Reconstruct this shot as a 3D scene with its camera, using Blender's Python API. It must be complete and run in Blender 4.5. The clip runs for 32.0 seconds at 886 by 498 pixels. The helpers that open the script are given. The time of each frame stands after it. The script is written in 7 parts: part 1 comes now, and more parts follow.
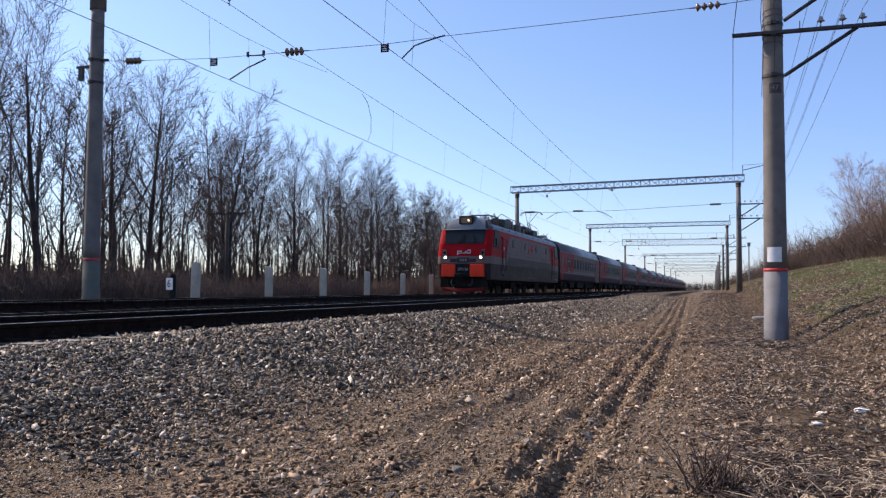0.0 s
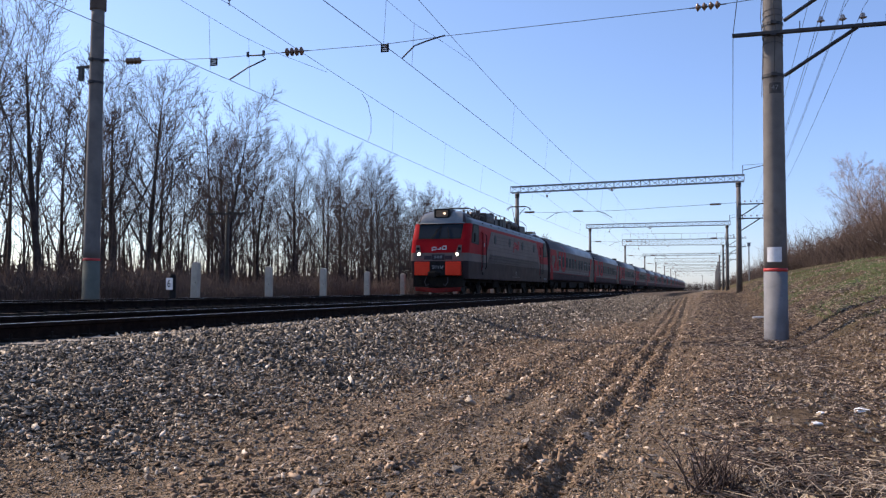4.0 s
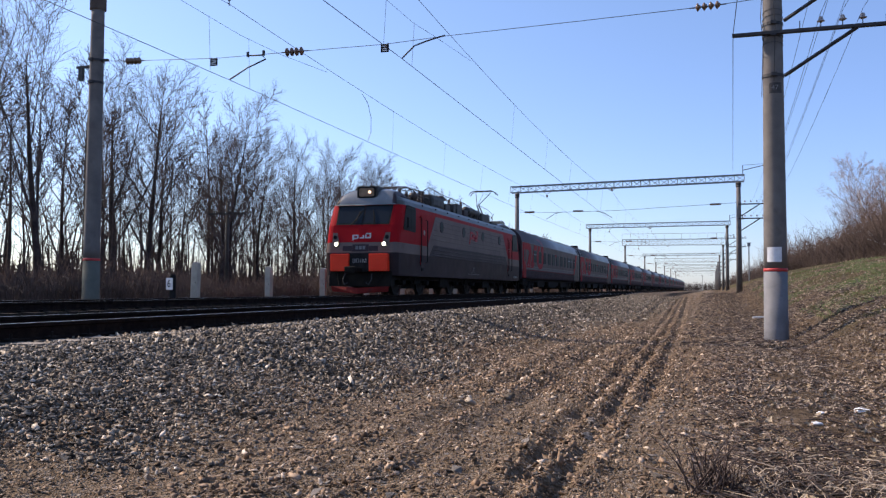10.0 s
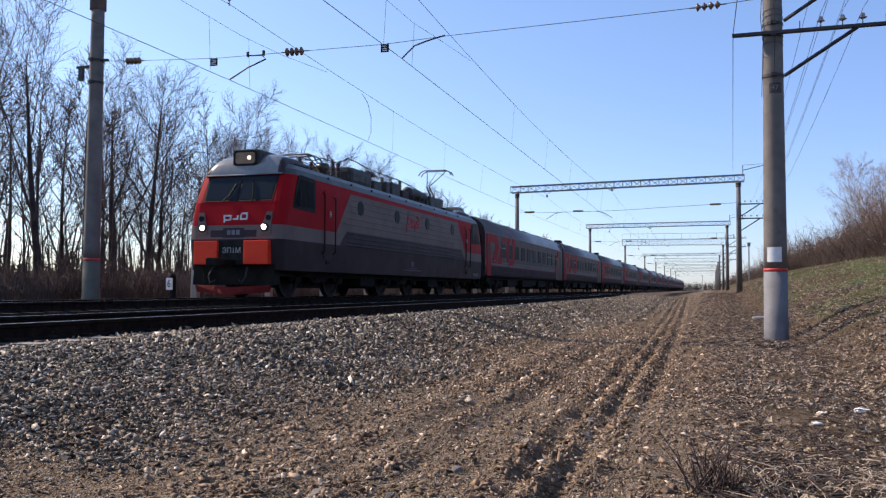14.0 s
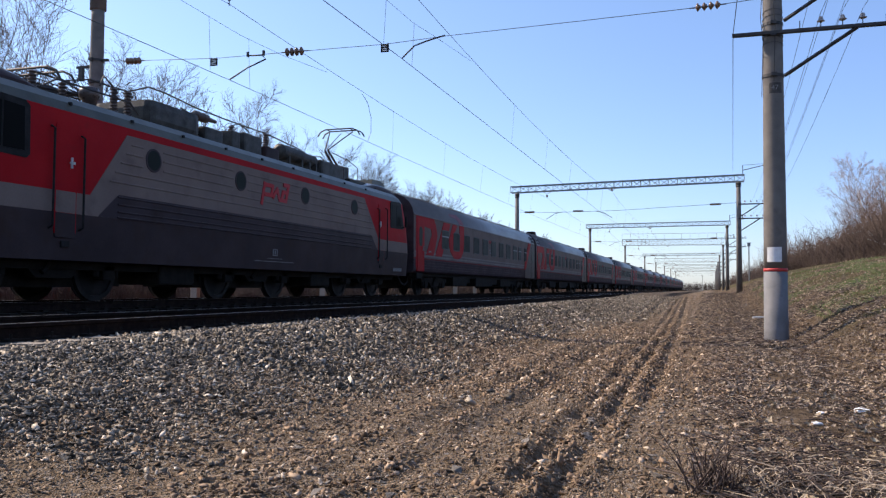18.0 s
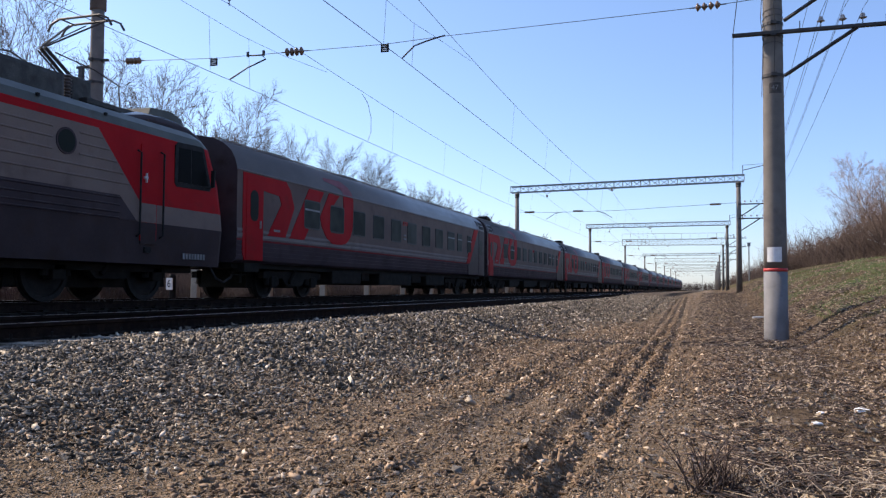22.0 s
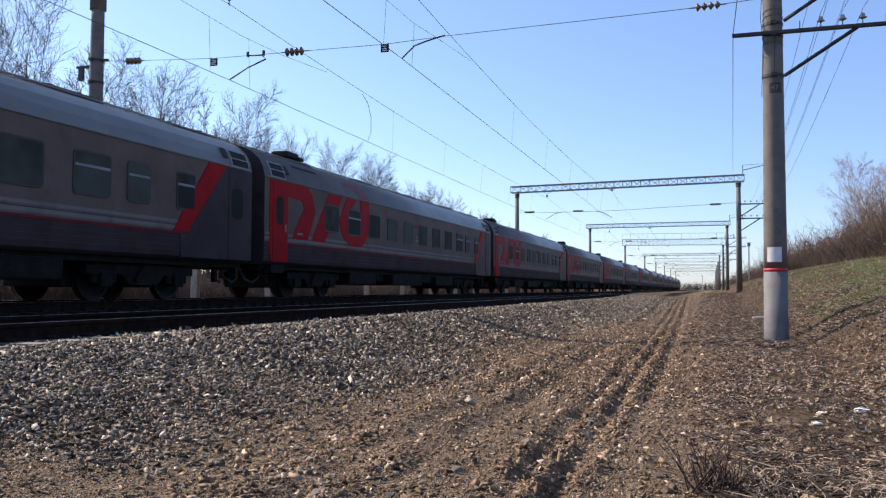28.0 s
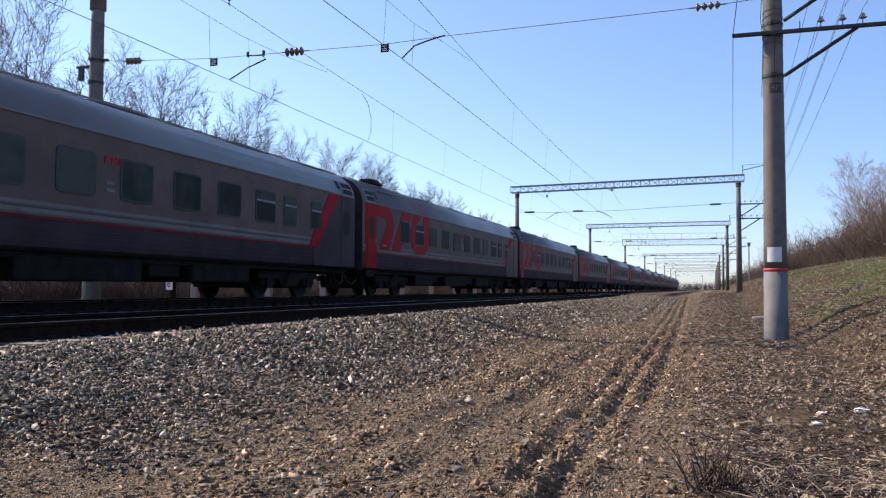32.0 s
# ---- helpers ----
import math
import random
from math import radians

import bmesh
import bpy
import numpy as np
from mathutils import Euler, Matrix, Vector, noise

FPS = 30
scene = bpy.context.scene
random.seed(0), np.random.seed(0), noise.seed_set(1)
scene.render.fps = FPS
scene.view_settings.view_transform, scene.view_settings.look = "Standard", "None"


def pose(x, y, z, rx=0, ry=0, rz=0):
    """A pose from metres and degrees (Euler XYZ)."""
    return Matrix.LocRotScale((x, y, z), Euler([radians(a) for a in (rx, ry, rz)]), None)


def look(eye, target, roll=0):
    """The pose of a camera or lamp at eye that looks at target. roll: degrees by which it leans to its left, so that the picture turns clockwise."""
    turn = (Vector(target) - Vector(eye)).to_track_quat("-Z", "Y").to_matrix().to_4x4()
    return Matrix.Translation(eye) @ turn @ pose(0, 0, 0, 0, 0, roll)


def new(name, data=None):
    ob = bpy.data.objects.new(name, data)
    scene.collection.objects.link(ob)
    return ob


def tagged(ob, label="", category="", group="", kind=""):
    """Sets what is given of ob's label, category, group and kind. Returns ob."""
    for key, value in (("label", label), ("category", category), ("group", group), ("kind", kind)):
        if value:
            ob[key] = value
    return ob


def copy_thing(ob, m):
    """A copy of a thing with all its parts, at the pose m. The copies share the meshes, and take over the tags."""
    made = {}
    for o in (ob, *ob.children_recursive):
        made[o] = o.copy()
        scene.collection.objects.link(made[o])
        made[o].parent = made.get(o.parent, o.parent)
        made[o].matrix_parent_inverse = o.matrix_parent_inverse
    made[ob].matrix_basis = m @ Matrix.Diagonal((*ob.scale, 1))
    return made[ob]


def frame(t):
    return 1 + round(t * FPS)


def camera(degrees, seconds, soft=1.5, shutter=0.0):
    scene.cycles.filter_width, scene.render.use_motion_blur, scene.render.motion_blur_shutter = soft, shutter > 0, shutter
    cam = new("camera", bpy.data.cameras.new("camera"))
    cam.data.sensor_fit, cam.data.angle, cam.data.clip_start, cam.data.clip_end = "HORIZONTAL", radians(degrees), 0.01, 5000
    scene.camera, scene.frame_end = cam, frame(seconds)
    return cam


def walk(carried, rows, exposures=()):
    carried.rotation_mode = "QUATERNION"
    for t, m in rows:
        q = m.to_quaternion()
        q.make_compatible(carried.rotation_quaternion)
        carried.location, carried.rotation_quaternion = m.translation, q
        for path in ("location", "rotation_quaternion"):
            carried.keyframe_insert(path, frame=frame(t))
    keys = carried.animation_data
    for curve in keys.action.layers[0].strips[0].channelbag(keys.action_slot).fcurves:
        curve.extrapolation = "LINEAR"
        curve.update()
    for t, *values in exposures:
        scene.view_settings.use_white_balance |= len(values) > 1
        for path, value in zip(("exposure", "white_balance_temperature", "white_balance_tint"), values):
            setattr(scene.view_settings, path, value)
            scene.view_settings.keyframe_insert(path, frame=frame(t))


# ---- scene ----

# camera on a low stand beside the line; x to the right of the track, y along it, z = 0 at the train's rail heads
cam = camera(56.4, 32.0, soft=1.3)
EYE = Vector((0, 0, 0.313))
AIM = EYE + Vector((-math.sin(radians(17.959)) * math.cos(radians(2.701)), math.cos(radians(17.959)) * math.cos(radians(2.701)), math.sin(radians(2.701))))
STAND = look(EYE, AIM, 0.364)
walk(cam, [(0.0, STAND), (32.0, STAND)], [(0.0, 0.23, 6580, 17), (12.0, 0.23, 6580, 17), (14.0, 0.27, 6610, 16), (17.0, 0.35, 6670, 14), (20.0, 0.37, 6680, 14), (32.0, 0.37, 6680, 14)])

# daylight: clear spring sky, sun to the side of the line beyond the train
SUN = Vector((-0.776, 0.10, 0.622)).normalized()
world = bpy.data.worlds.new("sky")
scene.world = world
world.use_nodes = True
wt = world.node_tree
sky = wt.nodes.new("ShaderNodeTexSky")
sky.sky_type, sky.sun_disc = "NISHITA", False
sky.sun_elevation = math.asin(SUN.z)
sky.sun_rotation = math.atan2(SUN.x, SUN.y)
sky.air_density, sky.dust_density, sky.ozone_density = 1.0, 0.35, 3.2
# clear air: the sky stays blue down to the horizon, deeper on the side away from the sun
way, axes, low = wt.nodes.new("ShaderNodeTexCoord"), wt.nodes.new("ShaderNodeSeparateXYZ"), wt.nodes.new("ShaderNodeMapRange")
wt.links.new(way.outputs["Generated"], axes.inputs[0])
wt.links.new(axes.outputs["Z"], low.inputs["Value"])
low.inputs["From Min"].default_value, low.inputs["From Max"].default_value = 0.0, 0.55
low.inputs["To Min"].default_value, low.inputs["To Max"].default_value = 1.0, 0.0
clear = wt.nodes.new("ShaderNodeMix")
clear.data_type, clear.blend_type = "RGBA", "MULTIPLY"
clear.inputs[7].default_value = (0.57, 0.65, 0.91, 1)
away, deep = wt.nodes.new("ShaderNodeMapRange"), wt.nodes.new("ShaderNodeMath")
away.inputs["From Min"].default_value, away.inputs["From Max"].default_value = -0.8, 0.2
away.inputs["To Min"].default_value, away.inputs["To Max"].default_value = 0.3, 1.0
deep.operation = "MULTIPLY"
wt.links.new(axes.outputs["X"], away.inputs["Value"])
wt.links.new(away.outputs["Result"], deep.inputs[0])
wt.links.new(low.outputs["Result"], deep.inputs[1])
wt.links.new(deep.outputs[0], clear.inputs[0])
wt.links.new(sky.outputs["Color"], clear.inputs[6])
wt.links.new(clear.outputs[2], wt.nodes["Background"].inputs["Color"])
wt.nodes["Background"].inputs["Strength"].default_value = 0.178
sun_data = bpy.data.lights.new("sun", "SUN")
sun_data.energy, sun_data.angle, sun_data.color = 4.9, radians(0.5), (1.0, 0.88, 0.72)
sun = new("sun", sun_data)
sun.matrix_world = SUN.to_track_quat("Z", "Y").to_matrix().to_4x4()

# ---------------------------------------------------------------- mesh tools
def finish(name, bm, material, parent=None, label="", smooth=False):
    me = bpy.data.meshes.new(name)
    bmesh.ops.recalc_face_normals(bm, faces=bm.faces)
    bm.to_mesh(me)
    bm.free()
    for m in (material if isinstance(material, (list, tuple)) else [material]):
        me.materials.append(m)
    if smooth:
        for p in me.polygons:
            p.use_smooth = True
    ob = new(name, me)
    if parent is not None:
        ob.parent = parent
    if label:
        ob["label"] = label
    return ob


def part(name, bm, material, parent, label="", smooth=False):
    return finish(name, bm, material, parent, label, smooth)


def share(name, ob, parent, m, label=""):
    """Another piece on the same mesh."""
    o = new(name, ob.data)
    o.parent = parent
    o.matrix_basis = m
    if label:
        o["label"] = label
    return o


def thing(name, m, label, category, group="", kind=""):
    ob = new(name)
    ob.matrix_basis = m
    return tagged(ob, label, category, group, kind)


def mesh_of(name, verts, faces, material, parent=None, smooth=False, label=""):
    me = bpy.data.meshes.new(name)
    me.from_pydata(verts, [], faces)
    me.update()
    for m in (material if isinstance(material, (list, tuple)) else [material]):
        me.materials.append(m)
    if smooth:
        me.polygons.foreach_set("use_smooth", [True] * len(me.polygons))
    ob = new(name, me)
    if parent is not None:
        ob.parent = parent
    if label:
        ob["label"] = label
    return ob


def box(bm, x0, x1, y0, y1, z0, z1, mi=0, bevel=0.0):
    vs = [bm.verts.new((x, y, z)) for z in (z0, z1) for x, y in ((x0, y0), (x1, y0), (x1, y1), (x0, y1))]
    fs = [bm.faces.new([vs[i] for i in q]) for q in ((3, 2, 1, 0), (4, 5, 6, 7), (0, 1, 5, 4), (1, 2, 6, 5), (2, 3, 7, 6), (3, 0, 4, 7))]
    for f in fs:
        f.material_index = mi
    if bevel:
        es = list({e for f in fs for e in f.edges})
        bmesh.ops.bevel(bm, geom=es, offset=bevel, segments=2, affect="EDGES", profile=0.6)
    return bm


def prism(bm, pts, a, b, axis="y", mi=0):
    """Extrude the outline pts from a to b along an axis. Outline pairs: (x, z) for y, (y, z) for x, (x, y) for z."""
    def at(p, t):
        return {"y": (p[0], t, p[1]), "x": (t, p[0], p[1]), "z": (p[0], p[1], t)}[axis]
    va = [bm.verts.new(at(p, a)) for p in pts]
    vb = [bm.verts.new(at(p, b)) for p in pts]
    n = len(pts)
    fs = [bm.faces.new(va), bm.faces.new(vb[::-1])]
    for i in range(n):
        fs.append(bm.faces.new((va[i], vb[i], vb[(i + 1) % n], va[(i + 1) % n])))
    for f in fs:
        f.material_index = mi
    return bm


def tube(bm, path, radius, n=6, mi=0, caps=True):
    """A round bar along the points of path; radius is a number or one number a point."""
    path = [Vector(p) for p in path]
    rads = radius if isinstance(radius, (list, tuple)) else [radius] * len(path)
    rings, side = [], None
    for i, p in enumerate(path):
        d = (path[min(i + 1, len(path) - 1)] - path[max(i - 1, 0)]).normalized()
        if side is None:
            side = d.cross(Vector((0, 0, 1)) if abs(d.z) < 0.9 else Vector((1, 0, 0))).normalized()
        side = (side - d * side.dot(d)).normalized()
        up = d.cross(side)
        rings.append([bm.verts.new(p + (side * math.cos(2 * math.pi * k / n) + up * math.sin(2 * math.pi * k / n)) * rads[i]) for k in range(n)])
    for a, b in zip(rings, rings[1:]):
        for k in range(n):
            bm.faces.new((a[k], a[(k + 1) % n], b[(k + 1) % n], b[k])).material_index = mi
    if caps:
        bm.faces.new(rings[0][::-1]).material_index = mi
        bm.faces.new(rings[-1]).material_index = mi
    return bm


def disc(bm, centre, radius, a, b, axis="x", n=24, mi=0):
    pts = [(radius * math.cos(2 * math.pi * k / n), radius * math.sin(2 * math.pi * k / n)) for k in range(n)]
    cx, cy, cz = centre
    if axis == "x":
        return prism(bm, [(cy + u, cz + v) for u, v in pts], cx + a, cx + b, "x", mi)
    if axis == "y":
        return prism(bm, [(cx + u, cz + v) for u, v in pts], cy + a, cy + b, "y", mi)
    return prism(bm, [(cx + u, cy + v) for u, v in pts], cz + a, cz + b, "z", mi)


def lathe(bm, centre, rows, n=16, axis="z", mi=0):
    """Turned shape: rows of (radius, height) about an axis."""
    cx, cy, cz = centre
    rings = []
    for r, h in rows:
        ring = []
        for k in range(n):
            u, v = r * math.cos(2 * math.pi * k / n), r * math.sin(2 * math.pi * k / n)
            ring.append(bm.verts.new({"z": (cx + u, cy + v, cz + h), "x": (cx + h, cy + u, cz + v), "y": (cx + u, cy + h, cz + v)}[axis]))
        rings.append(ring)
    for a, b in zip(rings, rings[1:]):
        for k in range(n):
            bm.faces.new((a[k], a[(k + 1) % n], b[(k + 1) % n], b[k])).material_index = mi
    bm.faces.new(rings[0][::-1]).material_index = mi
    bm.faces.new(rings[-1]).material_index = mi
    return bm


def smoothstep(t, a, b):
    t = min(1.0, max(0.0, (t - a) / (b - a)))
    return t * t * (3 - 2 * t)


# ---------------------------------------------------------------- materials
def surf(name, c1, c2, scale=4.0, rough=0.7, metal=0.0, bump=0.0, bscale=40.0, fine=0.25, spec=0.5, coat=0.0, vary=0.0, stretch=(1, 1, 1), contrast=(0.35, 0.65), dirt=None, coords="Object"):
    """Two-scale surface: patches from c1 to c2, a fine grain over them, relief, and a little change of gloss."""
    m = bpy.data.materials.new(name)
    m.use_nodes = True
    nt = m.node_tree
    bs = nt.nodes["Principled BSDF"]
    tc = nt.nodes.new("ShaderNodeTexCoord")
    mp = nt.nodes.new("ShaderNodeMapping")
    mp.inputs["Scale"].default_value = stretch
    nt.links.new(tc.outputs[coords], mp.inputs["Vector"])

    def noise_at(sc, detail=4.0):
        n = nt.nodes.new("ShaderNodeTexNoise")
        n.inputs["Scale"].default_value, n.inputs["Detail"].default_value = sc, detail
        nt.links.new(mp.outputs["Vector"], n.inputs["Vector"])
        return n.outputs["Fac"]

    def spread(fac, lo, hi):
        r = nt.nodes.new("ShaderNodeMapRange")
        r.inputs["From Min"].default_value, r.inputs["From Max"].default_value = lo, hi
        nt.links.new(fac, r.inputs["Value"])
        return r.outputs["Result"]

    def blend(fac, a, b, mode="MIX"):
        x = nt.nodes.new("ShaderNodeMix")
        x.data_type, x.blend_type = "RGBA", mode
        for key, v in ((0, fac), (6, a), (7, b)):
            if isinstance(v, (int, float)):
                x.inputs[key].default_value = v
            elif isinstance(v, tuple):
                x.inputs[key].default_value = (*v, 1)
            else:
                nt.links.new(v, x.inputs[key])
        return x.outputs[2]

    col = blend(spread(noise_at(scale), *contrast), c1, c2)
    g = nt.nodes.new("ShaderNodeMapRange")
    g.inputs["From Min"].default_value, g.inputs["From Max"].default_value = 0.3, 0.7
    g.inputs["To Min"].default_value, g.inputs["To Max"].default_value = 1 - fine, 1 + fine
    nt.links.new(noise_at(bscale), g.inputs["Value"])
    col = blend(1.0, col, g.outputs["Result"], "MULTIPLY")
    if vary:
        oi = nt.nodes.new("ShaderNodeObjectInfo")
        v = nt.nodes.new("ShaderNodeMapRange")
        v.inputs["To Min"].default_value, v.inputs["To Max"].default_value = 1 - vary, 1 + vary
        nt.links.new(oi.outputs["Random"], v.inputs["Value"])
        col = blend(1.0, col, v.outputs["Result"], "MULTIPLY")
    if dirt:
        colour, sc, lo, hi = dirt
        col = blend(spread(noise_at(sc, 6.0), lo, hi), col, colour)
    nt.links.new(col, bs.inputs["Base Color"])
    rr = nt.nodes.new("ShaderNodeMapRange")
    rr.inputs["To Min"].default_value, rr.inputs["To Max"].default_value = max(0.03, rough - 0.12), min(1.0, rough + 0.12)
    nt.links.new(noise_at(scale * 2.3), rr.inputs["Value"])
    nt.links.new(rr.outputs["Result"], bs.inputs["Roughness"])
    bs.inputs["Metallic"].default_value = metal
    bs.inputs["Specular IOR Level"].default_value = spec
    bs.inputs["Coat Weight"].default_value = coat
    if bump:
        b = nt.nodes.new("ShaderNodeBump")
        b.inputs["Strength"].default_value, b.inputs["Distance"].default_value = 0.6, bump
        nt.links.new(noise_at(bscale), b.inputs["Height"])
        nt.links.new(b.outputs["Normal"], bs.inputs["Normal"])
    return m


def glow(name, colour, strength):
    m = bpy.data.materials.new(name)
    m.use_nodes = True
    bs = m.node_tree.nodes["Principled BSDF"]
    bs.inputs["Base Color"].default_value = (*colour, 1)
    bs.inputs["Emission Color"].default_value = (*colour, 1)
    bs.inputs["Emission Strength"].default_value = strength
    return m


def glass(name, tint, rough=0.05, drawn=None, spec=0.07):
    """Dark coach glass: a thin, mostly mirroring pane."""
    m = bpy.data.materials.new(name)
    m.use_nodes = True
    bs = m.node_tree.nodes["Principled BSDF"]
    bs.inputs["Base Color"].default_value = (*tint, 1)
    bs.inputs["Roughness"].default_value = rough
    bs.inputs["Specular IOR Level"].default_value = spec
    if drawn:
        # blinds and curtains behind the tint, drawn more or less from window to window
        nt = m.node_tree
        oi, tc, n = nt.nodes.new("ShaderNodeObjectInfo"), nt.nodes.new("ShaderNodeTexCoord"), nt.nodes.new("ShaderNodeTexNoise")
        n.inputs["Scale"].default_value, n.inputs["Detail"].default_value = 1.6, 1.0
        add = nt.nodes.new("ShaderNodeMath")
        r = nt.nodes.new("ShaderNodeMapRange")
        x = nt.nodes.new("ShaderNodeMix")
        x.data_type = "RGBA"
        nt.links.new(tc.outputs["Object"], n.inputs["Vector"])
        nt.links.new(n.outputs["Fac"], add.inputs[0])
        nt.links.new(oi.outputs["Random"], add.inputs[1])
        r.inputs["From Min"].default_value, r.inputs["From Max"].default_value = 0.75, 1.4
        nt.links.new(add.outputs[0], r.inputs["Value"])
        nt.links.new(r.outputs["Result"], x.inputs[0])
        x.inputs[6].default_value = (*tint, 1)
        x.inputs[7].default_value = (*drawn, 1)
        nt.links.new(x.outputs[2], bs.inputs["Base Color"])
    return m


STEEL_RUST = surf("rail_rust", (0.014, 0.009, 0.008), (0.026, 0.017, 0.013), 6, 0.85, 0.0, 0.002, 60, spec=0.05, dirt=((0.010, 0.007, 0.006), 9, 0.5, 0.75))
RAIL_TOP = surf("rail_polished", (0.42, 0.42, 0.44), (0.55, 0.55, 0.56), 8, 0.28, 1.0, 0.0, 60, fine=0.1, stretch=(8, 0.4, 8))
CONCRETE = surf("pole_concrete", (0.1276, 0.1126, 0.1038), (0.176, 0.1566, 0.1408), 2.2, 0.85, 0, 0.002, 70, fine=0.12, dirt=((0.1012, 0.088, 0.0836), 3.1, 0.55, 0.8))
CONCRETE_PAINT = surf("pole_base_grey_paint", (0.1496, 0.1478, 0.154), (0.1936, 0.1892, 0.198), 3, 0.7, 0, 0.001, 60, fine=0.1, dirt=((0.1232, 0.1232, 0.1276), 5, 0.58, 0.8))
POST_CONCRETE = surf("post_concrete", (0.36, 0.3152, 0.2537), (0.45, 0.3977, 0.3182), 4, 0.9, 0, 0.003, 50, fine=0.15, vary=0.12, dirt=((0.3, 0.2619, 0.215), 5, 0.6, 0.8))
# sleeper concrete with the shade under the train and between rails in its colour
SLEEPER_SHADED = surf("sleeper_shaded", (0.014, 0.011, 0.009), (0.028, 0.022, 0.018), 5, 0.9, 0, 0.003, 60, vary=0.15, spec=0.15)
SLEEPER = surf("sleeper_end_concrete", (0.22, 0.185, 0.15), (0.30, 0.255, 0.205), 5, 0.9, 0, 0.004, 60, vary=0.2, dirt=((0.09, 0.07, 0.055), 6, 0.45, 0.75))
NUMBER_PATCH = surf("number_patch_grey", (0.06, 0.055, 0.055), (0.09, 0.082, 0.08), 8, 0.8, spec=0.1)
FIGURE_GREY = surf("figure_grey", (0.20, 0.195, 0.195), (0.27, 0.265, 0.26), 8, 0.8, spec=0.1)
GALV = surf("galvanised_steel", (0.20, 0.21, 0.215), (0.28, 0.29, 0.295), 3, 0.55, 0.6, 0.001, 40, fine=0.12, dirt=((0.17, 0.12, 0.09), 4, 0.62, 0.8))
DARK_STEEL = surf("dark_steel", (0.035, 0.033, 0.036), (0.065, 0.058, 0.055), 6, 0.6, 0.4, 0.001, 50)
WIRE = surf("wire_copper", (0.05, 0.052, 0.055), (0.09, 0.085, 0.08), 3, 0.5, 0.6, 0.0, 40)
INSULATOR = surf("insulator_glaze", (0.16, 0.09, 0.055), (0.22, 0.13, 0.08), 5, 0.2, 0, 0, 40, fine=0.1)
GLASS_INS = surf("insulator_porcelain", (0.30, 0.26, 0.26), (0.42, 0.38, 0.37), 5, 0.25, 0, 0, 40, fine=0.08)
WHITE_PAINT = surf("white_paint", (0.66, 0.66, 0.66), (0.8, 0.8, 0.8), 6, 0.6, 0, 0.0005, 60, fine=0.08, dirt=((0.4, 0.38, 0.36), 8, 0.6, 0.8))
RED_PAINT = surf("red_paint", (0.46, 0.03, 0.03), (0.56, 0.045, 0.04), 6, 0.55, 0, 0.0, 60, fine=0.1)
BLACK_PAINT = surf("black_paint", (0.012, 0.011, 0.011), (0.022, 0.021, 0.021), 6, 0.6, spec=0.1)
BARK_WOOD = surf("weathered_wood", (0.045, 0.0375, 0.02976), (0.075, 0.0625, 0.0504), 4, 0.9, 0, 0.003, 30, stretch=(2, 2, 0.192))

# ---------------------------------------------------------------- plan of the line
NEAR_X, TRAIN_X = -7.577, -12.882      # track axes
NEAR_Z = -0.077                        # rail heads of the near track
POLE_Y = 20.0


RUTS = ((-1.10, 0.08, 0.075), (-0.86, 0.075, 0.065), (-0.55, 0.09, 0.07), (-1.80, 0.13, 0.05), (-2.25, 0.13, 0.045), (-3.0, 0.2, 0.025))   # wheel ruts: place, half width, depth


def ground_z(x, y):
    """Height of the ground: track bed, ballast shoulder, service path and the cutting's bank."""
    rise = 0.84 * smoothstep(y, 16, 75)
    path = -0.84 + rise
    far = -0.30 - 0.35 * smoothstep(-x, 17.5, 21) + 0.9 * smoothstep(-x, 60, 220)
    bed = -0.255
    if x < -15.2:
        z = bed + (far - bed) * smoothstep(-x, 15.2, 17.0)
    elif x < -6.05:
        z = bed - 0.09 * smoothstep(x, -11.6, -11.2) * (1 - smoothstep(x, -9.3, -8.9)) - 0.03 * smoothstep(x, -6.9, -6.7)
    elif x < -3.2:
        z = bed - 0.03 + (min(path, bed - 0.03) - bed + 0.03) * (0.35 * (x + 6.05) / 2.85 + 0.65 * smoothstep(x, -6.05, -3.2))
        z = max(z, path - 0.02) if path > bed else z
    else:
        z = min(path, bed) if y < 60 else path
        z = path if path < bed else bed + (path - bed) * smoothstep(x, -3.2, 0)
        for rx, w, d in RUTS:
            e = x - rx + 0.017 * (y - 5) - 0.02 * math.sin(y * 0.9 + rx * 7)
            d *= (0.7 + 0.8 * noise.noise((rx * 9, y * 0.8, 5)) + 0.9 * noise.noise((rx * 5, y * 3.1, 8))) * (smoothstep(y, 6.5, 10) if rx > -0.7 else 1)
            z -= d * math.exp(-(e / w) ** 2)
            z += 0.45 * d * (math.exp(-((e - w * 1.9) / w) ** 2) + math.exp(-((e + w * 1.9) / w) ** 2))
        hill = max(0.0, x - 1.62 - 0.12 * math.sin(y * 0.21))
        crest = 2.6 * (1 - math.exp(-hill * 0.56 / 2.6)) * smoothstep(hill, -0.6, 0.9) + 0.05 * min(hill, 60)
        z += crest
    return z


def uneven(x, y):
    a = 0.03 if x > -6 else 0.012
    z = a * noise.noise((x * 0.9, y * 0.9, 0)) + a * 0.6 * noise.noise((x * 3.1, y * 3.1, 4))
    if x > 2.2:
        z += 0.10 * min(1, (x - 2.2)) * noise.noise((x * 0.7, y * 0.7, 9))
    if x < -17:
        z += 0.25 * min(1, (-x - 17) / 5) * noise.noise((x * 0.15, y * 0.15, 3))
    return z


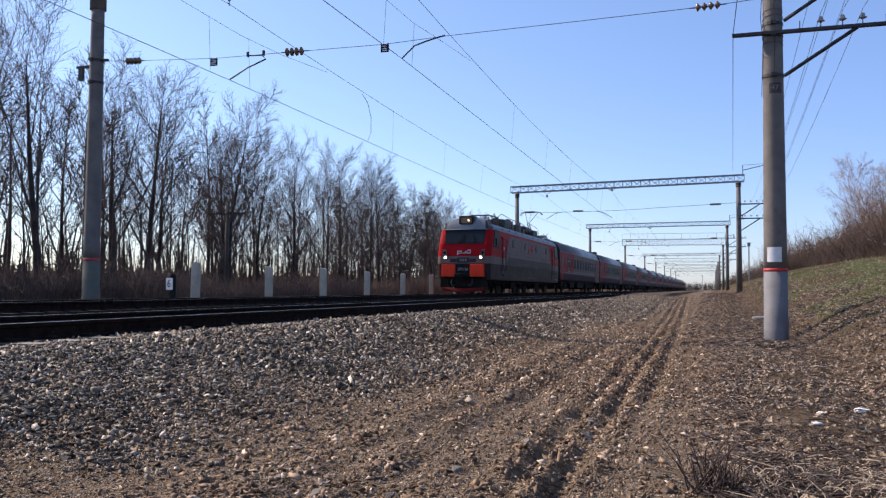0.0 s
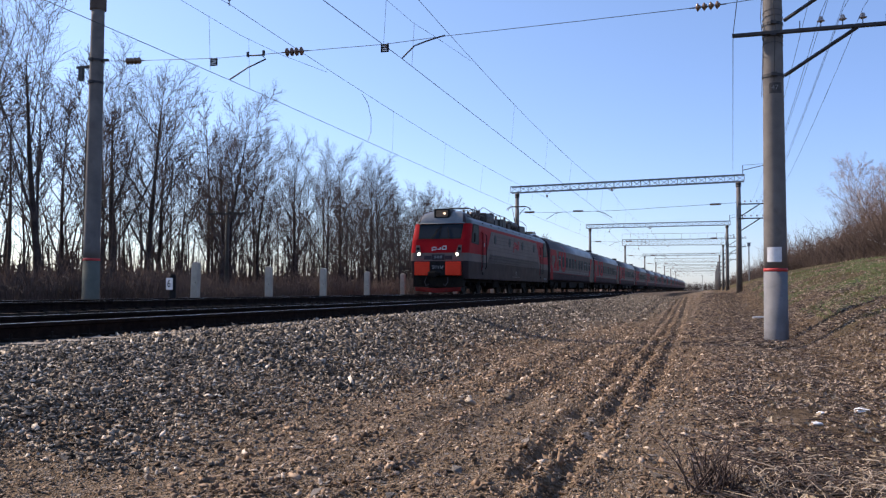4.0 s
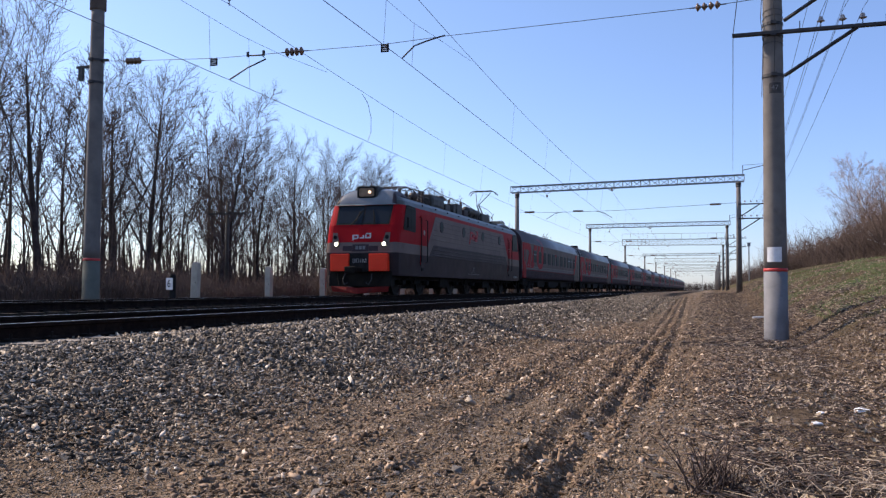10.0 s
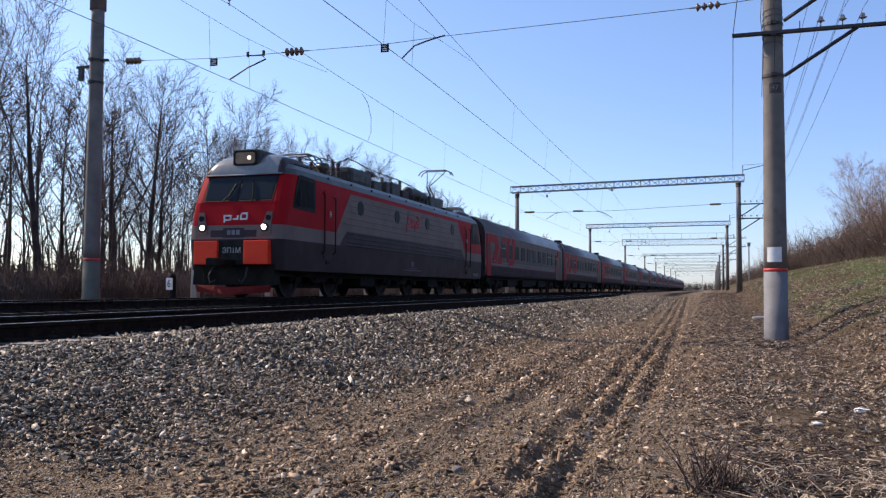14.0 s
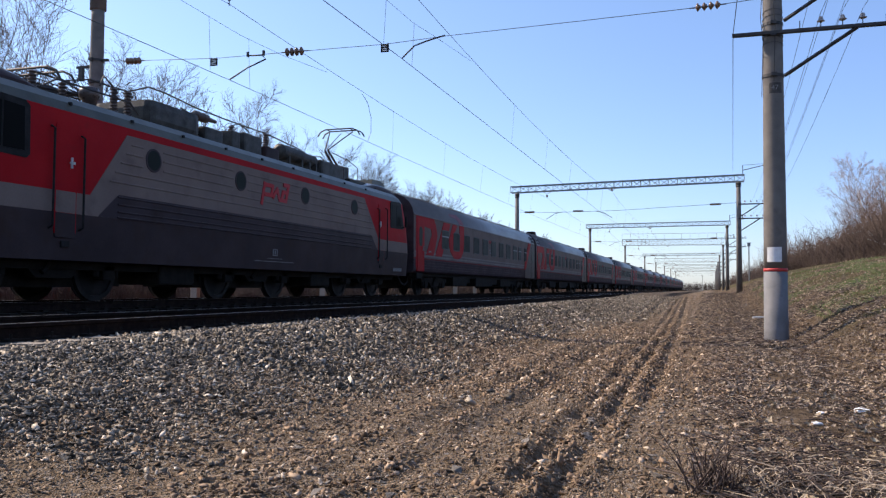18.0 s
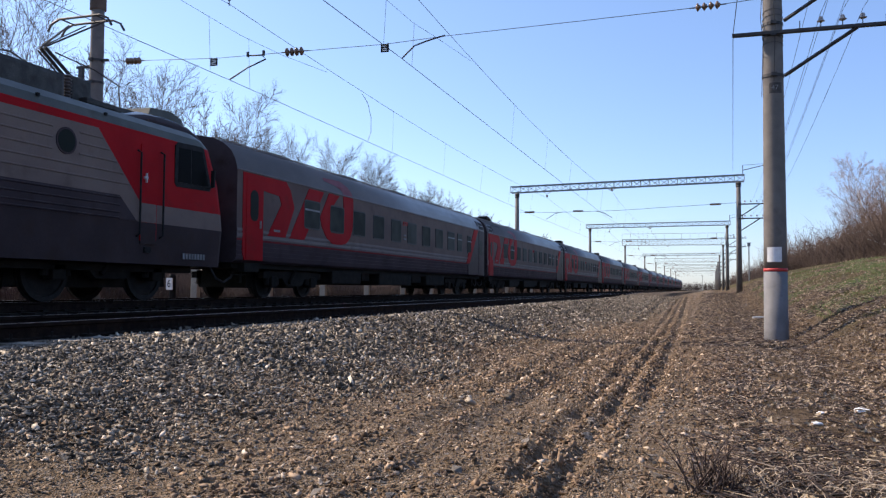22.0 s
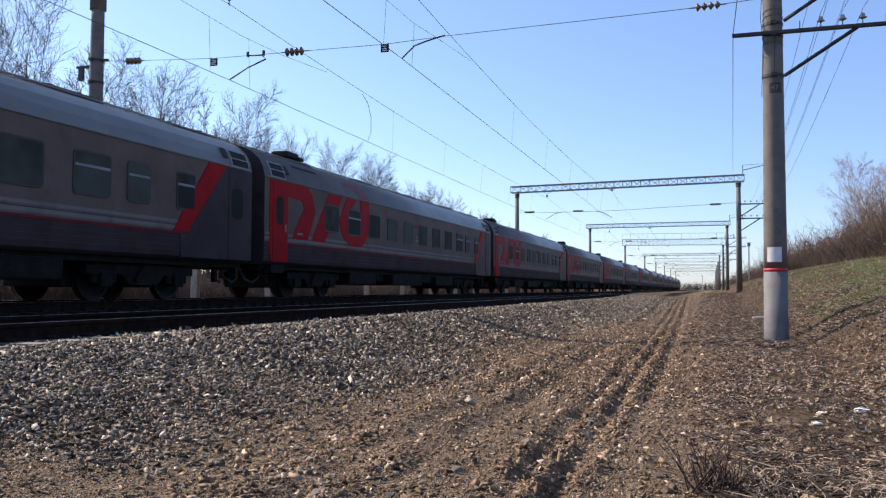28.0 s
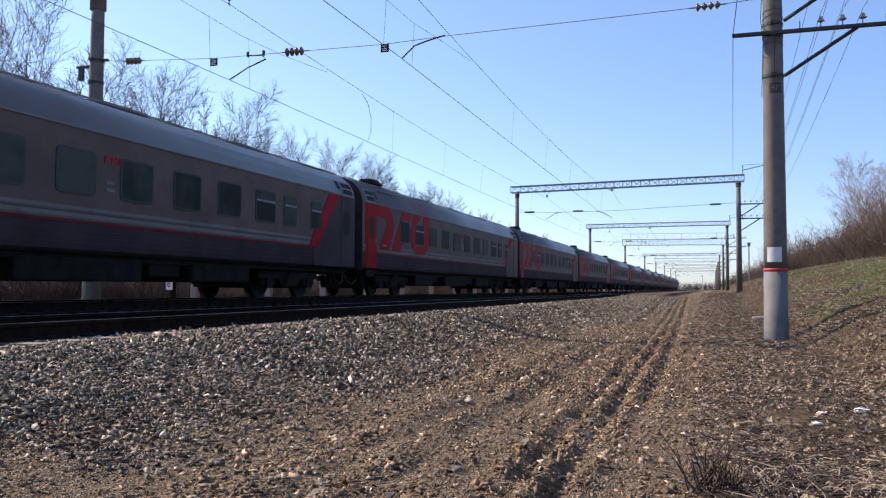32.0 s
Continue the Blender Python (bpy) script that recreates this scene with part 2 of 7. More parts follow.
def steps(*spans):
    out = []
    for a, b, d in spans:
        n = max(1, round((b - a) / d))
        out += [a + (b - a) * i / n for i in range(n)]
    return out + [spans[-1][1]]


GX = steps((-1500, -300, 150), (-300, -60, 20), (-60, -20, 3), (-20, -6.4, 0.5), (-6.4, -2.5, 0.08), (-2.5, -0.3, 0.035), (-0.3, 1.4, 0.08), (1.4, 9, 0.2), (9, 40, 2), (40, 200, 20), (200, 1200, 200))
GY = steps((-600, -60, 60), (-60, 0, 6), (0, 2.5, 0.5), (2.5, 11, 0.075), (11, 24, 0.2), (24, 60, 0.8), (60, 140, 3), (140, 500, 20), (500, 2600, 150))


def ground_material():
    """Grey crushed stone by the track, brown gravel on the path, dead litter and grass on the bank."""
    m = bpy.data.materials.new("ground_soil")
    m.use_nodes = True
    nt = m.node_tree
    bs = nt.nodes["Principled BSDF"]
    geo = nt.nodes.new("ShaderNodeNewGeometry")
    sep = nt.nodes.new("ShaderNodeSeparateXYZ")
    nt.links.new(geo.outputs["Position"], sep.inputs[0])

    def noise_at(sc, detail=5.0):
        n = nt.nodes.new("ShaderNodeTexNoise")
        n.inputs["Scale"].default_value, n.inputs["Detail"].default_value = sc, detail
        nt.links.new(geo.outputs["Position"], n.inputs["Vector"])
        return n.outputs["Fac"]

    def rng(v, a, b, c=0.0, d=1.0):
        r = nt.nodes.new("ShaderNodeMapRange")
        for k, val in zip(("From Min", "From Max", "To Min", "To Max"), (a, b, c, d)):
            r.inputs[k].default_value = val
        nt.links.new(v, r.inputs["Value"])
        return r.outputs["Result"]

    def mix(f, a, b, mode="MIX"):
        x = nt.nodes.new("ShaderNodeMix")
        x.data_type, x.blend_type = "RGBA", mode
        for key, v in ((0, f), (6, a), (7, b)):
            if isinstance(v, (int, float)):
                x.inputs[key].default_value = v
            elif isinstance(v, tuple):
                x.inputs[key].default_value = (*v, 1)
            else:
                nt.links.new(v, x.inputs[key])
        return x.outputs[2]

    def add(a, b, op="ADD"):
        n = nt.nodes.new("ShaderNodeMath")
        n.operation = op
        for i, v in enumerate((a, b)):
            if isinstance(v, (int, float)):
                n.inputs[i].default_value = v
            else:
                nt.links.new(v, n.inputs[i])
        return n.outputs[0]

    wob = add(sep.outputs["X"], rng(noise_at(0.7), 0.3, 0.7, -0.8, 0.8))
    vor = nt.nodes.new("ShaderNodeTexVoronoi")
    vor.inputs["Scale"].default_value = 42.0
    nt.links.new(geo.outputs["Position"], vor.inputs["Vector"])
    pebble = nt.nodes.new("ShaderNodeSeparateColor")
    nt.links.new(vor.outputs["Color"], pebble.inputs[0])
    grey = mix(pebble.outputs[0], (0.048, 0.037, 0.028), (0.23, 0.178, 0.134))
    brown = mix(rng(noise_at(6), 0.35, 0.65), (0.115, 0.079, 0.048), (0.22, 0.157, 0.102))
    brown = mix(rng(pebble.outputs[1], 0.55, 1.0, 0.0, 0.6), brown, (0.33, 0.28, 0.23))
    fine = nt.nodes.new("ShaderNodeTexVoronoi")
    fine.inputs["Scale"].default_value = 75.0
    nt.links.new(geo.outputs["Position"], fine.inputs["Vector"])
    grit = nt.nodes.new("ShaderNodeSeparateColor")
    nt.links.new(fine.outputs["Color"], grit.inputs[0])
    brown = mix(1.0, brown, rng(grit.outputs[0], 0.0, 1.0, 0.68, 1.65), "MULTIPLY")
    litter = mix(rng(noise_at(9), 0.35, 0.68), (0.065, 0.044, 0.028), (0.20, 0.142, 0.092))
    grass = mix(rng(noise_at(5), 0.3, 0.7), (0.04, 0.062, 0.013), (0.10, 0.085, 0.034))
    bank = mix(rng(noise_at(0.5), 0.44, 0.58), litter, grass)
    bank = mix(rng(sep.outputs["X"], 2.0, 3.2), litter, bank)
    woods = mix(rng(noise_at(1.2), 0.35, 0.65), (0.085, 0.05, 0.035), (0.17, 0.11, 0.075))
    widening = rng(sep.outputs["Y"], 13.0, 38.0, 0.0, 2.0)
    c = mix(rng(add(wob, widening, "SUBTRACT"), -4.9, -4.2), grey, brown)
    c = mix(rng(wob, -0.2, 0.5), c, litter)
    c = mix(rng(wob, 1.5, 2.6), c, bank)
    c = mix(rng(wob, -17.3, -16.0), woods, c)
    # near-black bed: oil, plus the shade around the rails painted into the colour
    oil_shade = add(rng(wob, -15.6, -14.8), rng(sep.outputs["X"], -6.62, -6.45), "SUBTRACT")
    c = mix(rng(oil_shade, 0.0, 1.0, 0.0, 0.92), c, (0.012, 0.009, 0.008))
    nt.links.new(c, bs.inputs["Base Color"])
    bs.inputs["Roughness"].default_value = 0.92
    bs.inputs["Specular IOR Level"].default_value = 0.08
    b = nt.nodes.new("ShaderNodeBump")
    b.inputs["Strength"].default_value, b.inputs["Distance"].default_value = 0.9, 0.03
    nt.links.new(add(add(vor.outputs["Distance"], fine.outputs["Distance"]), rng(noise_at(14), 0, 1, 0, 0.8)), b.inputs["Height"])
    nt.links.new(b.outputs["Normal"], bs.inputs["Normal"])
    return m


GROUND = ground_material()
gv = [(x, y, ground_z(x, y) + uneven(x, y)) for y in GY for x in GX]
nx = len(GX)
gf = [(j * nx + i, j * nx + i + 1, (j + 1) * nx + i + 1, (j + 1) * nx + i) for j in range(len(GY) - 1) for i in range(nx - 1)]
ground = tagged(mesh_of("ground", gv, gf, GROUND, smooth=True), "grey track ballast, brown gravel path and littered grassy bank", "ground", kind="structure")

# ---------------------------------------------------------------- the two tracks
RAIL = [(-0.075, -0.18), (0.075, -0.18), (0.075, -0.168), (0.018, -0.152), (0.010, -0.14), (0.010, -0.052), (0.036, -0.04), (0.0365, -0.01), (0.030, -0.002), (-0.030, -0.002), (-0.0365, -0.01), (-0.036, -0.04), (-0.010, -0.052), (-0.010, -0.14), (-0.018, -0.152), (-0.075, -0.168)]


def rail(x, z, track):
    bm = bmesh.new()
    prism(bm, RAIL, -60, 620)
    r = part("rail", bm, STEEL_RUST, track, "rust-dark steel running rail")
    r.location = (x, 0, z)
    bm = bmesh.new()
    box(bm, -0.029, 0.029, -60, 620, -0.0015, 0.0)
    t = part("running_surface", bm, RAIL_TOP, r, "bright polished rail head")
    return r


def track(x, z, label):
    tr = thing("railway_track", pose(0, 0, 0), label, "railway track", "tracks", "structure")
    for s in (-0.795, 0.795):
        rail(x + s, z, tr)
    return tr


near_track = track(NEAR_X, NEAR_Z, "near railway track, rusty rails on concrete sleepers in ballast")
train_track = track(TRAIN_X, 0.0, "railway track under the train, rusty rails on concrete sleepers")


# sleepers with their rail clips: one mesh, many pieces
def sleeper_mesh(pale):
    """A sleeper with its rail seats, its colour darkened for shade; if pale, the end towards the path stays bare
    concrete.
    """
    bm = bmesh.new()
    outline = [(-0.15, -0.2), (0.15, -0.2), (0.125, 0.0), (-0.125, 0.0)]
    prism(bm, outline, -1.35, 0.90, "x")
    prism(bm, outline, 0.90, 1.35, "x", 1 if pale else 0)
    for x in (-0.795, 0.795):
        for s in (-1, 1):
            box(bm, x + s * 0.12 - 0.05, x + s * 0.12 + 0.05, -0.06, 0.06, 0.0, 0.035)
            tube(bm, [(x + s * 0.14, 0.0, 0.03), (x + s * 0.14, 0.0, 0.085)], 0.014, 6)
    return bm


for axis, z, owner, pale in ((NEAR_X, NEAR_Z, near_track, True), (TRAIN_X, 0.0, train_track, False)):
    base = part("sleeper", sleeper_mesh(pale), [SLEEPER_SHADED, SLEEPER], owner, "concrete sleeper coloured dark for shade, with a pale end" if pale else "concrete sleeper coloured dark for shade")
    base.location = (axis, -6.0, z - 0.18)
    for k in range(1, 270):
        share("sleeper", base, owner, pose(axis, -6.0 + 0.545 * k, z - 0.18, 0, 0, random.uniform(-0.6, 0.6)))

# ---------------------------------------------------------------- poles, portals, wires
PORTALS = (67.0, 110.9, 157.9, 207.0, 250.0, 298.0, 345.0, 395.0)


FOOT_GREEN = surf("pole_foot_grey_green", (0.105, 0.1064, 0.086), (0.135, 0.133, 0.1075), 3, 0.8, 0, 0.001, 60, fine=0.12, spec=0.2)


def pole(x, y, z0, z1, r0, r1, label, band, foot=None):
    p = thing("catenary_pole", pose(x, y, 0), label, "pole", "line poles")
    rc = r0 + (r1 - r0) * (band - z0) / (z1 - z0)
    bm = bmesh.new()
    rows = [(rc + (r1 - rc) * k / 24, band + (z1 - band) * k / 24) for k in range(25)]
    lathe(bm, (0, 0, 0), rows, 24)
    part("shaft", bm, CONCRETE, p, "tapered spun-concrete shaft", True)
    bm = bmesh.new()
    lathe(bm, (0, 0, 0), [(r0 + 0.01, z0 - 0.5), (r0, z0), (rc + 0.002, band - 0.07)], 24)
    part("painted_base", bm, foot or CONCRETE_PAINT, p, "grey-painted foot", True)
    bm = bmesh.new()
    lathe(bm, (0, 0, 0), [(rc + 0.006, band - 0.07), (rc + 0.005, band + 0.0)], 24)
    part("band", bm, RED_PAINT, p, "red painted ring", True)
    return p


def clamp_ring(parent, z, r, name="clamp"):
    bm = bmesh.new()
    lathe(bm, (0, 0, 0), [(r, z - 0.035), (r + 0.02, z - 0.035), (r + 0.02, z + 0.035), (r, z + 0.035)], 20)
    box(bm, -0.06, 0.06, -r - 0.09, -r, z - 0.04, z + 0.04)
    return part(name, bm, DARK_STEEL, parent, "bolted steel clamp")


pole_right = pole(1.39, POLE_Y, -0.80, 15.0, 0.262, 0.15, "tall concrete pole with red ring, white plate and arms", 0.80)
pole_left = pole(-17.39, POLE_Y, -0.6, 8.62, 0.25, 0.185, "tall grey concrete pole with a thin red ring beyond the tracks", 1.12, FOOT_GREEN)
bm = bmesh.new()
lathe(bm, (0, 0, 0), [(0.18, 8.55), (0.235, 8.56), (0.19, 16.9)], 24)
part("top_sleeve", bm, CONCRETE, pole_left, "thicker upper shaft", True)
for z in (7.02, 6.35):
    clamp_ring(pole_left, z, 0.196)
bm = bmesh.new()
box(bm, -0.72, -0.18, -0.04, 0.04, 6.83, 6.90)
part("bracket", bm, DARK_STEEL, pole_left, "short dark steel bracket")
bm = bmesh.new()
box(bm, 0.18, 0.42, -0.035, 0.035, 6.98, 7.05)
part("bracket", bm, DARK_STEEL, pole_left, "short dark steel bracket")
bm = bmesh.new()
box(bm, -0.62, -0.48, -0.05, 0.05, 6.45, 6.83)
part("hanger", bm, DARK_STEEL, pole_left)

# white plate, number and arms of the near pole
bm = bmesh.new()
lathe(bm, (0, 0, 0), [(0.262, 0.94), (0.258, 1.27)], 40)
cutters = [v for v in bm.verts if v.co.y > -0.1 or v.co.x < -0.20 or v.co.x > 0.14]
bmesh.ops.delete(bm, geom=cutters, context="VERTS")
bmesh.ops.solidify(bm, geom=bm.faces, thickness=0.004)
part("plate", bm, WHITE_PAINT, pole_right, "white rectangle painted above the ring")
lettering_sites = [(pole_right, "47", 0.15, (0.02, -0.236, 4.86))]
for z, r in ((6.35, 0.205), (6.08, 0.207), (5.16, 0.216), (7.0, 0.2), (7.45, 0.196)):
    clamp_ring(pole_right, z, r)
for z, x0, x1 in ((6.11, -0.88, 2.75), (7.36, 0.15, 2.75)):
    bm = bmesh.new()
    box(bm, x0, x1, -0.29, -0.225, z - 0.035, z + 0.035)
    box(bm, x0 + 0.02, x1 - 0.02, -0.25, -0.17, z - 0.035, z - 0.027)
    part("cross_arm", bm, DARK_STEEL, pole_right, "dark steel channel cross-arm")
    bm = bmesh.new()
    tube(bm, [(0.22, -0.24, z - 1.0), (1.72, -0.24, z - 0.03)], 0.042, 4)
    part("strut", bm, DARK_STEEL, pole_right, "slanting dark steel strut")
PIN_X = (0.55, 0.98, 1.42, 1.82, 2.28)
for z in (6.10, 7.35):
    for k, x in enumerate(PIN_X):
        bm = bmesh.new()
        tube(bm, [(x, -0.25, z + 0.04), (x, -0.25, z + 0.22)], 0.011, 6)
        pin = part("pin", bm, DARK_STEEL, pole_right, "steel insulator pin")
        if k in (1, 2, 3):
            bm = bmesh.new()
            lathe(bm, (x, -0.25, z + 0.17), [(0.03, -0.02), (0.08, 0.0), (0.088, 0.012), (0.05, 0.04), (0.048, 0.05), (0.055, 0.062), (0.04, 0.10), (0.02, 0.115)], 14)
            part("insulator", bm, GLASS_INS, pin, "pale porcelain pin insulator", True)
for x, y, z in ((0.02, -0.22, 6.6), (-0.23, -0.05, 6.3)):
    bm = bmesh.new()
    tube(bm, [(x, y, z + 0.7), (x - 0.03, y - 0.03, z + 0.2), (x + 0.02, y - 0.02, z - 0.3), (x - 0.02, y, z - 1.6)], 0.008, 5)
    part("earth_lead", bm, DARK_STEEL, pole_right, "thin wire down the pole")


# turns of wire and a dark number plate on the near pole
for z, r, lean in ((6.62, 0.205, 0.05), (6.48, 0.208, -0.06), (6.0, 0.21, 0.07), (5.86, 0.212, -0.05), (7.2, 0.20, 0.06)):
    bm = bmesh.new()
    tube(bm, [((r + 0.008) * math.cos(2 * math.pi * k / 16), (r + 0.008) * math.sin(2 * math.pi * k / 16), z + lean * math.cos(2 * math.pi * k / 16 + lean * 30)) for k in range(17)], 0.007, 5)
    part("wire_turn", bm, DARK_STEEL, pole_right, "turn of thin wire round the pole")
bm = bmesh.new()
lathe(bm, (0, 0, 4.74), [(0.228, 0.0), (0.226, 0.24)], 40)
bmesh.ops.delete(bm, geom=[v for v in bm.verts if v.co.y > -0.12 or abs(v.co.x - 0.02) > 0.15], context="VERTS")
bmesh.ops.solidify(bm, geom=bm.faces, thickness=0.004)
part("number_plate", bm, NUMBER_PATCH, pole_right, "dark painted number panel")


def disc_string(name, a, b, n, r, material, label, category="insulator"):
    """A string of n sheds between two points."""
    a, b = Vector(a), Vector(b)
    d = b - a
    t = thing(name, Matrix.Translation(a) @ d.to_track_quat("Z", "Y").to_matrix().to_4x4(), label, category, "insulators")
    L = d.length
    bm = bmesh.new()
    tube(bm, [(0, 0, -0.12), (0, 0, L + 0.12)], 0.016, 6)
    part("rod", bm, DARK_STEEL, t)
    for k in range(n):
        bm = bmesh.new()
        z = L * (k + 0.5) / n
        lathe(bm, (0, 0, z), [(0.04, -0.055), (r, -0.02), (r, 0.0), (0.05, 0.03), (0.04, 0.055)], 16)
        part("shed", bm, material, t, "brown ribbed shed" if k == 0 else "", True)
    return t


def cable(name, pts, r, label, category="wire", sides=5, mat=None):
    bm = bmesh.new()
    tube(bm, pts, r, sides)
    return tagged(finish(name, bm, mat or WIRE), label, category, "overhead wires")


def sagging(a, b, sag, n=14):
    a, b = Vector(a), Vector(b)
    return [a.lerp(b, k / n) - Vector((0, 0, 4 * sag * (k / n) * (1 - k / n))) for k in range(n + 1)]


# lower cross-span between the two poles, with its insulators, plates and registration arms
SPAN = [(-17.2, 7.0), (-16.04, 6.92), (-13.32, 6.77), (-10.78, 6.75), (-8.12, 6.73), (-6.47, 6.80), (-3.2, 6.86), (-0.04, 6.93), (1.2, 7.0)]
cable("cross_span_wire", [(x, POLE_Y, z) for x, z in SPAN], 0.0085, "thin steel cross-span wire between the poles")
disc_string("strain_insulator", (-16.33, POLE_Y, 6.93), (-15.80, POLE_Y, 6.905), 4, 0.10, INSULATOR, "brown four-shed insulator in the cross-span wire")
disc_string("strain_insulator", (-11.08, POLE_Y, 6.755), (-10.50, POLE_Y, 6.75), 4, 0.115, INSULATOR, "brown four-shed insulator between the tracks")
disc_string("strain_insulator", (-0.30, POLE_Y, 6.925), (0.28, POLE_Y, 6.945), 4, 0.095, INSULATOR, "brown insulator in the cross-span wire beside the pole")
cable("cross_span_wire", sagging((-17.2, POLE_Y, 9.9), (1.2, POLE_Y, 9.9), 0.9), 0.012, "upper steel cross-span wire between the poles")
for x, z in ((-13.32, 6.77), (-8.12, 6.73)):
    s = thing("wire_plate", pose(x, POLE_Y - 0.03, z - 0.12), "small dark plate with a pale mark on the cross-span wire", "sign", "wire plates")
    bm = bmesh.new()
    box(bm, -0.11, 0.11, -0.012, 0.012, -0.1, 0.1)
    part("plate", bm, BLACK_PAINT, s)
    bm = bmesh.new()
    for x0, x1, z0, z1 in ((-0.07, 0.07, 0.045, 0.07), (0.04, 0.07, -0.01, 0.07), (-0.07, 0.07, -0.02, 0.01), (-0.07, -0.04, -0.07, 0.0), (-0.07, 0.07, -0.075, -0.05)):
        box(bm, x0, x1, -0.016, -0.008, z0, z1)
    part("mark", bm, WHITE_PAINT, s, "pale figure made of bars")
    for hx in (-0.1, 0.085):
        bm = bmesh.new()
        box(bm, hx, hx + 0.015, -0.006, 0.006, 0.1, 0.14)
        part("hook", bm, DARK_STEEL, s)
for pts, lab in (([(-12.25, 6.76), (-11.80, 6.74), (-11.68, 6.62), (-12.25, 6.42), (-12.81, 6.13)], "bent grey registration arm over the train's track"),
                 ([(-6.47, 6.82), (-6.95, 6.72), (-7.30, 6.62), (-7.64, 6.32)], "bent grey registration arm over the near track")):
    bm = bmesh.new()
    tube(bm, [(x, POLE_Y, z) for x, z in pts], 0.022, 8)
    tagged(finish("registration_arm", bm, DARK_STEEL, smooth=True), lab, "bracket", "registration arms")
for x, z in ((-12.25, 6.76), (-11.75, 6.76)):
    bm = bmesh.new()
    box(bm, x - 0.03, x + 0.03, POLE_Y - 0.03, POLE_Y + 0.03, z - 0.04, z + 0.11, bevel=0.01)
    tagged(finish("wire_clamp", bm, DARK_STEEL), "small dark clamp on the cross-span wire", "clamp", "clamps")

# contact wires and messengers of the two tracks, span by span
SUPPORTS = [-27.0, POLE_Y] + list(PORTALS)
for nm, x, zc, zs, xp in (("train", TRAIN_X, 6.11, 8.29, -12.75), ("near", NEAR_X, 6.30, 8.27, -7.5)):
    over = "train's track" if nm == "train" else "near track"
    xs = [x + (0.07 if nm == "train" else -0.06)] * 2 + [x + (0.25 if k % 2 else -0.2) for k in range(len(PORTALS))]
    zc2 = [zc, zc] + [6.0] * len(PORTALS)
    ms = [(x, zs), (x, zs)] + [(xp, 7.78 if nm == "train" else 8.15)] * len(PORTALS)
    for i in range(len(SUPPORTS) - 1):
        a, b = SUPPORTS[i], SUPPORTS[i + 1]
        cable("contact_wire", sagging((xs[i], a, zc2[i]), (xs[i + 1], b, zc2[i + 1]), 0.02, 8), 0.009, "copper contact wire over the " + over)
        (xa, za), (xb, zb) = ms[i], ms[i + 1]
        sag = (0.40 if nm == "train" else 0.56) if i == 1 else 0.5
        mp = sagging((xa, a, za), (xb, b, zb), sag)
        cable("messenger_wire", mp, 0.0082, "sagging messenger wire over the " + over)
        if i < 4:
            n = 6
            for k in range(n):
                f = (k + 0.75) / (n + 0.5)
                if i == 1 and f < 0.16:
                    continue
                q = Vector((xa, a, za)).lerp(Vector((xb, b, zb)), f) - Vector((0, 0, 4 * sag * f * (1 - f)))
                cx = xs[i] + (xs[i + 1] - xs[i]) * f
                cz = zc2[i] + (zc2[i + 1] - zc2[i]) * f
                cable("dropper", [q + Vector((0, 0, 0.01)), (cx, q.y, cz - 0.01)], 0.0035, "thin dropper between messenger and contact wire", sides=4)
    # stitch wire under the support
    st = [(x, 13.5, zs - 0.36), (x, 17.6, 7.66 if nm == "train" else 7.42), (x, 20.6, 7.58 if nm == "train" else 7.45), (x, 23.0, 7.66 if nm == "train" else 7.66), (x, 26.3, zs - 0.36)]
    cable("stitch_wire", st, 0.006, "thin stitch wire below the messenger", sides=4)
    for yy, zz in (((19.04, 7.62), (21.06, 7.59)) if nm == "train" else ((18.7, 7.43), (20.73, 7.46))):
        cable("dropper", [(x, yy, zz + 0.02), (x + (0.07 if nm == "train" else -0.06), yy, zc - 0.01)], 0.005, "thin dropper to the contact wire", sides=4)
    disc_string("hanging_insulator", (x, POLE_Y, 8.36), (x, POLE_Y, 8.9), 3, 0.09, INSULATOR, "brown insulator that holds the messenger wire")
bm = bmesh.new()
J = [(TRAIN_X, 29.4, 7.86), (TRAIN_X + 0.02, 29.9, 7.6), (TRAIN_X + 0.02, 30.25, 7.1), (TRAIN_X + 0.02, 30.25, 6.5), (TRAIN_X + 0.02, 29.95, 6.12)]
tube(bm, J, 0.011, 5)
tagged(finish("jumper_wire", bm, WIRE), "looped jumper between messenger and contact wire", "wire", "overhead wires")

# side wires: guard wire on the short arm, and the line wires on the pins
cable("guard_wire", [(0.72, 0.0, 6.5), (0.62, 12, 6.3), (0.53, 19.75, 6.13)] + [(0.53 + 1.15 * k / 8, 19.75 + 47.25 * k / 8, 6.13 + 3.3 * k / 8 - 0.5 * (k / 8) * (1 - k / 8)) for k in range(1, 9)], 0.009, "thin guard wire beside the poles")
for za, zb in ((6.17, 5.75), (7.42, 6.85)):
    for k in (1, 2, 3):
        x = 1.39 + PIN_X[k]
        cable("line_wire", sagging((x + 0.1, -30, za + 0.35), (x, 19.75, za + 0.30), 0.5) + sagging((x, 19.75, za + 0.30), (2.2 + 0.42 * (k + 1), 67, zb + 0.2), 0.55)[1:], 0.006, "thin line wire on the side arms", sides=4)


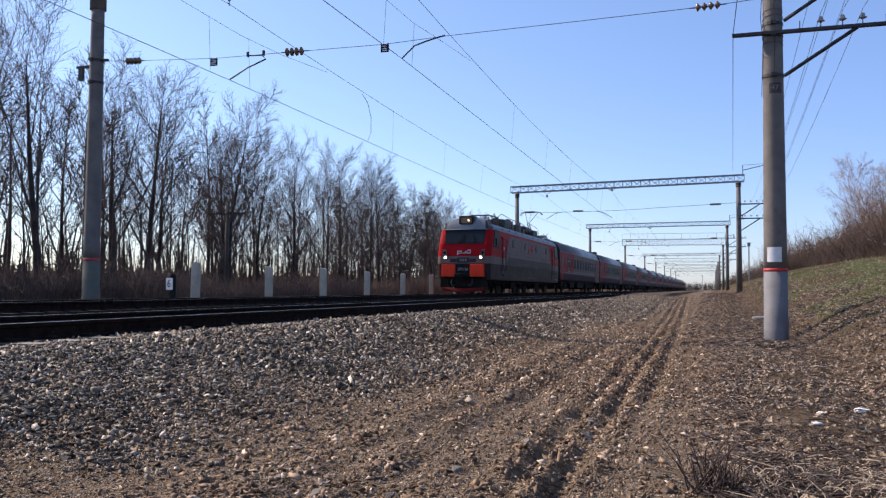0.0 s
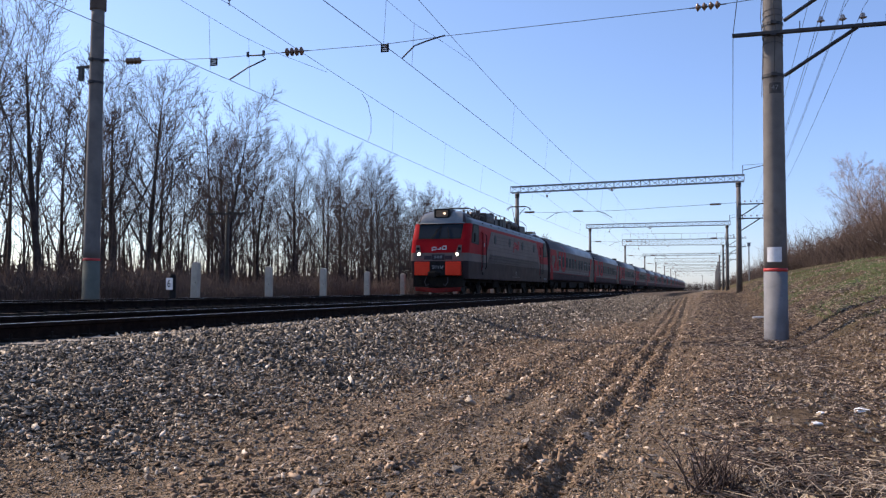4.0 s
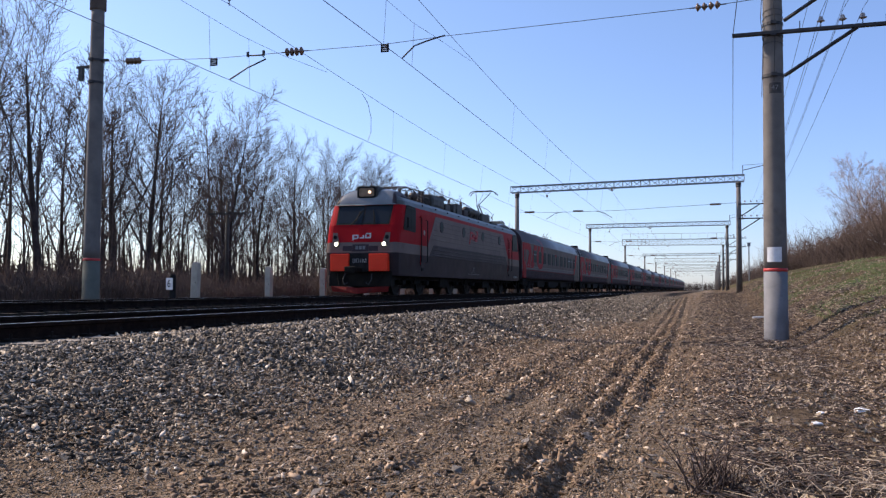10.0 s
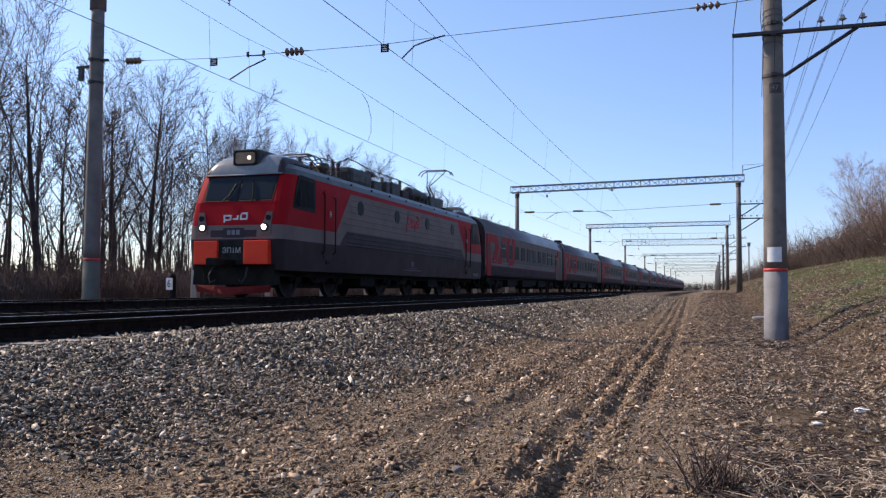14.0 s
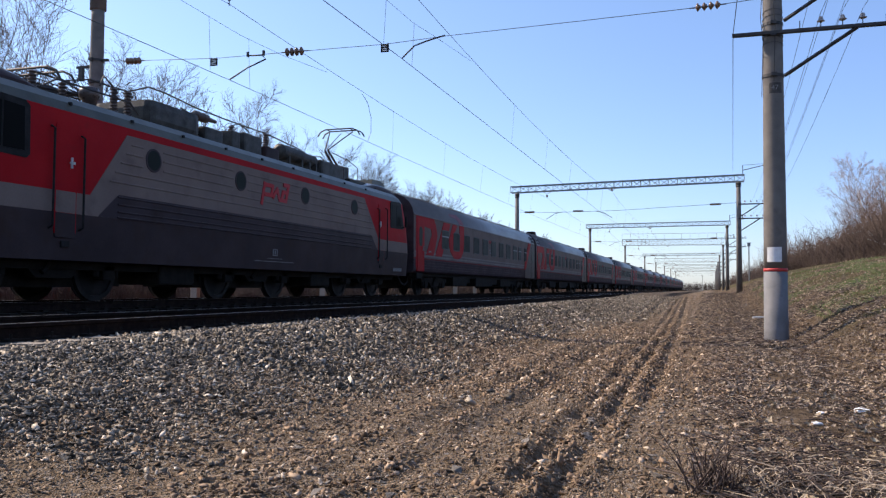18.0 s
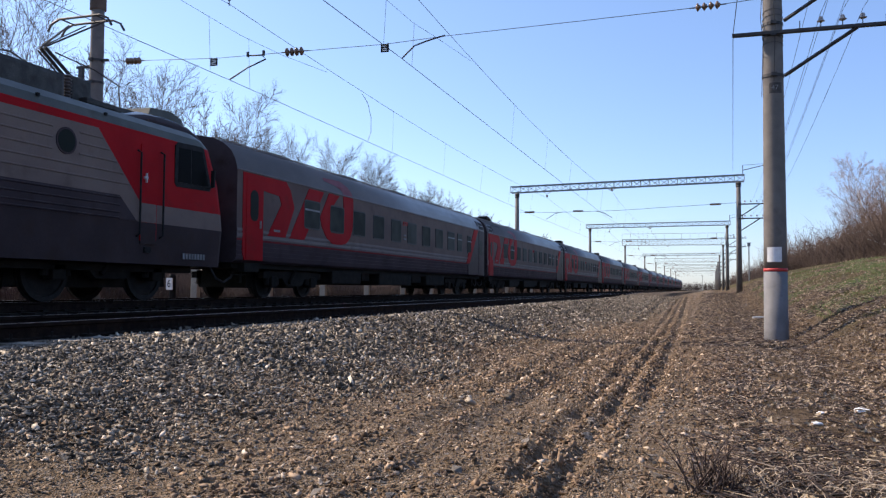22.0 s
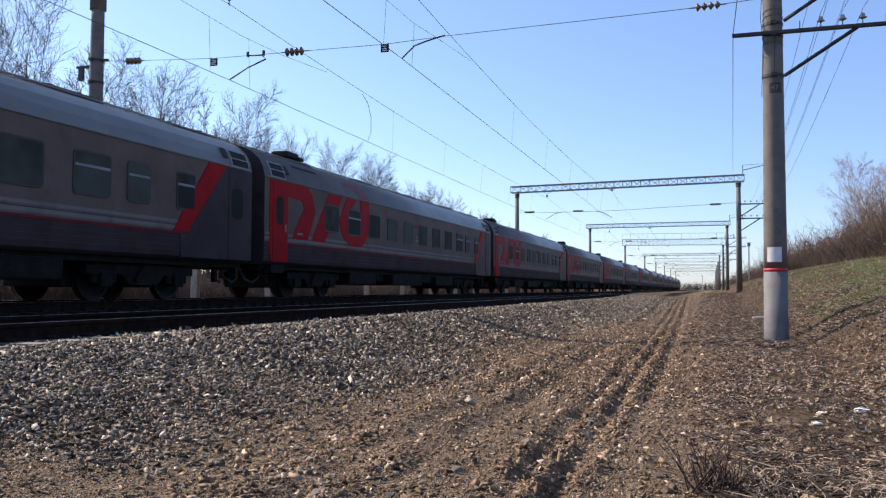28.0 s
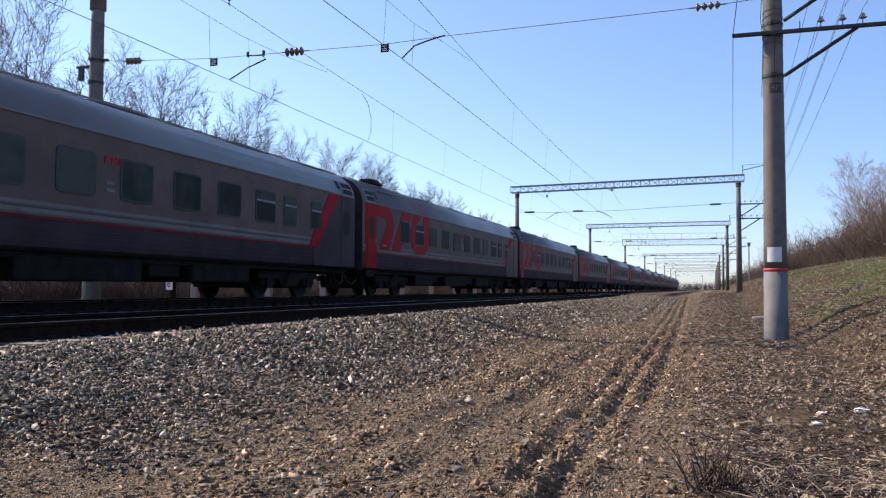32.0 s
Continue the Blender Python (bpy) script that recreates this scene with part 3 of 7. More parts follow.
def portal(y, zl, zr, xl, xr, depth, label, detailed, railed=False):
    p = thing("catenary_portal", pose(0, y, 0), label, "portal", "catenary portals")

    def zz(x):
        return zl + (zr - zl) * (x - xl) / (xr - xl)

    for nm, dz in (("top_chord", depth), ("bottom_chord", 0)):
        for yy in (-0.28, 0.28):
            bm = bmesh.new()
            prism(bm, [(xl, zl + dz - 0.033), (xr, zr + dz - 0.033), (xr, zr + dz + 0.033), (xl, zl + dz + 0.033)], yy - 0.033, yy + 0.033)
            part(nm, bm, GALV, p)
    n = 26 if detailed else 18
    for yy in (-0.28, 0.28):
        for i in range(n):
            a, b = xl + (xr - xl) * i / n, xl + (xr - xl) * (i + 1) / n
            za, zc = (zz(a), zz(b) + depth) if (i < n // 2) == (yy < 0) else (zz(a) + depth, zz(b))
            bm = bmesh.new()
            tube(bm, [(a, yy, za), (b, yy, zc)], 0.02, 4)
            part("lattice_bar", bm, GALV, p)
    for yy in (-0.28, 0.28) if detailed else (-0.28,):
        for i in range(0, n + 1):
            a = xl + (xr - xl) * i / n
            bm = bmesh.new()
            tube(bm, [(a, yy, zz(a)), (a, yy, zz(a) + depth)], 0.02, 4)
            part("lattice_post", bm, GALV, p)
    if railed:
        for i in range(13):
            a = xl + (xr - xl) * i / 12
            bm = bmesh.new()
            tube(bm, [(a, -0.28, zz(a) + depth), (a, -0.28, zz(a) + depth + 1.05)], 0.02, 4)
            part("railing_post", bm, GALV, p)
        bm = bmesh.new()
        tube(bm, [(xl, -0.28, zl + depth + 1.05), (xr, -0.28, zr + depth + 1.05)], 0.025, 4)
        part("railing", bm, GALV, p, "thin railing on the beam")
    for x, r in ((xl + 0.5, 0.15), (xr - 0.42, 0.16)):
        bm = bmesh.new()
        lathe(bm, (0, 0, 0), [(0.235, -0.6), (r, zz(x) - 0.04)], 16)
        q = part("portal_pole", bm, CONCRETE, p, "tapered concrete portal pole", True)
        q.location.x = x
        bm = bmesh.new()
        lathe(bm, (x, 0, zz(x) - 0.42), [(r + 0.03, 0), (r + 0.06, 0.08), (r + 0.03, 0.16), (r + 0.06, 0.26), (r + 0.02, 0.34)], 14)
        part("collar", bm, DARK_STEEL, p)
    xr2 = xr - 0.42
    bm = bmesh.new()
    tube(bm, [(xr - 0.1, 0, zr + depth), (xr - 0.1, 0, zr + depth + 0.75)], 0.03, 5)
    tube(bm, [(xr - 0.1, 0, zr + depth + 0.35), (xr + 1.55, 0, zr + depth + 0.72)], 0.03, 5)
    tube(bm, [(xr - 0.1, 0, zr + depth + 0.75), (xr + 1.55, 0, zr + depth + 0.80)], 0.012, 4)
    part("feeder_bracket", bm, DARK_STEEL, p, "side bracket at the beam's end")
    bm = bmesh.new()
    lathe(bm, (xr + 1.45, 0, zr + depth + 0.1), [(0.03, 0.55), (0.03, 0.45), (0.08, 0.4), (0.08, 0.1), (0.03, 0.05)], 10)
    part("feeder_insulator", bm, INSULATOR, p)
    for z in (6.85, 5.75):
        bm = bmesh.new()
        box(bm, xr2, xr2 + 2.3, -0.26, -0.19, z - 0.045, z + 0.045)
        part("cross_arm", bm, DARK_STEEL, p)
        bm = bmesh.new()
        tube(bm, [(xr2 + 0.1, -0.22, z - 0.95), (xr2 + 1.5, -0.22, z - 0.03)], 0.04, 4)
        part("strut", bm, DARK_STEEL, p)
        for k in range(5):
            bm = bmesh.new()
            x = xr2 + 0.45 + 0.42 * k
            lathe(bm, (x, -0.22, z + 0.04), [(0.012, 0), (0.012, 0.12), (0.06, 0.13), (0.06, 0.17), (0.03, 0.24)], 8)
            part("insulator", bm, GLASS_INS, p)
    for x, zi in ((-12.75, 7.82), (-7.5, 8.19)):
        bm = bmesh.new()
        tube(bm, [(x - 0.35, 0, zz(x) - 0.02), (x, 0, zz(x) - 0.25), (x + 0.35, 0, zz(x) - 0.02)], 0.02, 4)
        lathe(bm, (x, 0, zi), [(0.03, 0), (0.08, 0.04), (0.08, 0.16), (0.03, 0.2), (0.02, max(0.22, zz(x) - 0.25 - zi))], 10)
        part("hanging_insulator", bm, INSULATOR, p, "hanging messenger insulator")
    bm = bmesh.new()
    tube(bm, [(xl + 0.5, 0, 6.65), (-12, 0, 6.55), (-7, 0, 6.6), (xr2, 0, 7.0)], 0.014, 4)
    part("fixing_rope", bm, WIRE, p, "thin fixing rope below the beam")
    for x in (-14.2, -10.2, 0.4):
        bm = bmesh.new()
        tube(bm, [(x - 0.4, 0, 6.62 + (0.28 if x > 0 else 0)), (x + 0.4, 0, 6.62 + (0.3 if x > 0 else 0))], 0.075, 8)
        part("rope_insulator", bm, INSULATOR, p)
    for x, s in ((TRAIN_X + 0.1, 1), (NEAR_X + 0.1, -1)):
        bm = bmesh.new()
        tube(bm, [(x + s * 1.3, 0, 6.58), (x + s * 0.7, 0, 6.45), (x, 0, 6.03)], 0.022, 5)
        part("registration_arm", bm, DARK_STEEL, p)
    return p


for i, y in enumerate(PORTALS):
    if i == 0:
        portal(y, 8.25, 8.62, -15.76, 2.5, 0.50, "grey steel lattice portal across both tracks", True)
    elif i == 2:
        portal(y, 8.50, 8.45, -15.75, 2.6, 1.10, "grey lattice portal with a railing across the tracks", True, True)
    elif i == 4:
        portal(y, 8.3, 8.35, -15.8, 2.45, 1.05, "grey deep lattice portal farther along the line", False)
    else:
        portal(y, 8.40, 8.55, -15.8, 2.45, 0.50, "grey steel lattice portal farther along the line", i < 2)

# ---------------------------------------------------------------- the train
def front_y(t):
    """Place of the locomotive's leading coupler along the line: a train gathering speed."""
    d = (t - 15) / 10
    return 16.728 - 2.63 * (t - 15) - 6.533 * d * d + 0.214 * d ** 3 + 0.141 * d ** 4 - 0.095 * d ** 5


LOCO_LENGTH, CAR_LENGTH, CARS = 22.588, 24.54, 14
RED = surf("train_red", (0.3136, 0.009257, 0.01357), (0.3566, 0.01198, 0.0159), 1.3, 0.46, fine=0.05, bscale=25, dirt=((0.1845, 0.01634, 0.01684), 2.2, 0.6, 0.85), spec=0.03)
EMBLEM_RED = surf("emblem_red", (0.36, 0.012, 0.018), (0.42, 0.016, 0.022), 3, 0.45, fine=0.05, spec=0.15)
SIGNAL_RED = surf("buffer_plate_red", (0.88, 0.04, 0.012), (0.95, 0.055, 0.018), 2, 0.45, fine=0.06, dirt=((0.55, 0.04, 0.015), 6, 0.62, 0.8), spec=0.2)
LIGHT = surf("train_light_grey", (0.1652, 0.1222, 0.1071), (0.1958, 0.1464, 0.1265), 1.1, 0.48, fine=0.05, bscale=25, dirt=((0.111, 0.08027, 0.07029), 2.0, 0.55, 0.85), spec=0.03)
COACH = surf("coach_grey", (0.122, 0.08738, 0.07882), (0.1595, 0.1161, 0.1019), 0.9, 0.5, fine=0.05, bscale=25, dirt=((0.09542, 0.06756, 0.05929), 1.7, 0.55, 0.85), spec=0.03)
STRIPE_RED = surf("thin_stripe_red", (0.17, 0.02, 0.022), (0.21, 0.025, 0.026), 1.5, 0.5, fine=0.06, spec=0.03, dirt=((0.09, 0.03, 0.03), 2.0, 0.5, 0.8))
COACH_LOW = surf("coach_lower_grey", (0.05934, 0.04307, 0.04731), (0.07607, 0.05581, 0.06021), 1.1, 0.5, fine=0.06, bscale=25, dirt=((0.0426, 0.03033, 0.02949), 2.0, 0.55, 0.85), spec=0.03)
WINDOW_FRAME = surf("window_frame_grey", (0.05, 0.048, 0.048), (0.065, 0.062, 0.062), 3, 0.5, spec=0.2)
LOUVRE_WHITE = surf("louvre_white", (0.26, 0.255, 0.26), (0.33, 0.325, 0.33), 4, 0.5, spec=0.2)
PALE = surf("coach_pale_stripe", (0.1788, 0.1489, 0.1389), (0.2131, 0.1787, 0.166), 0.9, 0.45, fine=0.05, dirt=((0.1029, 0.08339, 0.07632), 1.7, 0.55, 0.85), spec=0.03)
DARK = surf("train_dark_grey", (0.04056, 0.02952, 0.03106), (0.05633, 0.03984, 0.04117), 1.1, 0.42, fine=0.06, bscale=25, dirt=((0.04508, 0.02788, 0.02287), 2.4, 0.5, 0.85), spec=0.03)
MID = surf("train_mid_grey", (0.04904, 0.03618, 0.03971), (0.06332, 0.04639, 0.04996), 1.1, 0.38, fine=0.06, bscale=25, dirt=((0.03268, 0.02043, 0.01739), 2.4, 0.55, 0.85), spec=0.03)
ROOF_BLUE = surf("loco_roof_blue_grey", (0.07001, 0.072, 0.06592), (0.09504, 0.096, 0.08407), 1.5, 0.33, fine=0.08, dirt=((0.06365, 0.05704, 0.04312), 2.6, 0.55, 0.8), spec=0.12)
ROOF_GREY = surf("coach_roof_grey", (0.1226, 0.112, 0.1125), (0.1516, 0.1361, 0.1343), 1.2, 0.38, fine=0.06, stretch=(0.8759, 0.4095, 0.7247), dirt=((0.1121, 0.09961, 0.0984), 1.6, 0.52, 0.85), spec=0.35)
CAB_ROOF = surf("cab_roof_silver", (0.1848, 0.1862, 0.187), (0.2302, 0.231, 0.2259), 2, 0.22, 0.3, fine=0.06, dirt=((0.08232, 0.08112, 0.08196), 3, 0.6, 0.85))
PLOUGH = surf("plough_dirty_red", (0.15, 0.014, 0.012), (0.21, 0.02, 0.016), 2, 0.7, fine=0.1, dirt=((0.05, 0.02, 0.018), 5, 0.5, 0.8), spec=0.1)
UNDER = surf("underframe_black", (0.01078, 0.0091, 0.007735), (0.02002, 0.0161, 0.01249), 3, 0.8, 0.1, 0.002, 30, spec=0.12)
TYRE = surf("wheel_tyre_steel", (0.012, 0.01044, 0.009408), (0.0216, 0.01856, 0.0168), 4, 0.6, 0.15, 0, 40, spec=0.2)
ROOF_GEAR = surf("roof_gear_grey", (0.03966, 0.03754, 0.03509), (0.0661, 0.0612, 0.05614), 4, 0.55, 0.2, 0.001, 40, dirt=((0.02203, 0.01632, 0.01228), 5, 0.5, 0.8), spec=0.25)
BRONZE = surf("headlight_bowl", (0.16, 0.10, 0.06), (0.22, 0.14, 0.09), 4, 0.4, 0.5)
RIDGED = surf("insulator_brown", (0.06, 0.042, 0.037), (0.095, 0.068, 0.058), 5, 0.3)
RUBBER = surf("bellows_rubber", (0.018, 0.018, 0.02), (0.035, 0.033, 0.034), 3, 0.75, 0, 0.002, 40)
PANE = glass("window_glass", (0.031, 0.034, 0.03), 0.5, (0.08, 0.084, 0.074), 0.02)
DOOR_GLASS = glass("door_glass", (0.02, 0.024, 0.021), 0.3, spec=0.02)
CAB_GLASS = glass("cab_side_glass", (0.006, 0.006, 0.006), 0.3, spec=0.02)
WINDSCREEN = glass("windscreen_glass", (0.02, 0.026, 0.034), 0.03)
LAMP = glow("lit_lamp", (1.0, 0.92, 0.68), 5.0)
HEAD = glow("lit_headlight", (1.0, 0.66, 0.42), 1.6)
LETTER_WHITE = surf("letter_white", (0.5, 0.5, 0.5), (0.6, 0.6, 0.6), 5, 0.5)
LETTER_CLASS = surf("letter_class_white", (0.30, 0.30, 0.30), (0.38, 0.38, 0.38), 5, 0.6)
LETTER_DIM = surf("letter_grey", (0.132, 0.132, 0.138), (0.168, 0.168, 0.174), 5, 0.5)


def rounded(y0, y1, z0, z1, r, n=3):
    pts = []
    for cy, cz, a0 in ((y1 - r, z1 - r, 0), (y0 + r, z1 - r, 90), (y0 + r, z0 + r, 180), (y1 - r, z0 + r, 270)):
        for k in range(n + 1):
            a = radians(a0 + 90 * k / n)
            pts.append((cy + r * math.cos(a), cz + r * math.sin(a)))
    return pts


def plate(name, pts, x, depth, material, parent, label=""):
    """A flat piece on the side that faces the near track; pts are (y, z)."""
    bm = bmesh.new()
    prism(bm, pts, x - 0.02, x + depth, "x")
    return part(name, bm, material, parent, label)


def lettering(name, text, size, material, parent, m, label=""):
    cu = bpy.data.curves.new(name, "FONT")
    cu.body, cu.size, cu.extrude, cu.align_x, cu.align_y = text, size, 0.002, "CENTER", "CENTER"
    src = new("letters", cu)
    me = bpy.data.meshes.new_from_object(src.evaluated_get(bpy.context.evaluated_depsgraph_get()))
    bpy.data.objects.remove(src)
    me.materials.clear()
    me.materials.append(material)
    ob = new(name, me)
    ob.parent, ob.matrix_basis = parent, m
    if label:
        ob["label"] = label
    return ob


def wheelset(owner, y, radius):
    """Axle with two flanged wheels, turning in its thing."""
    bm = bmesh.new()
    tube(bm, [(-1.0, 0, 0), (1.0, 0, 0)], 0.09, 10)
    axle = part("wheelset", bm, TYRE, owner, "black steel axle with two wheels", True)
    axle.location = (0, y, radius)
    for s in (-1, 1):
        bm = bmesh.new()
        lathe(bm, (s * 0.79, 0, 0), [(radius * 0.25, -0.07), (radius * 0.3, -0.075), (radius * 0.82, -0.03), (radius * 0.84, -0.065), (radius + (0.028 if s > 0 else 0), -0.065), (radius + (0.028 if s > 0 else 0), -0.04), (radius, -0.03), (radius + (0.028 if s < 0 else 0), 0.04), (radius + (0.028 if s < 0 else 0), 0.065), (radius * 0.84, 0.065), (radius * 0.82, 0.03), (radius * 0.3, 0.075), (radius * 0.25, 0.09)], 28, "x")
        part("wheel", bm, TYRE, axle, smooth=False)
    return axle


def bogie(owner, y, base, radius):
    bm = bmesh.new()
    for s in (-1, 1):
        x0, x1 = sorted((s * 0.98, s * 1.16))
        h = base / 2 + 0.55
        prism(bm, [(y - h, radius + 0.08), (y - h, radius + 0.26), (y - 0.5, radius + 0.30), (y + 0.5, radius + 0.30), (y + h, radius + 0.26), (y + h, radius + 0.08), (y + 0.7, radius + 0.08), (y + 0.45, radius - 0.14), (y - 0.45, radius - 0.14), (y - 0.7, radius + 0.08)], x0, x1, "x")
    box(bm, -1.0, 1.0, y - 0.3, y + 0.3, radius - 0.1, radius + 0.2)
    frame_ob = part("bogie_frame", bm, UNDER, owner, "black cast bogie frame")
    for s in (-1, 1):
        for k in (-1, 1):
            yy = y + k * base / 2
            bm = bmesh.new()
            box(bm, *sorted((s * 0.96, s * 1.2)), yy - 0.17, yy + 0.17, radius - 0.18, radius + 0.14, bevel=0.03)
            part("axle_box", bm, UNDER, frame_ob)
            for j in (-0.28, 0.28):
                bm = bmesh.new()
                tube(bm, [(s * 1.08, yy + j, radius - 0.1), (s * 1.08, yy + j, radius + 0.3)], 0.085, 10)
                part("spring", bm, UNDER, frame_ob)
        bm = bmesh.new()
        tube(bm, [(s * 1.2, y - 0.35, radius - 0.05), (s * 1.2, y + 0.1, radius + 0.42)], 0.05, 8)
        part("damper", bm, UNDER, frame_ob)
    for k in (-1, 1):
        bm = bmesh.new()
        prism(bm, [(y + k * (base / 2 + radius * 0.7), 0.30), (y + k * (base / 2 + radius + 0.28), 0.30), (y + k * (base / 2 + radius + 0.2), 0.80), (y + k * base / 2, 0.80)], -0.72, 0.72, "x")
        part("brake_gear", bm, UNDER, frame_ob, "black brake gear")
        wheelset(owner, y + k * base / 2, radius)
    bm = bmesh.new()
    prism(bm, [(y - base / 2 + radius * 0.55, 0.28), (y + base / 2 - radius * 0.55, 0.28), (y + base / 2, 0.84), (y - base / 2, 0.84)], -0.78, 0.78, "x")
    part("drive_case", bm, UNDER, frame_ob, "black gear between the wheels")


# ---- locomotive
loco = thing("locomotive", pose(TRAIN_X, front_y(0), 0), "red and grey electric passenger locomotive with lit lamps", "locomotive")
LEVELS = [(0.78, 1.49, 1.22, 0.22, 0), (1.66, 1.52, 1.12, 0.26, 0), (2.06, 1.52, 1.17, 0.28, 1), (2.74, 1.52, 1.32, 0.30, 2), (3.56, 1.50, 1.68, 0.34, 2), (3.74, 1.42, 1.82, 0.36, 3), (3.90, 1.24, 2.0, 0.4, 3), (3.98, 0.95, 2.3, 0.4, 3)]


def plan_outline(hw, yf, r):
    rear = 23.6 - yf
    pts = []
    for cx, cy, a0 in ((hw - r, yf + r, 270), (hw - r, rear - r, 0), (-hw + r, rear - r, 90), (-hw + r, yf + r, 180)):
        for k in range(5):
            a = radians(a0 + 90 * k / 4)
            pts.append((cx + r * math.cos(a), cy + r * math.sin(a)))
    return pts


bm = bmesh.new()
rings = [[bm.verts.new((x, y, z)) for x, y in plan_outline(hw, yf, r)] for z, hw, yf, r, _ in LEVELS]
for (z, hw, yf, r, mi), a, b in zip(LEVELS[1:], rings, rings[1:]):
    for k in range(len(a)):
        bm.faces.new((a[k], a[(k + 1) % len(a)], b[(k + 1) % len(a)], b[k])).material_index = mi
bm.faces.new(rings[0][::-1]).material_index = 0
bm.faces.new(rings[-1]).material_index = 3
loco_body = part("body", bm, [DARK, LIGHT, RED, ROOF_BLUE], loco, "dark grey body, pale belt and red cabs")
for s in (1,):
    X = 1.52
    plate("side_panel", [(5.75, 3.40), (17.95, 3.40), (19.25, 2.06), (4.72, 2.06)], X, 0.004, LIGHT, loco, "pale grey ribbed side panel")
    plate("lower_side_panel", [(5.52, 2.15), (18.6, 2.15), (19.15, 1.66), (4.95, 1.66)], X, 0.008, MID, loco, "dark grey ribbed lower panel")
    for z in (3.22, 3.02, 2.81, 2.60, 2.40):
        cuts = [(4.95 + (z - 2.06) * 0.76 + 0.05, 19.2 - (z - 2.06) * 0.97)]
        if 2.7 < z < 3.3:
            for c in (6.59, 10.05, 13.57, 17.11):
                a, b = cuts.pop()
                cuts += [(a, c - 0.34), (c + 0.34, b)]
        bm = bmesh.new()
        for a, b in cuts:
            prism(bm, [(X, z - 0.022), (X + 0.018, z - 0.012), (X + 0.018, z + 0.012), (X, z + 0.022)], a, b)
        part("rib", bm, LIGHT, loco, "pressed rib along the side")
    for z in (2.1, 1.95, 1.8, 1.69):
        bm = bmesh.new()
        prism(bm, [(X, z - 0.02), (X + 0.032, z - 0.01), (X + 0.032, z + 0.01), (X, z + 0.02)], 5.5, 18.6)
        part("rib", bm, MID, loco)
    for c in (6.59, 10.05, 13.57, 17.11):
        bm = bmesh.new()
        disc(bm, (X, c, 3.0), 0.255, -0.01, 0.022, "x", 24)
        pf = part("porthole", bm, MID, loco, "round window with a dark rim")
        bm = bmesh.new()
        disc(bm, (X, c, 3.0), 0.215, 0.0, 0.026, "x", 24)
        part("pane", bm, DOOR_GLASS, pf)
    for y0, sgn in ((0.0, 1), (23.6, -1)):
        def at(v):
            return y0 + sgn * v
        wf = plate("cab_side_window", [(at(2.12), 3.54), (at(2.25), 3.58), (at(3.10), 3.55), (at(3.20), 3.47), (at(3.22), 2.62), (at(3.14), 2.54), (at(1.86), 2.57), (at(1.80), 2.66)], X - 0.004, 0.014, BLACK_PAINT, loco, "cab side window in a black frame")
        plate("pane", [(at(2.20), 3.46), (at(2.58), 3.45), (at(2.58), 2.66), (at(1.9), 2.68)], X, 0.016, CAB_GLASS, wf)
        plate("pane", [(at(2.63), 3.45), (at(3.07), 3.43), (at(3.09), 2.66), (at(2.63), 2.66)], X, 0.016, CAB_GLASS, wf)
        bm = bmesh.new()
        tube(bm, [(X, at(2.0), 2.62), (X + 0.16, at(1.93), 2.66)], 0.012, 5)
        box(bm, X + 0.10, X + 0.19, at(1.93) - 0.03, at(1.93) + 0.03, 2.66, 3.06, bevel=0.01)
        part("mirror", bm, BLACK_PAINT, loco, "black outside mirror")
        plate("cab_door", rounded(*sorted((at(3.82), at(4.36))), 1.25, 3.32, 0.06), X - 0.004, 0.014, RED, loco, "red cab door")
        plate("door_foot", rounded(*sorted((at(3.84), at(4.34))), 1.66, 2.06, 0.02), X, 0.014, LIGHT, loco, "pale belt on the door")
        plate("door_foot", rounded(*sorted((at(3.84), at(4.34))), 1.2, 1.655, 0.02), X, 0.014, DARK, loco)
        for v, z0, z1 in ((3.70, 1.35, 3.22), (4.46, 1.35, 3.15)):
            bm = bmesh.new()
            tube(bm, [(X, at(v), z1), (X + 0.09, at(v), z1 - 0.05), (X + 0.09, at(v), z0 + 0.05), (X, at(v), z0)], 0.022, 6)
            part("handrail", bm, BLACK_PAINT, loco, "black vertical grab rail")
        bm = bmesh.new()
        box(bm, X, X + 0.05, at(4.22) - 0.05, at(4.22) + 0.05, 2.58, 2.62)
        box(bm, X, X + 0.05, at(4.2) - 0.012, at(4.2) + 0.012, 2.5, 2.7)
        part("door_lock", bm, LETTER_WHITE, loco, "bright door handle")
        bm = bmesh.new()
        box(bm, X - 0.05, X + 0.02, at(4.1) - 0.1, at(4.1) + 0.1, 1.02, 1.14)
        part("foothold", bm, BLACK_PAINT, loco)
    for i, ((ya, za), (yb, zb)) in enumerate((((11.08, 2.50), (11.24, 3.12)), ((11.20, 3.06), (11.66, 3.06)), ((11.68, 3.10), (11.58, 2.76)), ((11.62, 2.80), (11.22, 2.80)), ((11.66, 2.74), (11.92, 3.02)), ((11.88, 3.04), (12.02, 2.74)), ((12.00, 2.72), (12.44, 2.72)), ((12.38, 2.70), (12.54, 3.18)), ((12.50, 2.96), (12.20, 2.96)), ((12.24, 3.0), (12.14, 2.72)), ((12.24, 3.16), (12.58, 3.16)))):
        l = math.hypot(yb - ya, zb - za)
        u, v = -(zb - za) / l * 0.055, (yb - ya) / l * 0.055
        plate("emblem_stroke", [(ya + u, za + v), (yb + u, zb + v), (yb - u, zb - v), (ya - u, za - v)], X + 0.004, 0.016 + 0.001 * i, EMBLEM_RED, loco, "stroke of a red angular emblem")
    bm = bmesh.new()
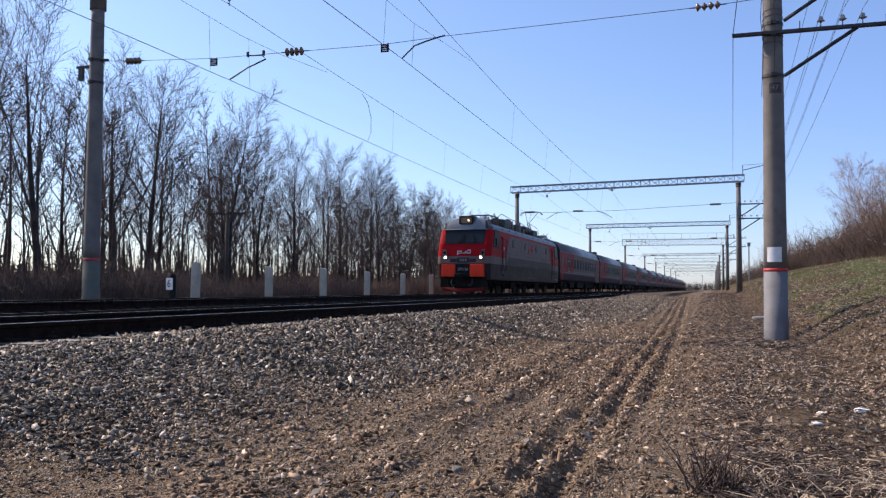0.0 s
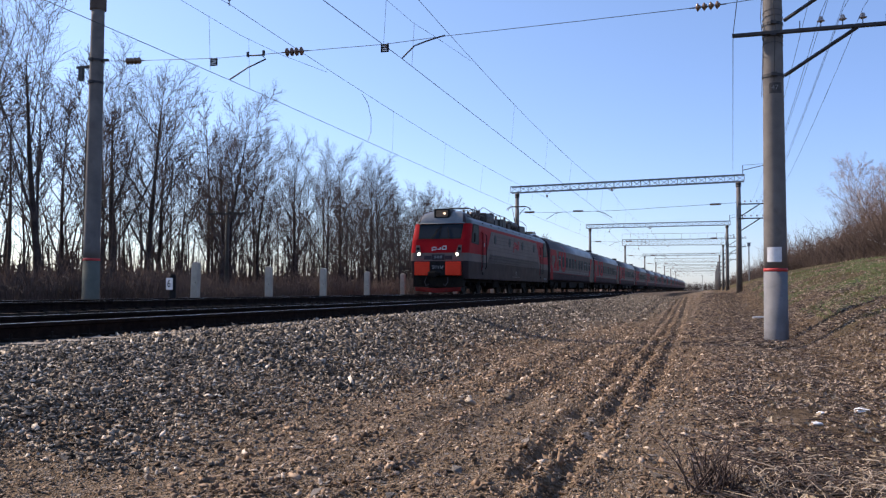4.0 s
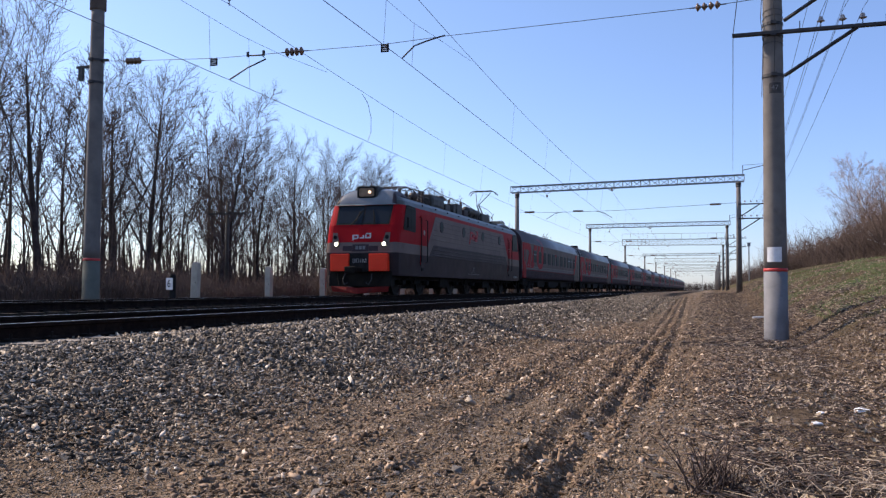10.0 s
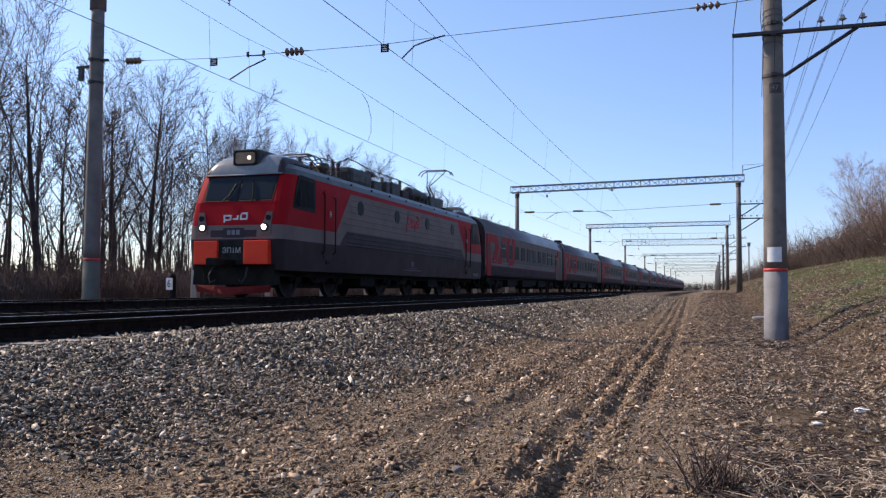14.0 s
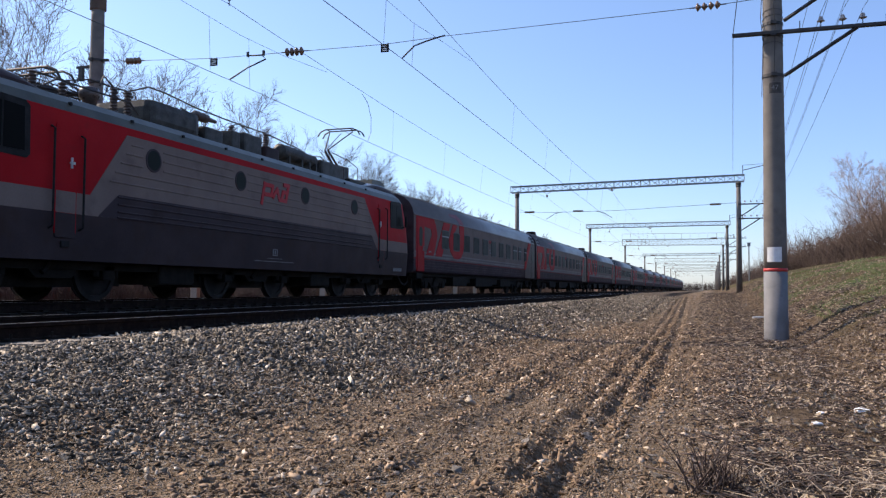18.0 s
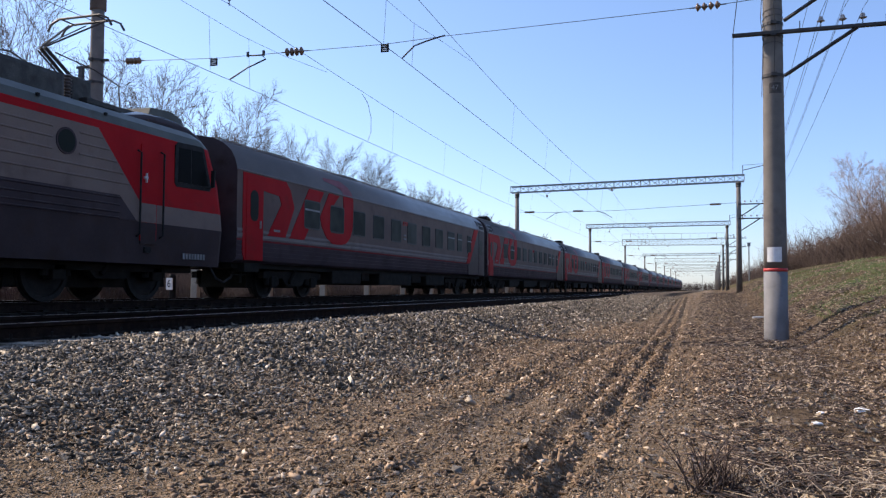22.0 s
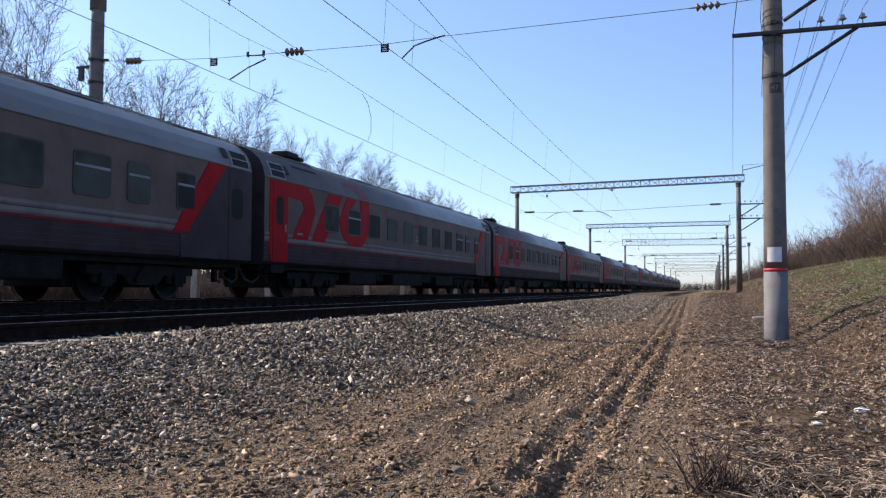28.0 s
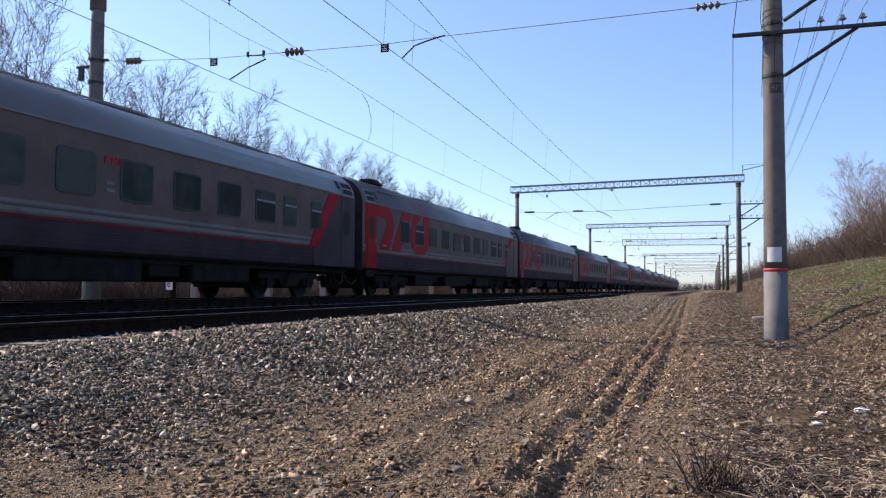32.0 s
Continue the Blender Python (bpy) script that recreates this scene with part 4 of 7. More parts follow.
    for ya, yb, za, zb in ((11.76, 12.02, 1.32, 1.345), (11.76, 12.02, 1.165, 1.19), (11.76, 11.80, 1.19, 1.32), (11.98, 12.02, 1.19, 1.32), (11.86, 11.92, 1.21, 1.30), (10.81, 12.95, 0.995, 1.012), (11.47, 12.27, 1.08, 1.092)):
        box(bm, 1.48, 1.513, ya, yb, za, zb)
    part("approval_mark", bm, LETTER_DIM, loco, "small pale framed mark and thin lines low on the side")
    bm = bmesh.new()
    for k in range(8):
        box(bm, X - 0.01, X + 0.006, 20.75 + k * 0.11, 20.82 + k * 0.11, 0.93, 1.06)
    part("number_bars", bm, LETTER_DIM, loco, "pale bars of small unreadable writing")
    for k in range(9):
        bm = bmesh.new()
        box(bm, 1.42, 1.47, 4.2 + k * 1.75, 4.26 + k * 1.75, 3.70, 3.76)
        part("lifting_eye", bm, BLACK_PAINT, loco)

# nose: windscreen, lamps, plates, coupler, plough (leading end), and the trailing windscreen
def nose_y(z):
    for (za, _, ya, _, _), (zb, _, yb, _, _) in zip(LEVELS, LEVELS[1:]):
        if z <= zb:
            return ya + (yb - ya) * (z - za) / (zb - za)
    return 2.0


def nose_plate(name, pts, proud, material, parent, label="", back=0.03, flip=False):
    """A piece on the sloping nose: pts are (x, z)."""
    bm = bmesh.new()
    ys = [(lambda y: 23.6 - y if flip else y)(nose_y(z) - proud) for _, z in pts]
    yb = [(lambda y: 23.6 - y if flip else y)(nose_y(z) + back) for _, z in pts]
    a = [bm.verts.new((x, y, z)) for (x, z), y in zip(pts, ys)]
    b = [bm.verts.new((x, y, z)) for (x, z), y in zip(pts, yb)]
    bm.faces.new(a)
    bm.faces.new(b[::-1])
    for i in range(len(a)):
        j = (i + 1) % len(a)
        bm.faces.new((a[i], b[i], b[j], a[j]))
    return part(name, bm, material, parent, label)


for flip in (False, True):
    ws = nose_plate("windscreen", [(-1.16, 3.54), (1.16, 3.54), (1.12, 2.76), (-1.12, 2.76)], 0.012, BLACK_PAINT, loco, "two-pane cab windscreen in a black frame", flip=flip)
    for s in (-1, 1):
        nose_plate("pane", [(s * 0.04, 3.48), (s * 1.10, 3.48), (s * 1.06, 2.82), (s * 0.04, 2.82)], 0.02, WINDSCREEN, ws, flip=flip)
for s in (-1, 1):
    x = s * 0.5
    bm = bmesh.new()
    tube(bm, [(x, nose_y(2.76) - 0.05, 2.74), (x - s * 0.12 + 0.10, nose_y(2.95) - 0.06, 2.95), (x - s * 0.22 + 0.12, nose_y(3.28) - 0.06, 3.28)], 0.018, 5)
    tube(bm, [(x - s * 0.05 + 0.06, nose_y(2.86) - 0.06, 2.84), (x - s * 0.30 + 0.16, nose_y(3.36) - 0.05, 3.36)], 0.012, 5)
    part("wiper", bm, BLACK_PAINT, loco, "black windscreen wiper")
    nose_plate("lamp_housing", [(s * 0.83, 1.80), (s * 1.19, 1.80), (s * 1.20, 2.44), (s * 1.02, 2.44)], 0.03, LIGHT, loco, "slanted pale grey lamp housing")
    bm = bmesh.new()
    lathe(bm, (s * 1.0, nose_y(1.99) - 0.06, 1.99), [(0.125, 0.05), (0.125, 0.0), (0.10, -0.01)], 20, "y")
    lamp = part("marker_lamp", bm, MID, loco, "round lamp in a grey ring")
    bm = bmesh.new()
    lathe(bm, (s * 1.0, nose_y(1.99) - 0.068, 1.99), [(0.08, 0.01), (0.074, -0.014), (0.045, -0.028)], 20, "y")
    part("lens", bm, LAMP, lamp, "lit white lens")
    bm = bmesh.new()
    disc(bm, (s * 1.085, nose_y(2.26) - 0.035, 2.26), 0.08, -0.01, 0.02, "y", 16)
    part("tail_lamp", bm, BLACK_PAINT, loco, "unlit dark lamp")
    bm = bmesh.new()
    box(bm, *sorted((s * 0.42, s * 1.20)), 0.98, 1.3, 0.94, 1.61, bevel=0.02)
    part("buffer_plate", bm, SIGNAL_RED, loco, "bright orange-red front plate")
bm = bmesh.new()
box(bm, -0.42, 0.42, 1.06, 1.3, 0.92, 1.62)
mid_plate = part("front_recess", bm, BLACK_PAINT, loco, "black middle panel")
lettering("class_letters", "ЭП1М", 0.215, LETTER_CLASS, mid_plate, pose(0, 1.055, 1.33, 90, 0, 0), "white class letters")
bm = bmesh.new()
for k in range(3):
    box(bm, -0.2 + k * 0.15, -0.09 + k * 0.15, nose_y(1.83) - 0.016, nose_y(1.83) + 0.03, 1.76, 1.92)
part("number_bars", bm, LETTER_DIM, loco, "three pale bars on the belt")
nose_plate("belt_plate", [(-0.34, 1.70), (0.34, 1.70), (0.34, 1.98), (-0.34, 1.98)], 0.010, MID, loco, "grey number panel on the belt")
for s in (-1, 1):
    nose_plate("belt_plate", [(s * 0.35, 1.72), (s * 0.74, 1.72), (s * 0.74, 1.92), (s * 0.35, 1.92)], 0.012, MID, loco, "grey step plate on the belt")
for x0, x1, z0, z1 in ((-0.36, -0.31, 2.10, 2.36), (-0.31, -0.12, 2.31, 2.36), (-0.31, -0.14, 2.19, 2.24), (-0.16, -0.11, 2.21, 2.34), (-0.06, 0.10, 2.21, 2.26), (0.07, 0.12, 2.21, 2.34), (0.17, 0.22, 2.22, 2.36), (0.17, 0.40, 2.21, 2.26), (0.36, 0.41, 2.22, 2.42), (0.2, 0.41, 2.37, 2.42)):
    y = nose_y((z0 + z1) / 2)
    bm = bmesh.new()
    box(bm, x0, x1, y - 0.02, y + 0.04, z0, z1)
    part("emblem_stroke", bm, LETTER_WHITE, loco, "stroke of a white angular emblem")
bm = bmesh.new()
box(bm, -0.12, 0.12, 0.35, 1.25, 0.90, 1.08, bevel=0.03)
box(bm, -0.20, 0.20, 0.08, 0.42, 0.84, 1.10, bevel=0.06)
part("coupler", bm, UNDER, loco, "black automatic coupler")
bm = bmesh.new()
prism(bm, [(1.12, 0.36), (1.2, 0.95), (1.5, 0.95), (1.5, 0.36)], -1.3, 1.3, "x")
part("buffer_beam", bm, UNDER, loco, "dark front beam")
bm = bmesh.new()
a = [bm.verts.new(v) for v in ((0, 0.84, 0.07), (1.16, 1.12, 0.16), (1.2, 1.1, 0.36), (0, 0.92, 0.30), (-1.2, 1.1, 0.36), (-1.16, 1.12, 0.16), (0, 0.94, 0.07), (1.16, 1.22, 0.16), (1.2, 1.2, 0.36), (0, 1.02, 0.30), (-1.2, 1.2, 0.36), (-1.16, 1.22, 0.16))]
for q in ((0, 1, 2, 3), (0, 3, 4, 5), (6, 9, 8, 7), (6, 11, 10, 9), (1, 7, 8, 2), (5, 4, 10, 11), (3, 2, 8, 9), (3, 9, 10, 4), (0, 6, 7, 1), (0, 5, 11, 6)):
    bm.faces.new([a[i] for i in q])
part("rail_guard", bm, PLOUGH, loco, "dull dirty red plough blade above the rails")
for s in (-1, 1):
    bm = bmesh.new()
    tube(bm, [(s * 0.55, 1.0, 0.86), (s * 0.6, 0.85, 0.6), (s * 0.5, 0.8, 0.42), (s * 0.38, 0.85, 0.5)], 0.025, 6)
    part("brake_hose", bm, RUBBER, loco, "black brake hose")
    bm = bmesh.new()
    tube(bm, [(s * 0.95, 1.1, 0.86), (s * 0.78, 0.95, 0.40)], 0.022, 6)
    part("brace", bm, UNDER, loco)

# cab roofs, headlight box, roof equipment
for y0, sgn in ((0.0, 1), (23.6, -1)):
    bm = bmesh.new()
    rows = []
    for v, zc, hw in ((1.60, 3.60, 1.30), (1.72, 3.86, 1.27), (1.86, 4.06, 1.23), (2.08, 4.20, 1.17), (2.4, 4.26, 1.12), (3.0, 4.28, 1.08), (3.5, 4.24, 1.06), (4.0, 4.12, 1.02), (4.6, 3.97, 0.98)):
        ring = []
        for k in range(13):
            a = math.pi * k / 12
            c = math.cos(a)
            ring.append(bm.verts.new((hw * math.copysign(abs(c) ** 0.42, c), y0 + sgn * v, 3.55 + (zc - 3.55) * abs(math.sin(a)) ** 0.5)))
        rows.append(ring)
    for a, b in zip(rows, rows[1:]):
        for k in range(12):
            bm.faces.new((a[k], a[k + 1], b[k + 1], b[k])).material_index = 0 if 3 <= k <= 8 else 1
    bm.faces.new(rows[0])
    bm.faces.new(rows[-1][::-1])
    hump = part("cab_roof", bm, [CAB_ROOF, MID], loco, "rounded silver-grey cab roof with dark sides", True)
    bm = bmesh.new()
    lo, hi = sorted((y0 + sgn * 2.55, y0 + sgn * 3.75))
    prism(bm, [(lo + 0.05, 3.76), (hi - 0.05, 3.76), (hi - 0.22, 4.0), (lo + 0.16, 4.0)], 1.0, 1.10, "x")
    part("side_vent", bm, DARK, hump, "dark recessed vent in the roof side")
    bm = bmesh.new()
    lo, hi = sorted((y0 + sgn * 1.72, y0 + sgn * 2.7))
    box(bm, -0.44, 0.44, lo, hi, 3.80, 4.33, bevel=0.07)
    hb = part("headlight_box", bm, ROOF_GEAR, loco, "grey headlight box on the cab roof")
    bm = bmesh.new()
    prism(bm, rounded(-0.39, 0.39, 3.84, 4.29, 0.10), *sorted((y0 + sgn * 1.70, y0 + sgn * 1.9)))
    part("bezel", bm, BLACK_PAINT, hb, "black headlight surround")
    bm = bmesh.new()
    prism(bm, rounded(-0.32, 0.32, 3.90, 4.23, 0.08), *sorted((y0 + sgn * 1.69, y0 + sgn * 1.8)))
    part("reflector", bm, BRONZE, hb, "bronze headlight bowl")
    bm = bmesh.new()
    disc(bm, (0.14, y0 + sgn * 1.69, 4.07), 0.06 if sgn > 0 else 0.05, -0.02, 0.02, "y", 16)
    part("lens", bm, HEAD if sgn > 0 else WINDSCREEN, hb)

bm = bmesh.new()
prism(bm, [(20.3, 3.9), (20.55, 4.40), (21.3, 4.45), (21.7, 4.34), (22.0, 3.9)], -0.72, 0.72, "x")
part("rear_lamp_fairing", bm, ROOF_BLUE, loco, "grey lamp fairing on the trailing cab roof")


def stack(x, y, z, h, r, parent):
    bm = bmesh.new()
    rows = []
    n = max(3, round(h / 0.07))
    for k in range(n):
        rows += [(r * 0.55, h * k / n), (r, h * (k + 0.35) / n), (r * 0.95, h * (k + 0.55) / n), (r * 0.55, h * (k + 0.9) / n)]
    lathe(bm, (x, y, z), rows, 10)
    return part("roof_insulator", bm, RIDGED, parent, "ribbed brown insulator")


for nm, x0, x1, ya, yb, z0, z1, bev, mt, lab in (("roof_walkway", -0.35, 0.35, 4.0, 19.8, 3.97, 4.06, 0, ROOF_GEAR, "grey roof walkway"),
                                             ("resistor_box", -0.85, 0.8, 7.4, 9.35, 3.95, 4.62, 0.2, ROOF_GEAR, "grey roof equipment case"),
                                             ("switch_case", -0.6, 0.75, 11.45, 12.4, 3.95, 4.56, 0.07, ROOF_GEAR, "grey roof switch case"),
                                             ("filter_case", -0.6, 0.75, 16.2, 17.9, 3.95, 4.52, 0.10, ROOF_GEAR, "grey roof filter case"),
                                             ("breaker", 0.1, 0.7, 9.7, 10.5, 3.95, 4.40, 0.06, ROOF_GEAR, "main circuit breaker case"),
                                             ("valve_box", 0.25, 0.75, 10.85, 11.25, 3.95, 4.50, 0.05, ROOF_GEAR, "small valve box on the roof"),
                                             ("valve_box", 0.2, 0.8, 12.55, 13.3, 3.95, 4.36, 0.05, DARK, "low dark box on the roof"),
                                             ("pantograph_base", -0.7, 0.7, 18.55, 20.3, 4.08, 4.2, 0.02, ROOF_GEAR, "pantograph base frame"),
                                             ("roof_hatch", -0.5, 0.6, 20.35, 20.9, 3.95, 4.2, 0.03, DARK, "dark roof hatch")):
    bm = bmesh.new()
    box(bm, x0, x1, ya, yb, z0, z1, bevel=bev)
    part(nm, bm, mt, loco, lab)
for y, r, l in ((14.5, 0.23, 1.35), (15.65, 0.19, 0.75)):
    bm = bmesh.new()
    lathe(bm, (0.5, y, 4.42), [(r * 0.6, -l / 2 - 0.06), (r, -l / 2), (r, l / 2), (r * 0.6, l / 2 + 0.06)], 18, "y")
    for k in (-0.3, 0.3):
        box(bm, 0.28, 0.72, y + k * l - 0.04, y + k * l + 0.04, 3.96, 4.3)
    part("air_tank", bm, ROOF_GEAR, loco, "round grey air tank on two saddles")
bm = bmesh.new()
lathe(bm, (0.45, 10.0, 4.66), [(0.07, -0.5), (0.13, -0.42), (0.08, -0.36), (0.13, -0.26), (0.08, -0.2), (0.13, -0.1), (0.08, -0.04), (0.12, 0.08), (0.07, 0.15), (0.05, 0.5)], 12, "y")
part("surge_arrester", bm, RIDGED, loco, "ribbed surge arrester")
bm = bmesh.new()
lathe(bm, (0.45, 5.85, 3.96), [(0.14, 0.0), (0.15, 0.25), (0.21, 0.30), (0.22, 0.40), (0.20, 0.5), (0.10, 0.54)], 14)
part("transformer_cap", bm, RIDGED, loco, "dark drum on the roof", True)
posts = ((0.35, 4.4, 0.55), (0.35, 5.2, 0.5), (0.45, 6.6, 0.70), (0.45, 7.05, 0.72), (0.45, 9.6, 0.66), (0.45, 11.05, 0.55), (0.3, 11.5, 0.8), (0.45, 13.1, 0.86), (0.35, 16.05, 0.62), (0.6, 18.1, 0.6), (-0.4, 18.1, 0.6))
for x, y, h in posts:
    stack(x, y, 3.96, h, 0.095, loco)
for pts in ([(0.35, 4.4, 4.5), (0.35, 5.2, 4.48), (0.4, 5.9, 4.68), (0.45, 6.6, 4.66), (0.45, 7.05, 4.68), (0.5, 7.7, 4.93), (0.5, 8.3, 4.93), (0.48, 9.6, 4.84), (0.45, 11.05, 4.82), (0.45, 13.1, 4.82), (0.4, 15.2, 4.72), (0.35, 16.05, 4.6), (0.35, 16.9, 4.72), (0.2, 17.6, 4.62)], [(0.45, 9.0, 4.72), (0.45, 9.6, 4.62), (0.45, 10.0, 4.66)], [(0.3, 11.5, 4.76), (0.4, 11.75, 4.86), (0.42, 12.2, 4.72), (0.42, 12.3, 4.56)], [(0.45, 6.15, 4.6), (0.42, 6.3, 4.85), (0.45, 6.6, 4.66)]):
    bm = bmesh.new()
    tube(bm, pts, 0.02, 6)
    part("busbar", bm, DARK_STEEL, loco, "dark conductor bar along the roof")
for x in (-0.9, 0.95):
    bm = bmesh.new()
    tube(bm, [(x, 4.0, 4.05), (x, 4.4, 4.28), (x, 6.5, 4.28), (x, 6.8, 4.05)], 0.02, 6)
    part("roof_rail", bm, DARK_STEEL, loco)


def pantograph(knuckle, head, base, parent, label):
    """Single-arm current collector; points are (y, z)."""
    bm = bmesh.new()
    for s in (-1, 1):
        tube(bm, [(s * 0.1, base[0], base[1]), (s * 0.06, knuckle[0], knuckle[1])], 0.04, 6)
    p = part("pantograph", bm, DARK_STEEL, parent, label)
    bm = bmesh.new()
    for s in (-1, 1):
        tube(bm, [(s * 0.05, knuckle[0], knuckle[1]), (s * 0.46, head[0], head[1] - 0.1)], 0.022, 6)
    part("upper_arm", bm, DARK_STEEL, p)
    bm = bmesh.new()
    tube(bm, [(0, base[0] - 0.3, base[1]), (0, knuckle[0] - 0.12, knuckle[1] - 0.1)], 0.02, 5)
    tube(bm, [(0, knuckle[0], knuckle[1] + 0.02), (0, head[0], head[1] - 0.14)], 0.014, 5)
    part("guide_rod", bm, DARK_STEEL, p)
    for dy in (-0.2, 0.2):
        bm = bmesh.new()
        tube(bm, [(-0.84, head[0] + dy, head[1] - 0.26), (-0.74, head[0] + dy, head[1] - 0.10), (-0.54, head[0] + dy, head[1] - 0.01), (0.54, head[0] + dy, head[1] - 0.01), (0.74, head[0] + dy, head[1] - 0.10), (0.84, head[0] + dy, head[1] - 0.26)], 0.026, 6)
        part("collector_strip", bm, DARK_STEEL, p, "dark collector strip with drooping horns")
    for s in (-1, 1):
        bm = bmesh.new()
        tube(bm, [(s * 0.46, head[0] - 0.2, head[1] - 0.03), (s * 0.46, head[0] + 0.2, head[1] - 0.03)], 0.018, 5)
        part("head_frame", bm, DARK_STEEL, p)


pantograph((18.05, 5.15), (19.25, 6.10), (19.45, 4.3), loco, "raised single-arm pantograph")
pantograph((6.3, 4.42), (4.8, 4.62), (4.3, 4.25), loco, "folded single-arm pantograph")
bm = bmesh.new()
box(bm, -0.3, 0.5, 18.35, 18.9, 4.0, 4.62, bevel=0.05)
part("pantograph_drive", bm, ROOF_GEAR, loco, "pantograph drive case")
bm = bmesh.new()
tube(bm, [(0.4, 19.9, 4.3), (0.4, 19.85, 4.75), (0.3, 19.2, 4.95), (0.1, 18.3, 5.1)], 0.016, 5)
part("flexible_lead", bm, DARK_STEEL, loco)
# underframe
bm = bmesh.new()
box(bm, -1.2, 1.2, 1.6, 21.5, 0.62, 0.8)
part("underframe", bm, UNDER, loco, "black underframe")
for y in (4.25, 11.55, 18.85):
    bogie(loco, y, 2.9, 0.60)
for y, w in ((7.9, 1.3), (15.2, 1.3)):
    bm = bmesh.new()
    box(bm, -1.25, 1.25, y - w / 2, y + w / 2, 0.34, 0.8, bevel=0.05)
    part("equipment_box", bm, UNDER, loco, "black box under the floor")


# ---- coaches
PROFILE = [(1.40, 0.93, 0), (1.50, 1.0, 0), (1.535, 1.12, 0), (1.515, 1.13, 0), (1.535, 1.24, 0), (1.515, 1.25, 0), (1.535, 1.36, 0), (1.515, 1.37, 0), (1.535, 1.47, 0), (1.52, 1.485, 0), (1.535, 1.50, 0), (1.535, 1.545, 1), (1.52, 1.56, 0), (1.54, 1.60, 2), (1.54, 1.68, 2), (1.52, 1.70, 0), (1.54, 1.74, 2), (1.54, 1.80, 2), (1.525, 1.82, 3), (1.525, 3.28, 3), (1.52, 3.30, 4), (1.46, 3.55, 4), (1.33, 3.78, 4), (1.10, 3.98, 4), (0.80, 4.12, 4), (0.42, 4.20, 4), (0.0, 4.23, 4)]


def roof_x(z):
    """Half width of the car's roof at a height."""
    for (xa, za, _), (xb, zb, _) in zip(PROFILE[19:], PROFILE[20:]):
        if z <= zb:
            return xa + (xb - xa) * (z - za) / (zb - za)
    return 0.0


def roof_patch(name, ya, yb, za, zb, lift, material, parent, label=""):
    """A panel that follows the curve of the roof's side."""
    zs = [za + (zb - za) * k / 4 for k in range(5)]
    bm = bmesh.new()
    prism(bm, [(roof_x(za) - 0.05, za)] + [(roof_x(z) + lift, z) for z in zs] + [(roof_x(zb) - 0.05, zb)], ya, yb)
    return part(name, bm, material, parent, label)


